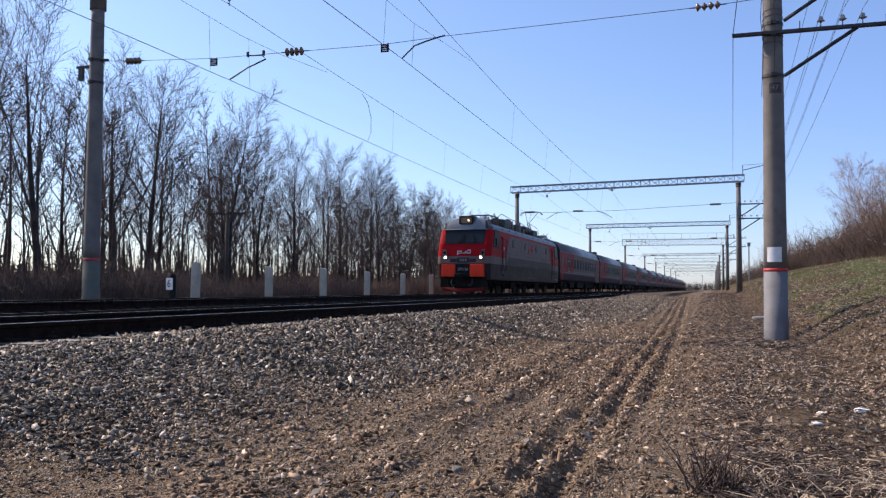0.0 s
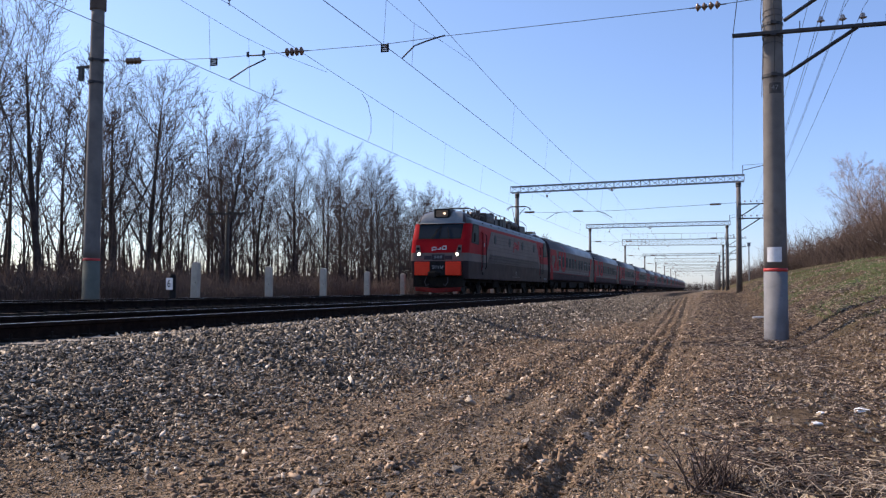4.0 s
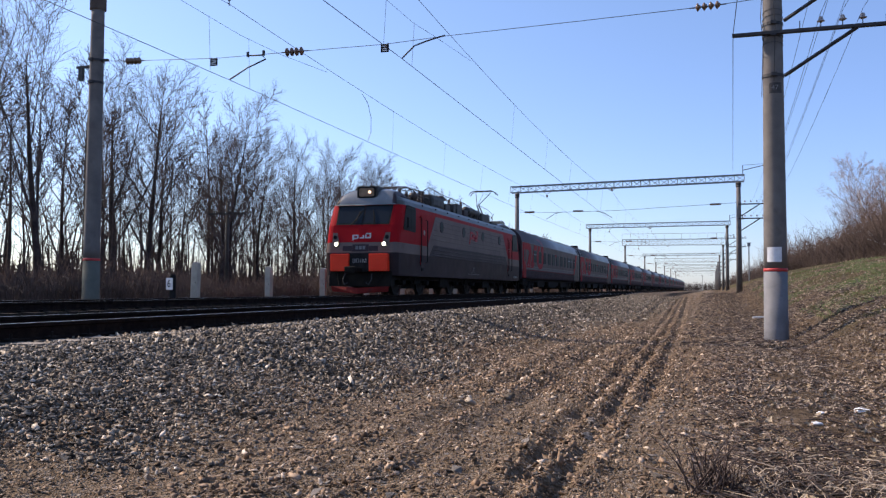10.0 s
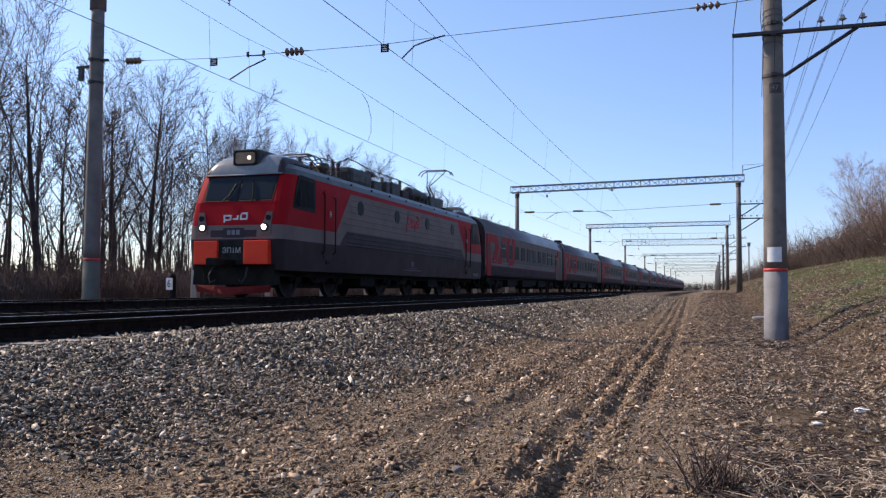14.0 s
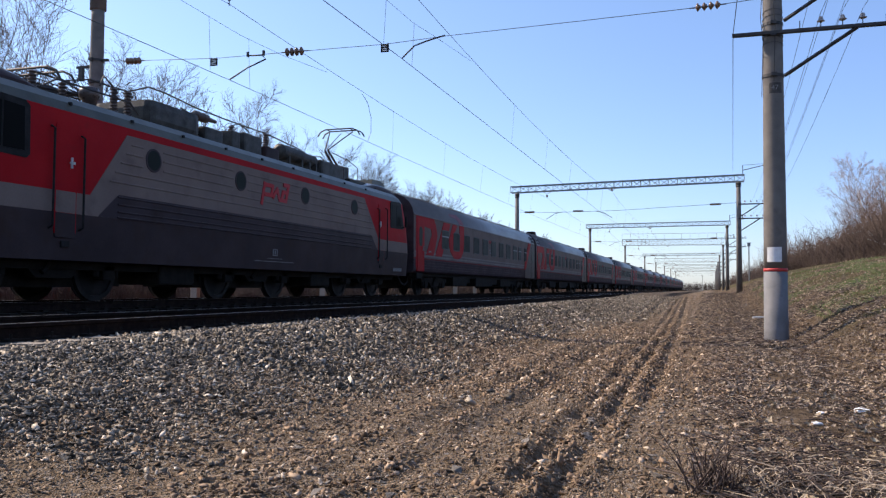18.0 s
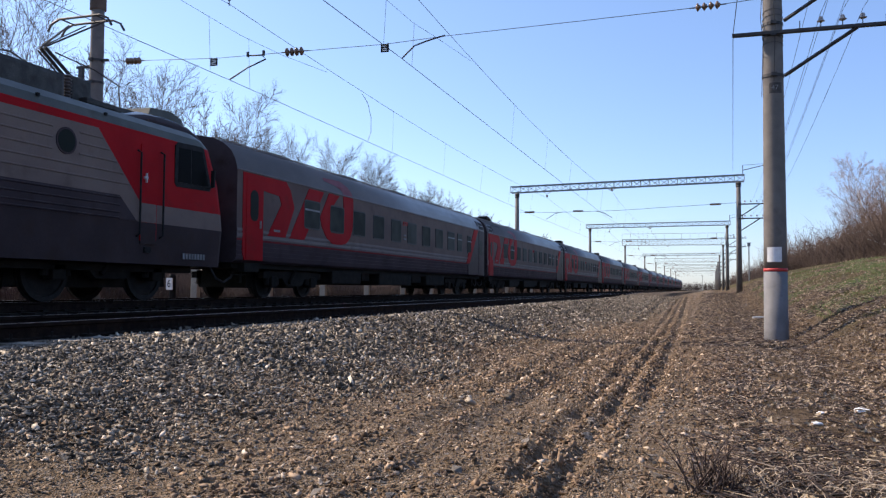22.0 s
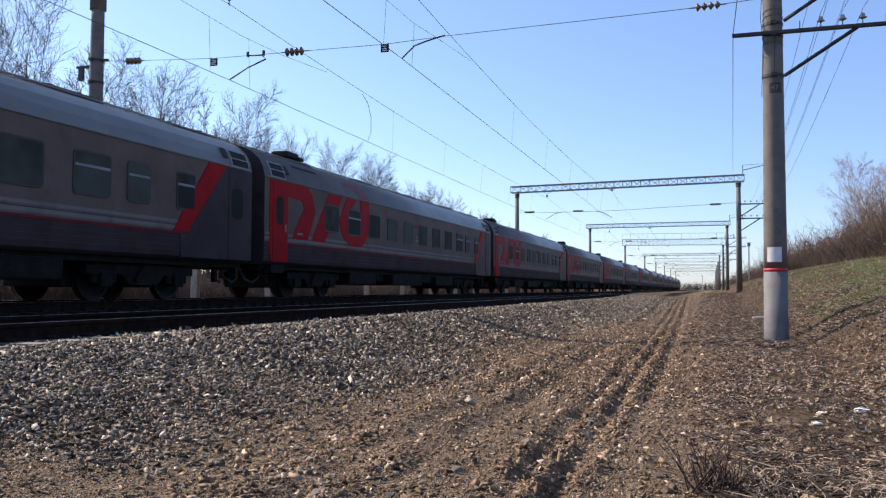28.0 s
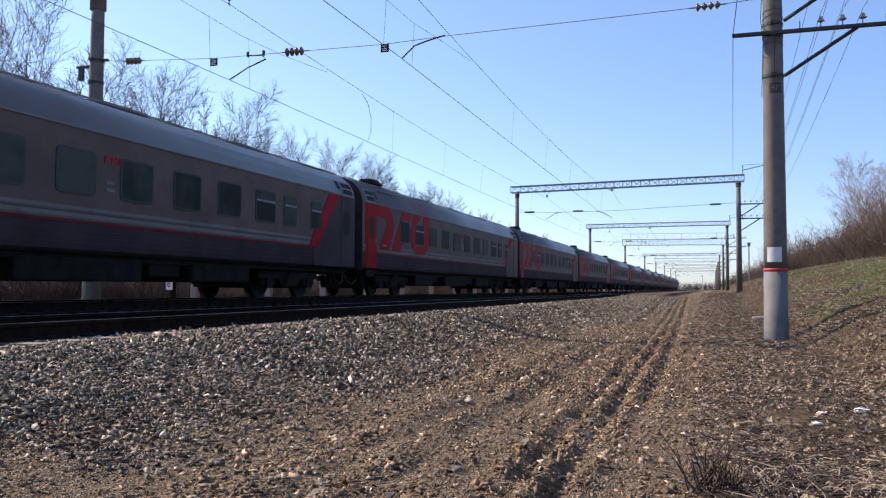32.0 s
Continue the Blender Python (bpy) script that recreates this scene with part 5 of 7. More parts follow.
def coach(kind):
    """A sleeping car. kind 0: the first behind the locomotive; 1: with louvres at both ends."""
    c = thing("passenger_car", pose(0, 0, 0), "grey sleeping car with large red letters and a red door", "railway car", "coaches")
    full = PROFILE + [(-x, z, m) for x, z, m in PROFILE[-2::-1]]
    mats = [m for _, _, m in PROFILE[1:]] + [m for _, _, m in PROFILE[1:]][::-1]
    bm = bmesh.new()
    y0, y1 = 0.36, 24.22
    a = [bm.verts.new((x, y0, z)) for x, z, _ in full]
    b = [bm.verts.new((x, y1, z)) for x, z, _ in full]
    for i in range(len(full) - 1):
        bm.faces.new((a[i], a[i + 1], b[i + 1], b[i])).material_index = mats[i]
    bm.faces.new((a[0], b[0], b[-1], a[-1])).material_index = 0
    bm.faces.new(a).material_index = 5
    bm.faces.new(b[::-1]).material_index = 5
    body = part("body", bm, [COACH_LOW, STRIPE_RED, PALE, COACH, ROOF_GREY, MID], c, "grey ribbed body under a pale roof")
    for q in body.data.polygons:
        q.use_smooth = q.material_index == 4
    X = 1.525
    # red emblem letters, door, end slash
    plate("red_letter", [(0.62, 3.26), (2.87, 3.26), (3.12, 3.05), (3.36, 2.57), (2.85, 1.69), (1.87, 1.69), (2.62, 2.6), (2.49, 2.82), (1.63, 2.88), (1.63, 1.0), (0.72, 1.0), (0.62, 1.2)], X, 0.016, RED, c, "large red letter joined to the door")
    plate("red_letter", [(4.27, 3.24), (5.26, 3.24), (3.99, 1.69), (3.09, 1.69)], X, 0.016, RED, c, "large red slanting stroke")
    plate("red_letter", [(5.62, 3.26), (6.37, 3.24), (5.92, 2.89), (5.69, 2.64), (5.69, 2.14), (5.80, 2.02), (6.42, 2.02), (6.65, 2.10), (6.72, 2.3), (6.70, 2.85), (6.66, 3.27), (7.43, 3.27), (7.46, 3.0), (7.44, 2.5), (7.38, 2.2), (7.22, 1.93), (6.92, 1.74), (6.5, 1.67), (5.9, 1.67), (5.6, 1.78), (5.35, 1.95), (5.15, 2.15), (5.01, 2.45)], X, 0.016, RED, c, "large red open letter round a window")
    bm = bmesh.new()
    rows = []
    for (yi, zi), (yo, zo) in (((6.66, 3.295), (7.43, 3.295)), ((6.66, 3.40), (7.37, 3.46)), ((6.5, 3.48), (7.17, 3.62)), ((6.2, 3.55), (6.74, 3.78)), ((5.44, 3.62), (5.44, 3.73))):
        rows.append([bm.verts.new((roof_x(zi + (zo - zi) * k / 5) + 0.012, yi + (yo - yi) * k / 5, zi + (zo - zi) * k / 5)) for k in range(6)])
    for a, b in zip(rows, rows[1:]):
        for k in range(5):
            bm.faces.new((a[k], a[k + 1], b[k + 1], b[k]))
    part("roof_flourish", bm, surf_fade, c, "dull red stroke curling onto the roof edge")
    dr = plate("entrance_door", rounded(0.78, 1.54, 1.02, 3.16, 0.05), X, 0.026, RED, c, "red entrance door")
    plate("door_window", rounded(0.96, 1.36, 2.02, 2.84, 0.18), X + 0.02, 0.012, DOOR_GLASS, dr)
    bm = bmesh.new()
    box(bm, X + 0.02, X + 0.06, 1.43, 1.47, 1.85, 2.05)
    part("handle", bm, GALV, dr, "steel door handle")
    bm = bmesh.new()
    box(bm, 1.2, 1.5, 0.8, 1.5, 0.70, 0.93)
    part("door_step", bm, UNDER, c, "dark step under the door")
    plate("end_panel", [(23.02, 3.27), (24.22, 3.27), (24.22, 0.98), (21.25, 0.98), (21.2, 1.52), (21.48, 1.52)], X, 0.021, MID, c, "dark grey end panel")
    plate("red_stripe", [(22.29, 3.27), (23.02, 3.27), (21.48, 1.55), (20.94, 1.55)], X, 0.024, RED, c, "slanting red stripe")
    ed = plate("end_door", rounded(23.14, 24.18, 1.0, 3.2, 0.05), X, 0.032, MID, c, "dark grey end door")
    plate("door_window", rounded(23.26, 23.78, 2.0, 2.78, 0.2), X + 0.02, 0.016, DOOR_GLASS, ed)
    # windows
    for k in range(11):
        ya = 4.0 + 1.742 * k
        w = 0.95
        if k == 9:
            ya, w = 19.45, 0.66
        if k == 10:
            ya, w = 21.1, 0.62
        f = plate("window", rounded(ya - 0.04, ya + w + 0.04, 2.04, 2.90, 0.10), X, 0.022, WINDOW_FRAME, c, "coach window with rounded corners")
        split = k in ((0, 8, 9, 10) if kind == 0 else (1, 8, 9, 10))
        plate("pane", rounded(ya, ya + w, 2.08, 2.58 if split else 2.86, 0.07), X, 0.026, PANE, f)
        if split:
            plate("vent_pane", rounded(ya, ya + w, 2.64, 2.86, 0.05), X, 0.026, PANE, f, "tilting upper pane")
            plate("transom", rounded(ya, ya + w, 2.585, 2.635, 0.01), X, 0.032, GALV, f, "bright transom bar")
    bm = bmesh.new()
    for y0_, y1_, z0_, z1_ in ((12.2, 12.26, 2.72, 2.88), (12.2, 12.36, 2.83, 2.88), (12.40, 12.46, 2.74, 2.88), (12.50, 12.66, 2.83, 2.88), (12.60, 12.66, 2.74, 2.88), (12.5, 12.64, 2.74, 2.78)):
        box(bm, X, X + 0.014, y0_, y1_, z0_, z1_)
    part("small_emblem", bm, EMBLEM_RED, c, "small red angular emblem")
    bm = bmesh.new()
    for yy, zz, l in ((12.25, 2.32, 0.22), (12.25, 2.18, 0.26), (2.2, 1.82, 0.34), (22.75, 2.02, 0.3)):
        box(bm, X, X + 0.02, yy, yy + l, zz, zz + 0.06)
    part("small_markings", bm, LETTER_DIM, c, "small bars of unreadable writing")
    # gutters, roof louvres and fittings
    bm = bmesh.new()
    prism(bm, [(0.80, 4.125), (0.86, 4.115), (0.84, 4.16)], 0.4, 24.2)
    prism(bm, [(1.50, 3.29), (1.55, 3.29), (1.54, 3.32)], 0.4, 24.2)
    part("gutter", bm, PALE, c, "thin pale gutter along the roof")
    for ya, yb in ((23.3, 24.12),) if kind == 0 else ((0.70, 1.50), (23.3, 24.12)):
        lf = roof_patch("louvre_frame", ya, yb, 3.32, 3.76, 0.014, LOUVRE_WHITE, c, "white louvre frame at the roof end")
        for za, zb in ((3.355, 3.525), (3.56, 3.73)):
            roof_patch("louvre", ya + 0.05, yb - 0.05, za, zb, 0.024, BLACK_PAINT, lf, "dark louvre opening")
    roof_patch("roof_slot", 22.98, 23.18, 3.5, 3.75, 0.02, DARK, c, "dark slot in the roof end")
    if kind:
        roof_patch("roof_slot", 1.6, 1.76, 3.48, 3.74, 0.02, DARK, c, "dark slot in the roof end")
        roof_patch("roof_step", 2.25, 3.74, 3.79, 3.85, 0.03, BLACK_PAINT, c, "dark step on the roof")
        for ya, yb, za, zb, x0, x1 in ((2.78, 3.5, 4.22, 4.40, 0.3, 0.85), (3.65, 4.0, 4.22, 4.34, 0.4, 0.8)):
            bm = bmesh.new()
            box(bm, x0, x1, ya, yb, za, zb, bevel=0.05)
            box(bm, x0 + 0.15, x1 - 0.15, ya + 0.1, yb - 0.1, 4.0, za + 0.02)
            part("roof_vent", bm, BLACK_PAINT, c, "dark ventilator cowl on the roof")
    bm = bmesh.new()
    box(bm, -0.3, 0.7, 22.2, 23.6, 4.1, 4.22, bevel=0.04)
    part("roof_vent", bm, DARK, c, "low dark ventilator on the roof")
    for y in (3.0, 8.0, 13.0, 18.0):
        bm = bmesh.new()
        box(bm, 0.45, 0.75, y, y + 1.5, 4.12, 4.22, bevel=0.03)
        part("roof_hatch", bm, ROOF_GEAR, c, "low roof hatch")
    # ends and gangway
    for ya, yb in ((0.0, 0.36), (24.22, 24.54)):
        bm = bmesh.new()
        for k in range(4):
            u0, u1 = ya + (yb - ya) * k / 4, ya + (yb - ya) * (k + 0.8) / 4
            prism(bm, rounded(-0.72, 0.72, 1.0, 3.5, 0.2), u0, u1)
        part("gangway", bm, RUBBER, c, "black ribbed gangway bellows")
        bm = bmesh.new()
        box(bm, -0.14, 0.14, ya, yb, 0.82, 1.06)
        part("coupler", bm, UNDER, c)
    bm = bmesh.new()
    prism(bm, [(x + 0.012, z) for x, z, _ in PROFILE[20:]] + [(-x - 0.012, z) for x, z, _ in PROFILE[:19:-1]], 24.13, 24.23)
    part("end_rim", bm, PALE, c, "pale rim round the roof end")
    # under the floor
    for y in (4.1, 20.5):
        bogie(c, y, 2.4, 0.475)
    bm = bmesh.new()
    box(bm, -1.3, 1.3, 0.5, 24.1, 0.80, 0.94)
    part("underframe", bm, UNDER, c, "black underframe")
    for ya, yb, z0, x1 in ((6.3, 8.6, 0.42, 1.35), (9.0, 9.7, 0.55, 1.2), (10.2, 13.6, 0.40, 1.38), (14.0, 15.1, 0.52, 1.25), (15.4, 17.9, 0.42, 1.38)):
        bm = bmesh.new()
        box(bm, -x1, x1, ya, yb, z0, 0.84, bevel=0.04)
        part("equipment_box", bm, UNDER, c, "black box under the floor")
    bm = bmesh.new()
    tube(bm, [(0.4, 24.2, 0.8), (0.45, 24.35, 0.5), (0.45, 24.5, 0.42)], 0.03, 6)
    part("brake_hose", bm, RUBBER, c, "black brake hose")
    for ya, sgn in ((0.3, -1), (24.25, 1)):
        bm = bmesh.new()
        tube(bm, [(1.05, ya - sgn * 0.7, 0.82), (1.08, ya - sgn * 0.55, 0.56), (1.08, ya - sgn * 0.2, 0.42), (1.05, ya + sgn * 0.1, 0.52), (0.95, ya + sgn * 0.25, 0.82)], 0.03, 6)
        part("heating_cable", bm, RUBBER, c, "black cable looped below the car end")
        bm = bmesh.new()
        box(bm, 1.0, 1.12, ya - sgn * 0.95 - 0.06, ya - sgn * 0.95 + 0.06, 0.42, 0.84, bevel=0.02)
        part("cable_socket", bm, UNDER, c, "black cable socket hanging below the floor")
        bm = bmesh.new()
        tube(bm, [(1.3, ya - sgn * 0.1, 0.72), (1.42, ya - sgn * 0.1, 0.62), (1.42, ya - sgn * 0.75, 0.62), (1.3, ya - sgn * 0.75, 0.72)], 0.016, 5)
        part("grab_bar", bm, UNDER, c)
    return c


surf_fade = surf("faded_red", (0.17, 0.035, 0.045), (0.2, 0.045, 0.055), 2, 0.5, spec=0.15)
first = coach(0)
second = coach(1)
cars = [first, second]
for k in range(2, CARS):
    cars.append(copy_thing(second, pose(0, 0, 0)))
for k, c in enumerate(cars):
    c.matrix_basis = pose(TRAIN_X, front_y(0) + LOCO_LENGTH + k * CAR_LENGTH, 0)

# ---------------------------------------------------------------- posts, signs, slab
for k, y in enumerate((24.04, 28.95, 33.75, 38.75, 43.9, 48.9, 54.0, 59.0, 64.0, 69.0, 74.2, 79.2)):
    p = thing("concrete_post", pose(-16.6, y, -0.45, random.uniform(-1.2, 1.2), random.uniform(-1.5, 1.5), random.uniform(-6, 6)), "short pale concrete post with a chipped top beyond the track", "post", "concrete posts")
    bm = bmesh.new()
    h = 1.60 + random.uniform(-0.03, 0.05)
    prism(bm, [(-0.13, 0), (0.13, 0), (0.13, h - 0.05), (0.05, h), (-0.08, h - 0.01), (-0.13, h - 0.08)], -0.10, 0.10)
    bmesh.ops.bevel(bm, geom=[e for e in bm.edges], offset=0.012, segments=1, affect="EDGES")
    part("shaft", bm, POST_CONCRETE, p)
    bm = bmesh.new()
    disc(bm, (0.06, -0.1, h * 0.55), 0.018, -0.006, 0.004, "y", 8)
    part("hole", bm, BLACK_PAINT, p)
km = thing("distance_marker", pose(-16.6, 22.8, -0.4, 0, 0, -12), "short black post with a white numbered plate beside the track", "marker post")
bm = bmesh.new()
lathe(bm, (0, 0, 0), [(0.11, 0), (0.11, 1.05), (0.08, 1.10)], 14)
part("stem", bm, BLACK_PAINT, km, "black post")
bm = bmesh.new()
box(bm, -0.14, 0.14, -0.14, -0.115, 0.60, 0.98)
kp = part("plate", bm, WHITE_PAINT, km, "white plate")
lettering("figure", "6", 0.34, BLACK_PAINT, kp, pose(-0.01, -0.142, 0.79, 90, 0, 0), "black figure")
for owner, text, size, at in lettering_sites:
    lettering("pole_number", text, size, FIGURE_GREY, owner, pose(*at, 90, 0, 0), "small white painted figures")
slab = thing("concrete_slab", pose(-16.3, 22.3, -0.30, 0, 3, 14), "pale flat concrete slab lying beside the track", "slab")
bm = bmesh.new()
box(bm, -0.9, 0.9, -0.45, 0.45, 0, 0.16, bevel=0.02)
part("slab", bm, POST_CONCRETE, slab)
wp = thing("wooden_pole", pose(-24.0, 37.5, -0.5), "old wooden pole with a cross-arm among the trees", "pole")
bm = bmesh.new()
lathe(bm, (0, 0, 0), [(0.11, -0.2), (0.08, 5.3)], 10)
part("shaft", bm, BARK_WOOD, wp, "weathered wooden shaft", True)
bm = bmesh.new()
box(bm, -1.1, 1.1, -0.16, -0.08, 4.55, 4.67)
part("cross_arm", bm, BARK_WOOD, wp)
# signals and a box far down the line
for x, y, h, lab in ((4.9, 118.0, 5.2, "distant signal mast with a small pale head"), (-3.0, 330.0, 6.0, "far signal mast beside the tracks")):
    sg = thing("signal_mast", pose(x, y, ground_z(x, y) - 0.2), lab, "railway signal", "signals")
    bm = bmesh.new()
    tube(bm, [(0, 0, 0), (0, 0, h)], 0.08, 8)
    part("mast", bm, GALV, sg)
    bm = bmesh.new()
    box(bm, -0.2, 0.2, -0.15, 0.15, h - 0.35, h + 0.1, bevel=0.05)
    part("head", bm, GALV, sg)
    bm = bmesh.new()
    box(bm, -0.3, 0.3, -0.25, 0.25, h + 0.1, h + 0.16)
    part("hood", bm, GALV, sg)

# ---------------------------------------------------------------- trees and brush
BARK = surf("bark_grey_brown", (0.040, 0.031, 0.028), (0.085, 0.066, 0.058), 3, 0.9, 0, 0.01, 18, vary=0.2, spec=0.1)
TWIG = surf("twig_brown", (0.056, 0.046, 0.044), (0.095, 0.078, 0.075), 1.5, 0.9, 0, 0, 20, vary=0.25, spec=0.05)
BIRCH_BARK = surf("birch_bark", (0.55, 0.52, 0.49), (0.68, 0.66, 0.62), 3, 0.8, 0, 0.002, 25, dirt=((0.08, 0.07, 0.065), 6, 0.6, 0.7))
BIRCH_TWIG = surf("birch_twig", (0.23, 0.17, 0.16), (0.30, 0.235, 0.22), 1.5, 0.85, 0, 0, 20)


class Sticks:
    """Gathers thin tapering bars into one mesh."""

    def __init__(self):
        self.v, self.f, self.n = [], [], 0

    def bar(self, path, radii, sides):
        base = len(self.v)
        tip = sides == 3 and radii[-1] < 0.02
        for i, p in enumerate(path):
            if tip and i == len(path) - 1:
                self.v.append((p.x, p.y, p.z))
                break
            d = path[min(i + 1, len(path) - 1)] - path[max(i - 1, 0)]
            d.normalize()
            s = d.cross(Vector((0.31, 0.87, 0.39))).normalized()
            u = d.cross(s)
            for k in range(sides):
                a = 2 * math.pi * k / sides
                q = p + (s * math.cos(a) + u * math.sin(a)) * radii[i]
                self.v.append((q.x, q.y, q.z))
        for i in range(len(path) - 1):
            for k in range(sides):
                a, b = base + i * sides + k, base + i * sides + (k + 1) % sides
                self.f.append((a, b, base + (i + 1) * sides) if tip and i == len(path) - 2 else (a, b, b + sides, a + sides))

    def mesh(self, name, material, parent=None, smooth=True):
        return mesh_of(name, self.v, self.f, material, parent, smooth)


def grow(out, rng, p, d, length, radius, level, spec):
    """One limb with its side limbs. spec: a row a level of (segments, sides, children, from, angle, length factor, wander, lift)."""
    seg, sides, kids, start, angle, shrink, wander, lift = spec[level]
    path, rad = [p.copy()], [radius]
    q, dd = p.copy(), d.copy()
    for i in range(seg):
        dd = (dd + Vector((rng.gauss(0, wander), rng.gauss(0, wander), rng.gauss(0, wander) + lift))).normalized()
        q = q + dd * (length / seg)
        path.append(q.copy())
        rad.append(max(spec[-1], radius * (1 - (0.93 if level == 0 else 0.8) * (i + 1) / seg)))
    out[0 if level == 0 else 1].bar(path, rad, sides)
    if level + 2 >= len(spec):
        return
    for k in range(kids):
        f = start + (1 - start) * (k + rng.random()) / kids
        i = min(seg - 1, int(f * seg))
        w = f * seg - i
        at = path[i].lerp(path[i + 1], w)
        axis = (path[i + 1] - path[i]).normalized()
        turn = Matrix.Rotation(k * 2.4 + rng.uniform(-0.5, 0.5), 3, axis)
        out_dir = turn @ axis.orthogonal().normalized()
        a = radians(angle * rng.uniform(0.7, 1.25))
        nd = (axis * math.cos(a) + out_dir * math.sin(a)).normalized()
        nl = length * shrink * (1.12 - (0.56 if level == 0 else 0.4) * f) * rng.uniform(0.75, 1.2)
        grow(out, rng, at, nd, nl, max(spec[-1], rad[i] * 0.42), level + 1, spec)


def tree_kind(seed, height, radius, spec, bark, twig, label, category="tree"):
    rng = random.Random(seed)
    out = (Sticks(), Sticks())
    t = thing("bare_tree", pose(0, 0, 0), label, category, "bare trees")
    grow(out, rng, Vector((0, 0, -0.3)), Vector((rng.uniform(-0.05, 0.05), rng.uniform(-0.05, 0.05), 1)), height, radius, 0, spec)
    k = height / max(v[2] for v in out[1].v)
    for st in out:
        st.v = [(x * (0.4 + 0.6 * k), y * (0.4 + 0.6 * k), z * k) for x, y, z in st.v]
    out[0].mesh("trunk", bark, t)
    out[1].mesh("crown", twig, t)
    return t


FULL = [(10, 7, 22, 0.20, 39, 0.37, 0.02, 0.012), (7, 4, 11, 0.14, 35, 0.40, 0.022, 0.04), (3, 3, 6, 0.12, 34, 0.56, 0.03, 0.04), (1, 3, 3, 0.12, 33, 0.66, 0.03, 0.04), (1, 3, 0, 0, 0, 0, 0.03, 0.03), 0.0072]
FORKED = [(8, 7, 8, 0.24, 22, 0.58, 0.02, 0.018), (9, 5, 15, 0.12, 36, 0.33, 0.022, 0.035), (4, 3, 7, 0.12, 34, 0.54, 0.03, 0.04), (1, 3, 3, 0.12, 33, 0.66, 0.03, 0.04), (1, 3, 0, 0, 0, 0, 0.03, 0.03), 0.0072]
SLIM = [(7, 4, 14, 0.32, 34, 0.30, 0.03, 0.04), (4, 3, 7, 0.12, 32, 0.5, 0.06, 0.07), (1, 3, 3, 0.12, 30, 0.55, 0.07, 0.05), (1, 3, 0, 0, 0, 0, 0.1, 0.05), 0.010]
BIRCH = [(9, 6, 15, 0.20, 40, 0.48, 0.04, 0.04), (6, 4, 9, 0.15, 36, 0.5, 0.07, 0.02), (3, 3, 6, 0.1, 34, 0.55, 0.08, 0.0), (1, 3, 4, 0.1, 32, 0.6, 0.1, -0.03), (1, 3, 0, 0, 0, 0, 0.12, -0.05), 0.012]
THIN = [(8, 6, 14, 0.22, 36, 0.38, 0.025, 0.02), (6, 4, 8, 0.14, 32, 0.38, 0.03, 0.06), (2, 3, 5, 0.15, 31, 0.52, 0.04, 0.065), (1, 3, 2, 0.2, 30, 0.6, 0.08, 0.05), (1, 3, 0, 0, 0, 0, 0.08, 0.05), 0.013]
WOODS_LABEL = "tall leafless tree with grey-brown bark in the wood"
kinds = [tree_kind(11, 10.0, 0.155, FULL, BARK, TWIG, WOODS_LABEL), tree_kind(12, 10.0, 0.17, FORKED, BARK, TWIG, WOODS_LABEL),
         tree_kind(13, 10.0, 0.15, FULL, BARK, TWIG, WOODS_LABEL), tree_kind(14, 10.0, 0.165, FORKED, BARK, TWIG, WOODS_LABEL),
         tree_kind(15, 10.0, 0.14, FULL, BARK, TWIG, WOODS_LABEL)]
backs = [tree_kind(41, 10.0, 0.14, THIN, BARK, TWIG, WOODS_LABEL), tree_kind(42, 10.0, 0.13, THIN, BARK, TWIG, WOODS_LABEL), tree_kind(43, 10.0, 0.14, THIN, BARK, TWIG, WOODS_LABEL)]
slims = [tree_kind(21, 9.6, 0.085, SLIM, BARK, TWIG, "slender leafless tree in the wood"), tree_kind(22, 8.6, 0.075, SLIM, BARK, TWIG, "slender leafless tree in the wood"),
         tree_kind(23, 10.4, 0.095, SLIM, BARK, TWIG, "slender leafless tree in the wood")]
birch = tree_kind(31, 10.5, 0.16, BIRCH, BIRCH_BARK, BIRCH_TWIG, "pale leafless birch tree on the bank")
birch_sites = ((13.2, 80, 0.95), (16.5, 84, 0.9), (15.0, 92, 0.8), (9.5, 118, 0.55), (12.6, 70, 0.5))
rng = random.Random(5)


def plant(kind, x, y, s, fresh=[]):
    z = ground_z(x, y) + uneven(x, y)
    m = pose(x, y, z - 0.05, rng.uniform(-3, 3), rng.uniform(-3, 3), rng.uniform(0, 360))
    if kind not in fresh:
        fresh.append(kind)
        kind.matrix_basis = m @ Matrix.Diagonal((s, s, s, 1))
        return kind
    o = copy_thing(kind, m)
    o.scale = (s, s, s * rng.uniform(0.95, 1.05))
    return o


def canopy(y):
    """Height of the wood's edge along the line, as a share of 10 m: tall, a dip, a tall clump, then lower."""
    return 1.52 - 0.07 * smoothstep(y, 27, 34) - 0.27 * smoothstep(y, 36, 42) - 0.15 * smoothstep(y, 50, 54) + 0.30 * smoothstep(y, 56, 60) - 0.20 * smoothstep(y, 65, 70) - 0.08 * smoothstep(y, 80, 120)


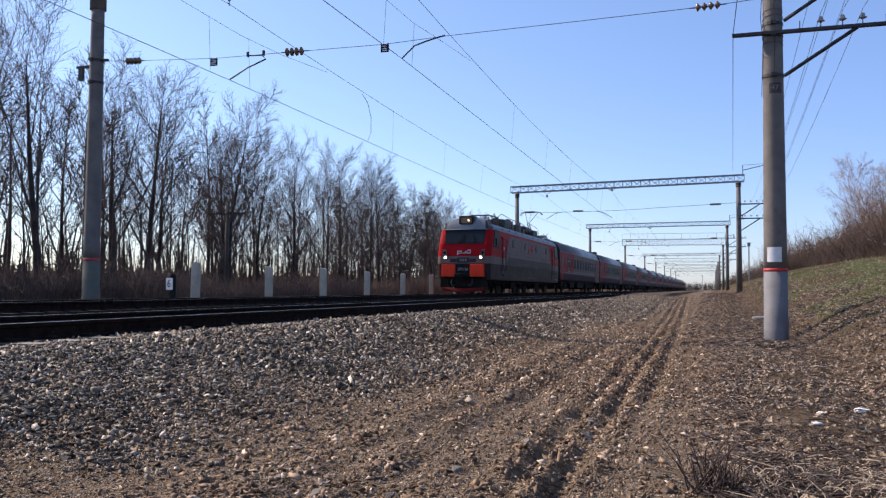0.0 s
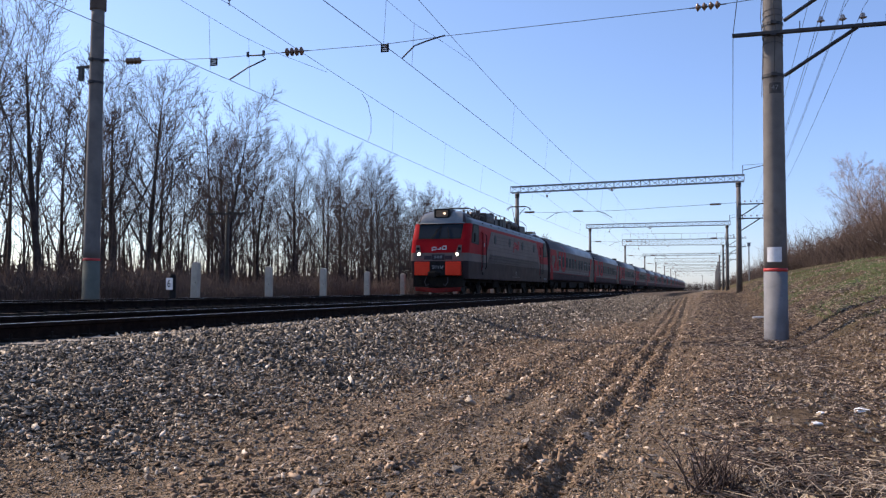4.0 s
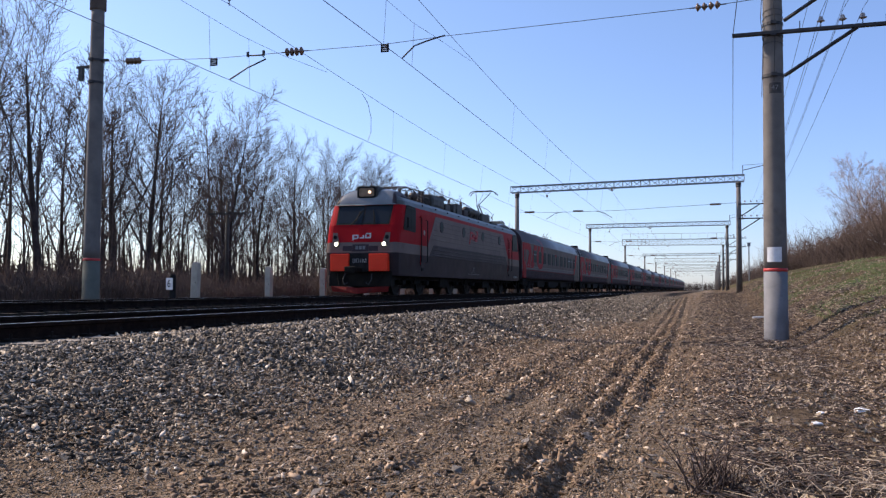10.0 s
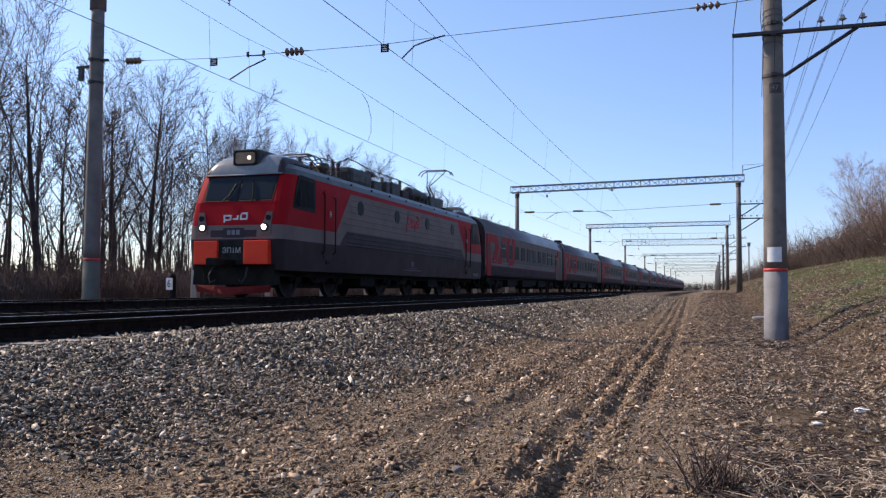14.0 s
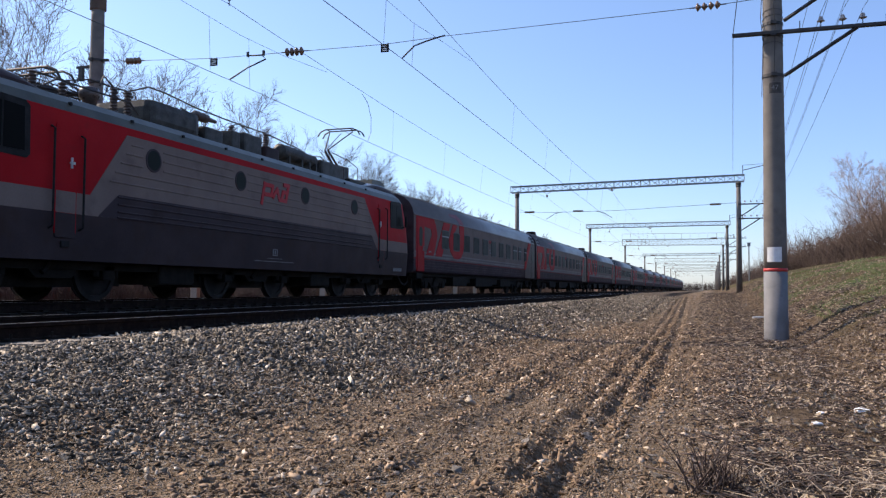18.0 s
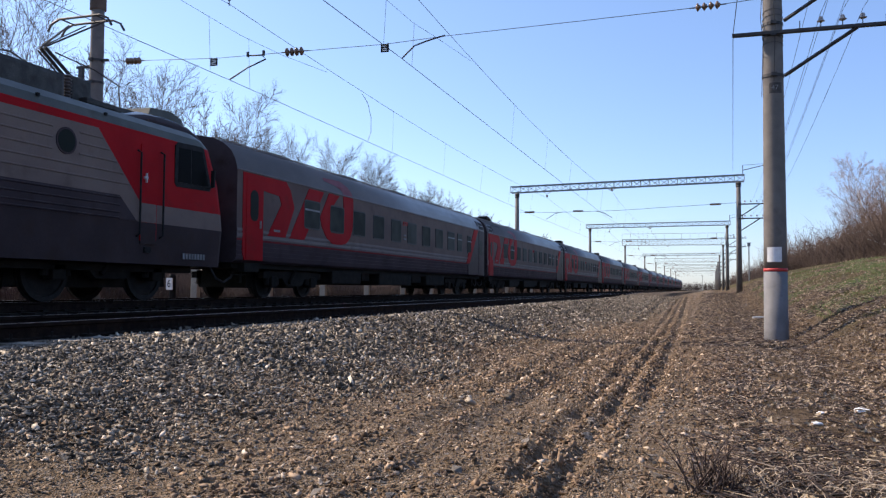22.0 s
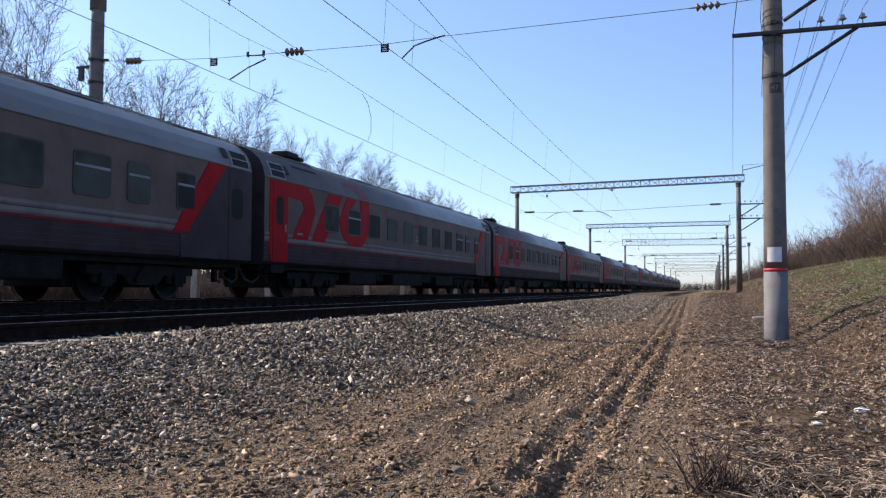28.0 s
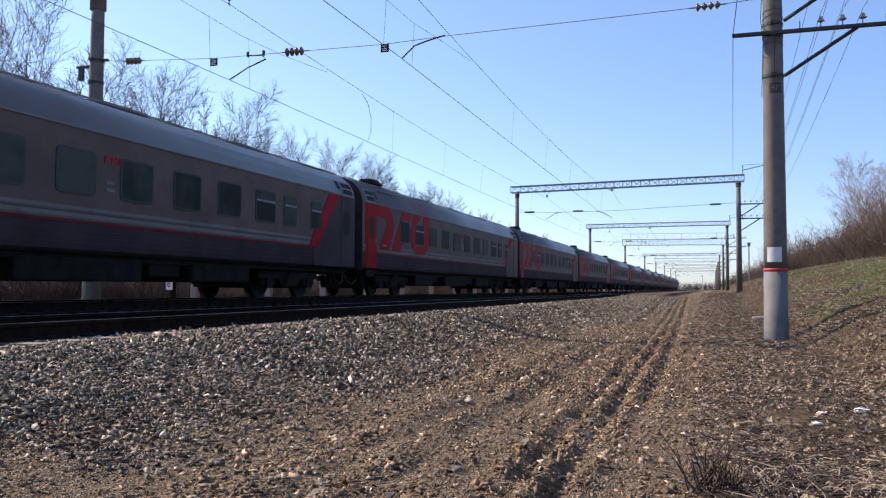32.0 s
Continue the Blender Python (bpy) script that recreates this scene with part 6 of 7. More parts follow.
# the wood's edge, row behind row, then thinner with the distance
for row, (x, gap, y0, y1, bag, s0, s1) in enumerate(((-27.0, 3.0, 21, 84, kinds, 0.88, 1.04), (-27.5, 4.0, 86, 150, backs, 0.9, 1.04), (-32.0, 4.0, 24, 150, backs, 0.85, 1.05), (-39, 6.0, 30, 150, backs, 0.85, 1.1), (-25.6, 7.0, 20, 120, slims, 0.3, 0.55), (-29.5, 2.3, 24, 130, slims, 0.5, 0.85), (-35, 3.0, 30, 150, slims, 0.6, 0.95))):
    y = y0 + row * 0.9
    while y < y1:
        plant(bag[rng.randrange(len(bag))], x + rng.uniform(-1.3, 1.3), y, rng.uniform(s0, s1) * canopy(-27.0 * y / x))
        y += gap * rng.uniform(0.6, 1.4)
y = 152.0
while y < 520:
    plant(slims[rng.randrange(3)], -27 - rng.uniform(0, 14), y, rng.uniform(0.75, 0.95))
    plant((backs if y < 260 else slims)[rng.randrange(3)], -29 - rng.uniform(0, 6), y + 3, rng.uniform(0.75, 0.9))
    y += rng.uniform(8, 14)


def thicket(name, label, x0, x1, y0, y1, n, h0, h1, material, seed, lean=0.25, r=0.007):
    """A tangle of upright stems with side shoots."""
    g, s = random.Random(seed), Sticks()
    for _ in range(n):
        x, y = g.uniform(x0, x1), y0 + (y1 - y0) * g.random() ** 1.7
        k = 1 + max(0, y) / 160
        p = Vector((x, y, ground_z(x, y) - 0.05))
        h = g.uniform(h0, h1) * (0.7 + 0.6 * noise.noise((x * 0.35, y * 0.35, 2)) + 0.15)
        d = Vector((g.gauss(0, lean), g.gauss(0, lean), 1)).normalized()
        mid = p + d * h * 0.55
        top = mid + (d + Vector((g.gauss(0, 0.25), g.gauss(0, 0.25), 0.1))).normalized() * h * 0.45
        s.bar([p, mid, top], [r * 1.6 * k, r * 1.2 * k, r * 0.7 * k], 3)
        for _ in range(2):
            a = p.lerp(top, g.uniform(0.25, 0.85))
            b = a + Vector((g.gauss(0, 0.5), g.gauss(0, 0.5), g.uniform(0.2, 0.9))) * h * 0.3
            s.bar([a, b], [r * k, r * 0.6 * k], 3)
    return tagged(s.mesh(name, material), label, "brush", kind="stuff")


BRUSH = surf("brush_grey_brown", (0.06, 0.043, 0.036), (0.115, 0.084, 0.07), 0.8, 0.9, 0, 0, 20, spec=0.1)
DRY = surf("dry_stems_brown", (0.05, 0.031, 0.024), (0.105, 0.067, 0.05), 0.8, 0.9, 0, 0, 20)
thicket("undergrowth", "brown leafless undergrowth along the edge of the wood", -25.5, -18.2, 15, 130, 13500, 0.95, 2.0, DRY, 3, r=0.010)
thicket("undergrowth", "distant brown undergrowth below the trees", -42, -25, 20, 190, 7500, 1.0, 2.4, DRY, 4, r=0.016)
thicket("bank_bushes", "brown leafless bushes on top of the bank", 8.8, 24, 48, 120, 10500, 1.8, 5.2, BRUSH, 6, 0.5, 0.009)
thicket("bank_bushes", "dense brown bushes far along the bank", 6.5, 24, 95, 330, 6000, 1.6, 4.8, BRUSH, 7, 0.5, 0.010)
for bx, by, s in birch_sites:
    plant(birch, bx, by, s)
for bx, by, s in ((16.0, 74, 0.62), (21, 84, 0.6), (19, 66, 0.5), (24, 95, 0.7), (13.5, 130, 0.5), (15, 170, 0.6)):
    plant(slims[rng.randrange(3)], bx, by, s)
thicket("undergrowth", "dense young growth deep in the wood", -62, -43, 30, 200, 4200, 1.6, 3.2, DRY, 14, r=0.034)
thicket("undergrowth", "low brown thicket across the field behind the wood", -125, -100, 50, 420, 4200, 3.0, 4.6, DRY, 15, 0.3, 0.05)
# the same bank behind the camera: unseen growth added to keep sky light off the train
thicket("bank_bushes", "unseen brown leafless bushes added on the bank beside the path", 7.0, 16, -45, 30, 2200, 1.2, 3.2, BRUSH, 8, 0.35, 0.02)
for k in range(34):
    by = -45 + 3.6 * k
    bx = max(13.5, 0.2 * by + 5) + rng.uniform(0, 5)
    plant((backs if k % 2 else slims)[rng.randrange(3)], bx, by, rng.uniform(0.6, 0.85))
    plant(slims[rng.randrange(3)], bx + 5 + rng.uniform(0, 5), by + 1.5, rng.uniform(0.8, 1.0))


def far_wood(name, label, x0, x1, y0, y1, n, h0, h1, seed):
    g, s = random.Random(seed), Sticks()
    for _ in range(n):
        x, y = g.uniform(x0, x1), g.uniform(y0, y1)
        h, r = g.uniform(h0, h1), g.uniform(0.03, 0.10)
        p = Vector((x, y, ground_z(x, y) - 0.2))
        t = p + Vector((g.gauss(0, 0.4), g.gauss(0, 0.4), h))
        s.bar([p, p.lerp(t, 0.5) + Vector((g.gauss(0, 0.2), g.gauss(0, 0.2), 0)), t], [r, r * 0.75, r * 0.25], 4)
        for _ in range(9):
            a = p.lerp(t, g.uniform(0.2, 0.95))
            b = a + Vector((g.gauss(0, 1), g.gauss(0, 1), g.uniform(0.6, 1.6))) * h * 0.12
            s.bar([a, b], [r * 0.35, 0.012], 3)
    return tagged(s.mesh(name, BARK), label, "wood", kind="stuff")


far_wood("far_wood", "dense slender trunks deep in the leafless wood", -75, -40, 35, 190, 750, 4, 8, 17)
far_wood("far_wood", "young thin trunks along the edge of the wood", -42, -26, 18, 150, 620, 2.5, 6.5, 18)
far_wood("far_wood", "hazy wood closing the far end of the line", -70, 60, 560, 760, 2300, 3, 6.5, 19)

# ---------------------------------------------------------------- stones, litter, grass
def stone_material(name, dark, light, odd):
    m = bpy.data.materials.new(name)
    m.use_nodes = True
    nt = m.node_tree
    bs = nt.nodes["Principled BSDF"]
    geo = nt.nodes.new("ShaderNodeNewGeometry")
    ramp = nt.nodes.new("ShaderNodeValToRGB")
    ramp.color_ramp.elements[0].color = (*dark, 1)
    ramp.color_ramp.elements[1].color = (*odd, 1)
    e = ramp.color_ramp.elements.new(0.86)
    e.color = (*light, 1)
    nt.links.new(geo.outputs["Random Per Island"], ramp.inputs["Fac"])
    tc = nt.nodes.new("ShaderNodeTexNoise")
    tc.inputs["Scale"].default_value, tc.inputs["Detail"].default_value = 60.0, 4.0
    nt.links.new(geo.outputs["Position"], tc.inputs["Vector"])
    r = nt.nodes.new("ShaderNodeMapRange")
    r.inputs["To Min"].default_value, r.inputs["To Max"].default_value = 0.75, 1.25
    nt.links.new(tc.outputs["Fac"], r.inputs["Value"])
    x = nt.nodes.new("ShaderNodeMix")
    x.data_type, x.blend_type = "RGBA", "MULTIPLY"
    x.inputs[0].default_value = 1.0
    nt.links.new(ramp.outputs["Color"], x.inputs[6])
    nt.links.new(r.outputs["Result"], x.inputs[7])
    nt.links.new(x.outputs[2], bs.inputs["Base Color"])
    bs.inputs["Roughness"].default_value = 0.55
    bs.inputs["Specular IOR Level"].default_value = 0.12
    b = nt.nodes.new("ShaderNodeBump")
    b.inputs["Strength"].default_value, b.inputs["Distance"].default_value = 0.4, 0.002
    nt.links.new(tc.outputs["Fac"], b.inputs["Height"])
    nt.links.new(b.outputs["Normal"], bs.inputs["Normal"])
    return m


BALLAST = stone_material("ballast_stone", (0.031, 0.0255, 0.02), (0.265, 0.217, 0.168), (0.76, 0.66, 0.54))
GRAVEL = stone_material("brown_gravel", (0.06, 0.039, 0.025), (0.345, 0.236, 0.156), (0.76, 0.60, 0.45))


def stone_shapes(count, seed, corners=10):
    """Broken angular stones: the hull of a few points on a lumpy ball, with flat facets."""
    g = np.random.default_rng(seed)
    out = []
    for _ in range(count):
        q = g.normal(size=(corners, 3))
        q /= np.linalg.norm(q, axis=1, keepdims=True)
        q *= g.uniform(0.75, 1.15, (corners, 1))
        bm = bmesh.new()
        for v in q:
            bm.verts.new(v)
        bmesh.ops.convex_hull(bm, input=bm.verts)
        loose = [v for v in bm.verts if not v.link_faces]
        bmesh.ops.delete(bm, geom=loose, context="VERTS")
        bmesh.ops.recalc_face_normals(bm, faces=bm.faces)
        bmesh.ops.triangulate(bm, faces=bm.faces)
        bm.verts.index_update()
        out.append((np.array([x.co for x in bm.verts]), np.array([[w.index for w in p.verts] for p in bm.faces])))
        bm.free()
    return out


SHAPES = stone_shapes(16, 3, 8)
SHARDS = stone_shapes(20, 8, 5)


def stone_field(name, places, material, seed, label, shapes=SHAPES, flat=0.48):
    """Many stones in one mesh: rows of (x, y, z, size)."""
    g = np.random.default_rng(seed)
    vs, fs, base = [], [], 0
    places = np.asarray(places)
    pick = g.integers(0, len(shapes), len(places))
    for k, (v, f) in enumerate(shapes):
        p = places[pick == k]
        n = len(p)
        if not n:
            continue
        s = p[:, 3:4] * g.uniform(0.55, 1.55, (n, 3)) * np.array([1.35, 1.1, flat])
        q = g.normal(size=(n, 4)) * np.array([1.0, 0.3, 0.3, 1.0])
        q /= np.linalg.norm(q, axis=1, keepdims=True)
        w, x, y, z = q.T
        rot = np.stack([np.stack([1 - 2 * (y * y + z * z), 2 * (x * y - z * w), 2 * (x * z + y * w)], 1), np.stack([2 * (x * y + z * w), 1 - 2 * (x * x + z * z), 2 * (y * z - x * w)], 1), np.stack([2 * (x * z - y * w), 2 * (y * z + x * w), 1 - 2 * (x * x + y * y)], 1)], 1)
        pv = np.einsum("nij,nvj->nvi", rot, v[None] * s[:, None]) + p[:, None, :3]
        vs.append(pv.reshape(-1, 3))
        fs.append((f[None] + (base + np.arange(n) * len(v))[:, None, None]).reshape(-1, 3))
        base += n * len(v)
    vs, fs = np.concatenate(vs), np.concatenate(fs)
    me = bpy.data.meshes.new(name)
    me.vertices.add(len(vs))
    me.vertices.foreach_set("co", vs.astype(np.float32).ravel())
    me.loops.add(len(fs) * 3)
    me.loops.foreach_set("vertex_index", fs.astype(np.int32).ravel())
    me.polygons.add(len(fs))
    me.polygons.foreach_set("loop_start", np.arange(0, len(fs) * 3, 3, dtype=np.int32))
    me.update(calc_edges=True)
    me.materials.append(material)
    return tagged(new(name, me), label, "gravel", kind="stuff")


def scatter(n, x0, x1, y0, y1, s0, s1, seed, power=1.6, sink=0.15, keep=None):
    g = random.Random(seed)
    out = []
    while len(out) < n:
        x, y = g.uniform(x0, x1), y0 + (y1 - y0) * g.random() ** power
        if x < -1.12 * y - 0.3 or x > 0.2 * y + 0.3:
            n -= 0 if g.random() < 0.7 else 1
            continue
        if keep and g.random() > keep(x, y):
            n -= 0 if g.random() < 0.7 else 1
            continue
        s = s0 + (s1 - s0) * g.random() ** 2.2
        out.append((x, y, ground_z(x, y) + uneven(x, y) + s * (0.5 - sink - 0.4 * g.random()), s))
    return out


def streak(x, y):
    return min(1.0, max(0.12, 0.55 + 1.6 * noise.noise((x * 1.3, y * 0.22, 31))))


def edge(x, y):
    """Ballast thins out towards the path, and leaves the sleeper ends bare."""
    if x < -6.25 and abs((y + 6.0 + 0.2725) % 0.545 - 0.2725) < 0.08:
        return 0.0
    return min(1.0, max(0.04, (-4.0 + 2.0 * smoothstep(y, 13, 38) + 0.8 * noise.noise((x, y * 0.5, 7)) - x + 0.7) / 1.7))


stone_field("ballast_stones", scatter(36000, -6.70, -2.9, 4.2, 12, 0.015, 0.032, 1, 1.2, keep=edge), BALLAST, 1, "grey angular crushed stone heaped beside the track")
stone_field("ballast_stones", scatter(50000, -6.62, -1.8, 8, 60, 0.024, 0.052, 2, 1.5, sink=0.02, keep=edge), BALLAST, 2, "grey crushed stone beside the track farther on", SHARDS, 0.7)
stone_field("ballast_chips", scatter(16000, -6.3, -3.4, 4.0, 14, 0.008, 0.022, 6, 1.2), BALLAST, 6, "small grey chips between the ballast stones", SHARDS)
stone_field("path_gravel", scatter(44000, -5.2, 0.5, 3.0, 15, 0.007, 0.020, 3, 1.3), GRAVEL, 3, "small brown gravel on the service path", SHARDS)
stone_field("path_gravel", scatter(9000, -5.0, 0.5, 3.2, 16, 0.014, 0.030, 4, 1.4, keep=streak), GRAVEL, 4, "coarser brown gravel lying on the service path")
stone_field("path_gravel", scatter(26000, -4.6, 0.4, 9, 27, 0.013, 0.032, 9, 1.2, sink=0.02), GRAVEL, 9, "brown gravel along the middle of the path", SHARDS, 0.7)
stone_field("path_gravel", scatter(19000, -4.6, 0.8, 12, 62, 0.014, 0.036, 7, 1.5), GRAVEL, 7, "brown gravel on the path farther on", SHARDS)
ruts = []
g = random.Random(77)
for rx, w, d in RUTS[:5]:
    for _ in range(1300):
        y = 3.6 + 34 * g.random() ** 1.8
        x = rx - 0.017 * (y - 5) + 0.02 * math.sin(y * 0.9 + rx * 7) + g.choice((-1.9, 1.9)) * w + g.gauss(0, 0.06)
        s_ = 0.010 + 0.026 * g.random() ** 2
        ruts.append((x, y, ground_z(x, y) + uneven(x, y) + s_ * 0.3, s_))
stone_field("rut_clods", ruts, GRAVEL, 5, "clods and pebbles thrown up along the wheel ruts", SHARDS)

# single stones that lie on the path near the stand
STONE_ONE = surf("loose_stone", (0.10, 0.085, 0.07), (0.24, 0.20, 0.165), 9, 0.8, 0, 0.006, 45, fine=0.35, vary=0.55)
bases = []
g = random.Random(41)
for k in range(300):
    x, y = g.uniform(-3.9, 0.4), 3.3 + 4.2 * g.random() ** 1.3
    if x < -1.1 * y:
        x = -1.1 * y + g.random() * 3
    s = 0.016 + 0.030 * g.random() ** 2.5
    m = pose(x, y, ground_z(x, y) + uneven(x, y) + s * 0.25, g.uniform(-25, 25), g.uniform(-25, 25), g.uniform(0, 360)) @ Matrix.Diagonal((s * g.uniform(0.9, 1.5), s * g.uniform(0.9, 1.3), s * g.uniform(0.5, 0.85), 1))
    if k < 10:
        v, f = SHAPES[k]
        o = mesh_of("stone", [tuple(q) for q in v.tolist()], [tuple(q) for q in f.tolist()], STONE_ONE, ground)
        o.matrix_basis = m
        bases.append(o)
    else:
        share("stone", bases[k % 10], ground, m)


def lying(name, label, n, x0, x1, y0, y1, l0, l1, r, material, seed, lift=0.04, category="litter"):
    g, s = random.Random(seed), Sticks()
    for _ in range(n):
        y = y0 + (y1 - y0) * g.random() ** 1.6
        x = g.uniform(x0, x1)
        if x > 0.2 * y + 0.4 or noise.noise((x * 1.5, y * 0.8, 12)) < g.uniform(-0.45, 0.2):
            continue
        z = ground_z(x, y) + uneven(x, y)
        a, l = g.uniform(0, 2 * math.pi), g.uniform(l0, l1)
        d = Vector((math.cos(a), math.sin(a), g.uniform(-0.1, 0.35)))
        p = Vector((x, y, z + g.random() * lift))
        q = p + d * l * 0.5
        w = q + (d + Vector((g.gauss(0, 0.35), g.gauss(0, 0.35), g.gauss(-0.15, 0.2)))) * l * 0.5
        w.z = max(w.z, ground_z(w.x, w.y) + 0.01)
        k = r * g.uniform(0.35, 1.5)
        s.bar([p, q, w], [k, k * 0.9, k * 0.5], 3)
    return tagged(s.mesh(name, material), label, category, kind="stuff")


STRAW = surf("dead_straw", (0.22, 0.165, 0.115), (0.50, 0.40, 0.30), 6, 0.8, 0, 0, 30)
STEM = surf("dead_stem_dark", (0.05, 0.034, 0.028), (0.11, 0.075, 0.06), 5, 0.85, 0, 0, 30)
LEAF = surf("dead_leaf", (0.10, 0.062, 0.04), (0.54, 0.41, 0.30), 30, 0.75, 0, 0, 40)
LEAF_PALE = surf("pale_dead_leaf", (0.20, 0.14, 0.085), (0.62, 0.50, 0.34), 22, 0.75, 0, 0, 40)
BLADE = surf("young_grass", (0.06, 0.10, 0.02), (0.12, 0.13, 0.045), 3, 0.7, 0, 0, 30)
lying("straw_litter", "pale dead straw lying on the ground", 5200, -0.05, 4.4, 4.2, 26, 0.03, 0.12, 0.005, STRAW, 51, 0.05)
lying("stem_litter", "dark dead stems tangled on the ground", 9000, -0.15, 4.6, 4.2, 28, 0.05, 0.24, 0.0055, STEM, 52, 0.06)
lying("path_straw", "scraps of straw on the gravel path", 500, -3.0, 0.3, 3.6, 10, 0.03, 0.12, 0.002, STRAW, 53, 0.02)
lying("broken_stalks", "broken pale reed stalks on the verge", 600, 0.0, 4.0, 4.3, 18, 0.06, 0.24, 0.0042, STRAW, 58, 0.05)
lying("broken_stalks", "pale bent stalks lying thickly on the verge", 520, 0.15, 1.7, 4.2, 6.2, 0.06, 0.26, 0.0032, STRAW, 59, 0.07)
lying("stem_litter", "dark stems lying under the pale stalks", 1800, 0.1, 1.9, 4.2, 6.6, 0.06, 0.22, 0.0036, STEM, 60, 0.06)
lying("verge_litter", "dead stems on the verge farther along the path", 9000, -0.6, 3.6, 18, 75, 0.06, 0.2, 0.010, STEM, 56, 0.05)
lying("verge_straw", "pale straw on the verge farther along", 4200, -0.6, 4.2, 18, 75, 0.05, 0.15, 0.010, STRAW, 57, 0.05)
lying("bank_litter", "dead stems lying on the bank", 3600, 2.2, 9, 12, 55, 0.06, 0.22, 0.007, STEM, 54, 0.08)
lying("bank_straw", "pale straw lying on the bank", 1500, 2.2, 9, 12, 50, 0.05, 0.18, 0.006, STRAW, 55, 0.08)


def leaves(name, label, n, x0, x1, y0, y1, size, material, seed):
    g = random.Random(seed)
    vs, fs = [], []
    for _ in range(n):
        y = y0 + (y1 - y0) * g.random() ** 1.6
        x = g.uniform(x0, x1)
        if noise.noise((x * 1.5, y * 0.8, 12)) < g.uniform(-0.5, 0.25):
            continue
        z = ground_z(x, y) + uneven(x, y) + g.random() * 0.03
        m = pose(x, y, z, g.uniform(-50, 50), g.uniform(-50, 50), g.uniform(0, 360))
        s = size * g.uniform(0.6, 1.4)
        b = len(vs)
        for q in ((-0.6, 0, 0.15), (0, -0.4, 0), (0.6, 0, 0.2), (0, 0.4, 0), (0, 0, -0.12)):
            w = m @ (Vector(q) * s)
            vs.append((w.x, w.y, max(w.z, z - 0.01)))
        fs += [(b, b + 1, b + 4), (b + 1, b + 2, b + 4), (b + 2, b + 3, b + 4), (b + 3, b, b + 4)]
    return tagged(mesh_of(name, vs, fs, material), label, "leaves", kind="stuff")


leaves("dead_leaves", "brown curled leaves among the stems", 26000, -0.15, 4.5, 4.2, 28, 0.040, LEAF, 61)
leaves("dead_leaves", "large pale curled leaves on the verge", 800, 0.1, 2.6, 4.2, 11, 0.065, LEAF_PALE, 63)
leaves("dead_leaves", "heap of pale straw-coloured leaves on the verge", 700, 0.72, 1.5, 4.8, 7.4, 0.055, LEAF_PALE, 65)
leaves("dead_leaves", "brown leaves on the bank", 4500, 2.4, 9, 14, 50, 0.08, LEAF, 62)
leaves("dead_leaves", "curled leaves and husks round the pole", 12000, 0.2, 5.0, 10, 30, 0.055, LEAF, 64)


def blades(name, label, n, x0, x1, y0, y1, h, material, seed, patch):
    g, s = random.Random(seed), Sticks()
    for _ in range(n):
        y = y0 + (y1 - y0) * g.random() ** 1.5
        x = g.uniform(x0, x1)
        if noise.noise((x * 0.55, y * 0.3, 21)) < patch:
            continue
        p = Vector((x, y, ground_z(x, y) + uneven(x, y) - 0.01))
        hh = h * g.uniform(0.5, 1.3)
        q = p + Vector((g.gauss(0, 0.3), g.gauss(0, 0.3), 1)) * hh * 0.6
        w = q + Vector((g.gauss(0, 0.6), g.gauss(0, 0.6), 0.7)) * hh * 0.4
        k = 0.7 + y / 30
        s.bar([p, q, w], [0.006 * k, 0.005 * k, 0.002 * k], 3)
    return tagged(s.mesh(name, material), label, "grass", kind="stuff")


blades("bank_grass", "young green grass in patches on the bank", 24000, 2.4, 9.5, 18, 55, 0.09, BLADE, 71, 0.02)
blades("dry_grass", "dry straw-coloured grass standing on the bank", 900, 2.2, 9.5, 14, 60, 0.12, STRAW, 72, -0.25)

# the leafless twig bush by the stand
bush = thing("twig_bush", pose(0.02, 5.0, ground_z(0.02, 5.0)), "small leafless bush of dark upright twigs", "bush")
g = random.Random(81)
for k in range(52):
    s = Sticks()
    a, l = g.uniform(0, 2 * math.pi), g.uniform(0.16, 0.42)
    d = Vector((0.75 * math.cos(a), 0.55 * math.sin(a), 1)).normalized()
    p = Vector((g.gauss(0, 0.10), g.gauss(0, 0.07), -0.02))
    q = p + d * l * 0.5
    w = q + (d + Vector((g.gauss(0, 0.25), g.gauss(0, 0.25), 0.1))) * l * 0.5
    s.bar([p, q, w], [0.005, 0.004, 0.002], 4)
    for _ in range(2):
        o = p.lerp(w, g.uniform(0.35, 0.8))
        s.bar([o, o + Vector((g.gauss(0, 0.5), g.gauss(0, 0.5), 0.7)) * l * 0.25], [0.003, 0.0015], 3)
    s.mesh("twig", STEM, bush)
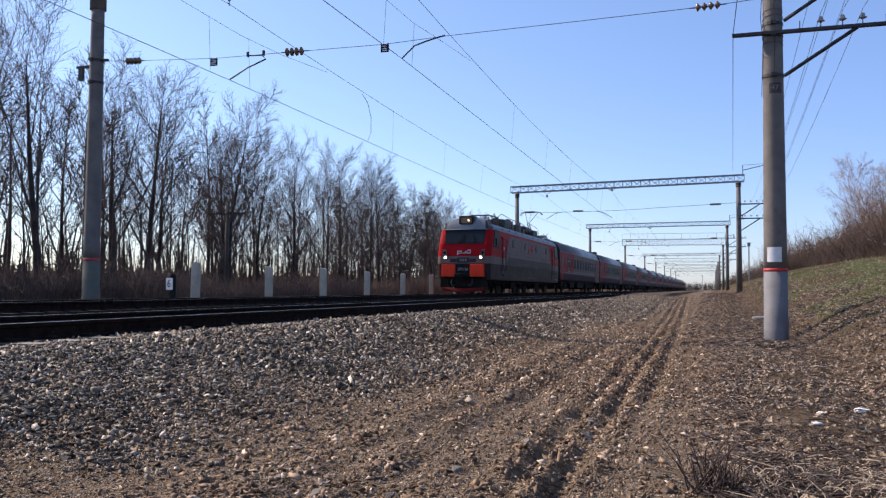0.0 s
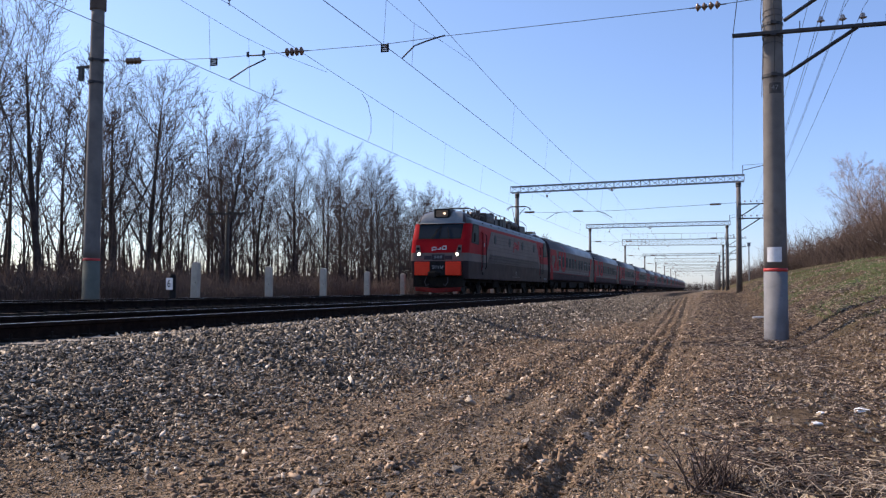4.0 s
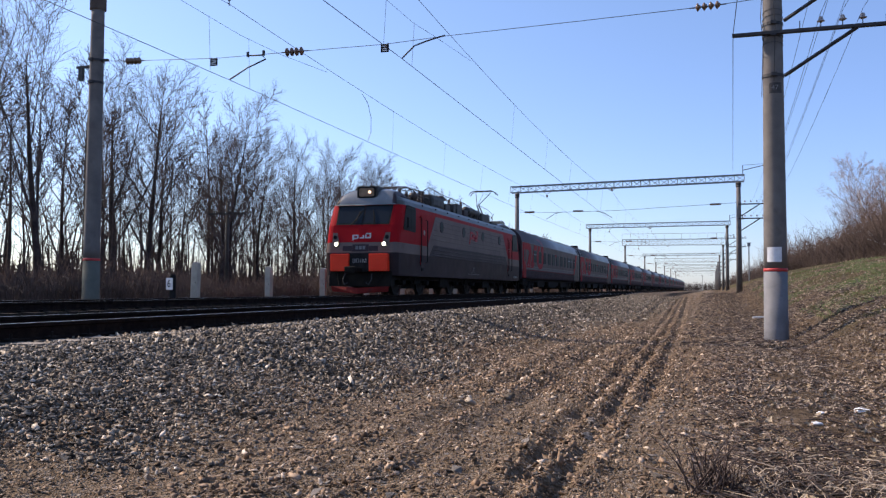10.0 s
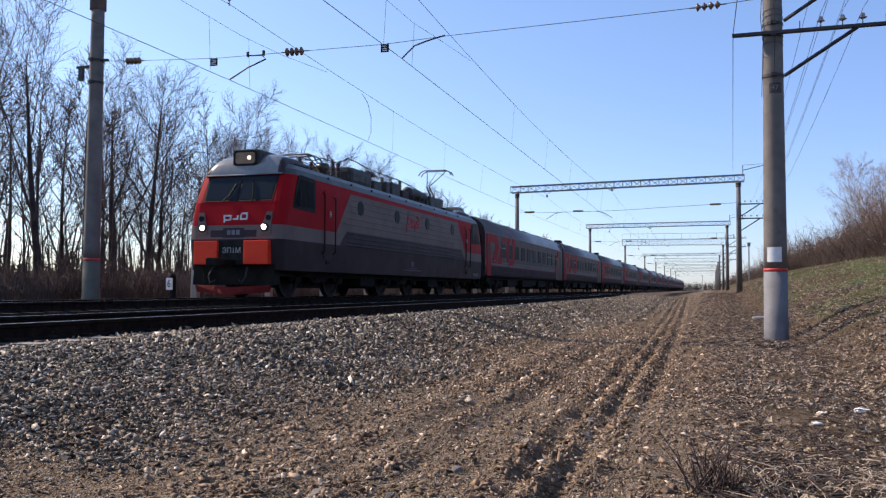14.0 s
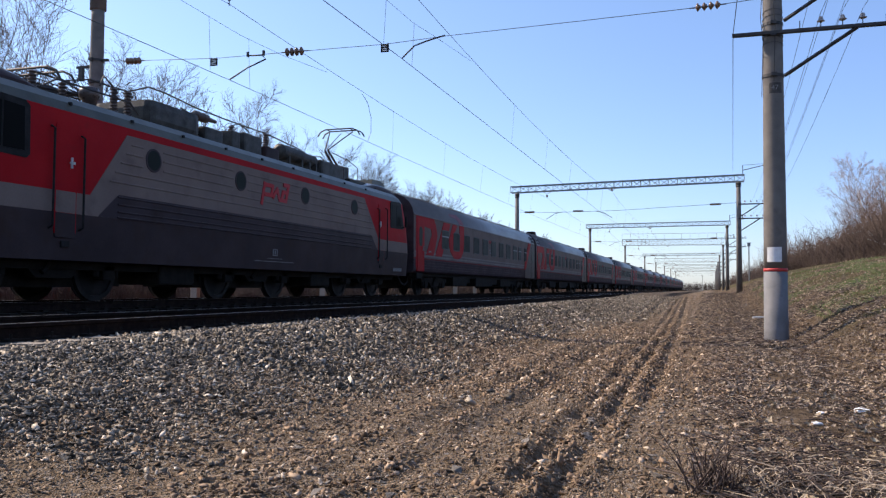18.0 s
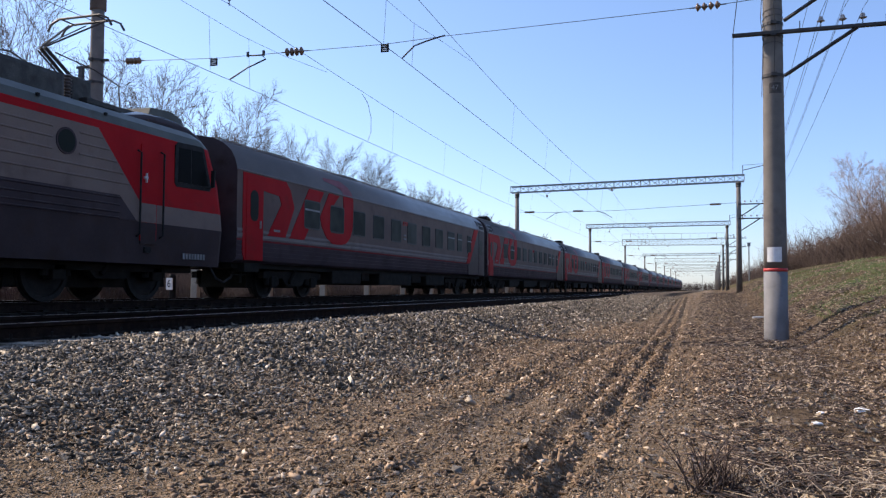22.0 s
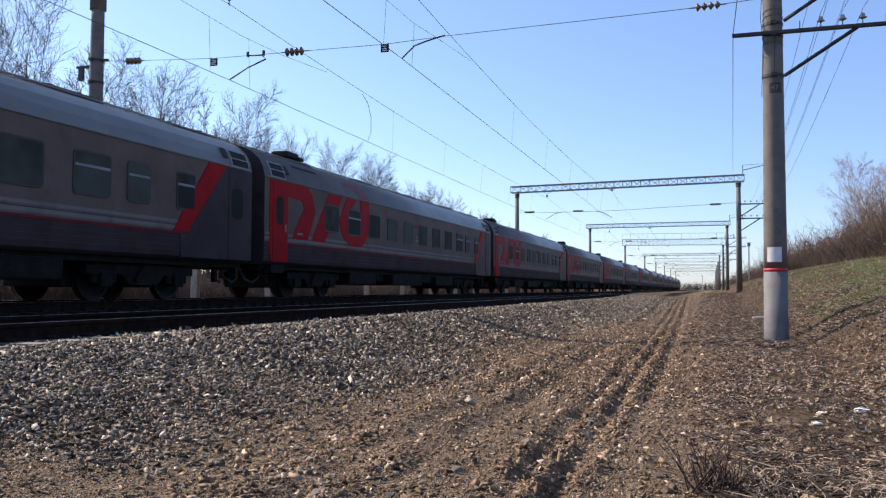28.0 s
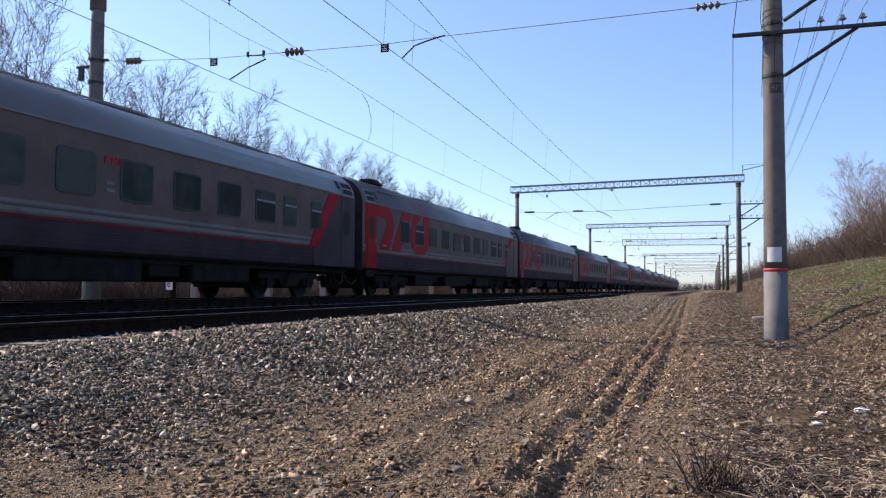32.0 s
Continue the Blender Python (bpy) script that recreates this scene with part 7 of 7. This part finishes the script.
for nm, lab, mat_, x, y, n, l0, l1 in (("straw_clump", "pale broken stalks arching beside the bush", STRAW, 0.30, 5.15, 26, 0.14, 0.34), ("twig_bush", "dark brittle twigs tangled with straw", STEM, 0.46, 5.3, 40, 0.12, 0.34), ("twig_bush", "dark tangle of dead stems on the verge", STEM, 0.72, 5.25, 40, 0.12, 0.30), ("straw_clump", "pale dry grass bent over the dark stems", STRAW, 0.80, 5.35, 24, 0.10, 0.30), ("straw_clump", "pale dry grass in a loose tuft", STRAW, 1.05, 6.0, 22, 0.10, 0.26), ("twig_bush", "low dark tangle beside the path", STEM, 0.25, 7.9, 30, 0.08, 0.2), ("straw_clump", "bent pale straw stalks in a clump", STRAW, 0.62, 5.05, 26, 0.14, 0.36), ("straw_clump", "bent pale straw stalks beside the twigs", STRAW, 0.9, 5.6, 20, 0.12, 0.3), ("twig_bush", "low tangle of dark twigs", STEM, 0.75, 6.9, 22, 0.12, 0.3)):
    c = thing(nm, pose(x, y, ground_z(x, y)), lab, "dead plant")
    for k in range(n):
        s = Sticks()
        a, l = g.uniform(0, 2 * math.pi), g.uniform(l0, l1)
        d = Vector((0.9 * math.cos(a), 0.9 * math.sin(a), 0.8)).normalized()
        p = Vector((g.gauss(0, 0.1), g.gauss(0, 0.1), -0.01))
        q = p + d * l * 0.55
        w = q + (d + Vector((g.gauss(0, 0.4), g.gauss(0, 0.4), -0.9))) * l * 0.45
        w.z = max(w.z, 0.0)
        s.bar([p, p.lerp(q, 0.5) + Vector((0, 0, 0.01)), q, q.lerp(w, 0.5) + Vector((0, 0, 0.02)), w], [0.0042, 0.004, 0.0036, 0.003, 0.0016], 4)
        s.mesh("stalk", mat_, c)
# scraps of paper and a stake
PAPER = surf("white_paper", (0.72, 0.72, 0.74), (0.84, 0.84, 0.85), 9, 0.7, 0, 0.003, 30, fine=0.08)
for x, y, s in ((1.32, 8.55, 0.075), (0.95, 8.35, 0.04), (0.85, 7.75, 0.045), (0.5, 12.6, 0.05)):
    bm = bmesh.new()
    bmesh.ops.create_icosphere(bm, subdivisions=2, radius=1.0)
    for v in bm.verts:
        v.co *= 1 + 0.45 * noise.noise(v.co * 2.3 + Vector((x * 9, y, 0)))
        v.co = Vector((v.co.x * s, v.co.y * s * 0.8, v.co.z * s * 0.38))
    o = tagged(finish("paper_scrap", bm, PAPER), "crumpled white paper scrap on dead stems", "litter", "scraps")
    o.location = (x, y, ground_z(x, y) + uneven(x, y) + s * 0.32)
bm = bmesh.new()
tube(bm, [(1.33, 30.0, ground_z(1.33, 30) + 0.10), (1.88, 30.1, ground_z(1.88, 30) + 0.03)], 0.035, 6)
tagged(finish("white_stake", bm, WHITE_PAINT), "short white stake lying on the verge", "stake")
s = Sticks()
s.bar([Vector((-0.42, 5.5, ground_z(-0.42, 5.5) + 0.02)), Vector((-0.2, 5.2, ground_z(-0.2, 5.2) + 0.05)), Vector((-0.02, 4.85, ground_z(0, 4.85) + 0.03))], [0.006, 0.006, 0.003], 5)
tagged(s.mesh("stick", STEM), "thin dark stick lying on the path", "stick")
fb = thing("fallen_branch", pose(9.4, 52, ground_z(9.4, 52) + 0.5), "pale fallen branch on the bank", "branch")
g = random.Random(91)
s = Sticks()
s.bar([Vector((-0.9, 0, 0.5)), Vector((0, 0.2, 0.2)), Vector((1.3, 0, -0.1))], [0.03, 0.045, 0.05], 6)
s.mesh("limb", BIRCH_BARK, fb)
for k in range(6):
    s = Sticks()
    x = g.uniform(-0.8, 0.5)
    s.bar([Vector((x, 0.05, 0.35 - x * 0.3)), Vector((x - g.uniform(0.2, 0.7), g.gauss(0, 0.3), 0.5 + g.uniform(-0.2, 0.5)))], [0.022, 0.008], 4)
    s.mesh("twig", BIRCH_BARK, fb)


def motions():
    """The train draws past, gathering speed, and its wheels roll with it."""
    times = [0.5 * i for i in range(65)]
    for k, c in enumerate([loco] + cars):
        s = 0 if k == 0 else LOCO_LENGTH + (k - 1) * CAR_LENGTH
        walk(c, [(t, pose(TRAIN_X, front_y(t) + s, 0)) for t in times])
    start = front_y(0)
    for owner in [loco] + cars:
        for axle in [o for o in owner.children if o.name.startswith("wheelset")]:
            p = axle.location.copy()
            rows, last = [(0.0, pose(*p))], 0.0
            for i in range(1, 961):
                t = i / 30
                a = math.degrees((start - front_y(t)) / p.z)
                if a - last >= 70 or i == 960:
                    rows.append((t, pose(*p, a)))
                    last = a
            walk(axle, rows)


motions()
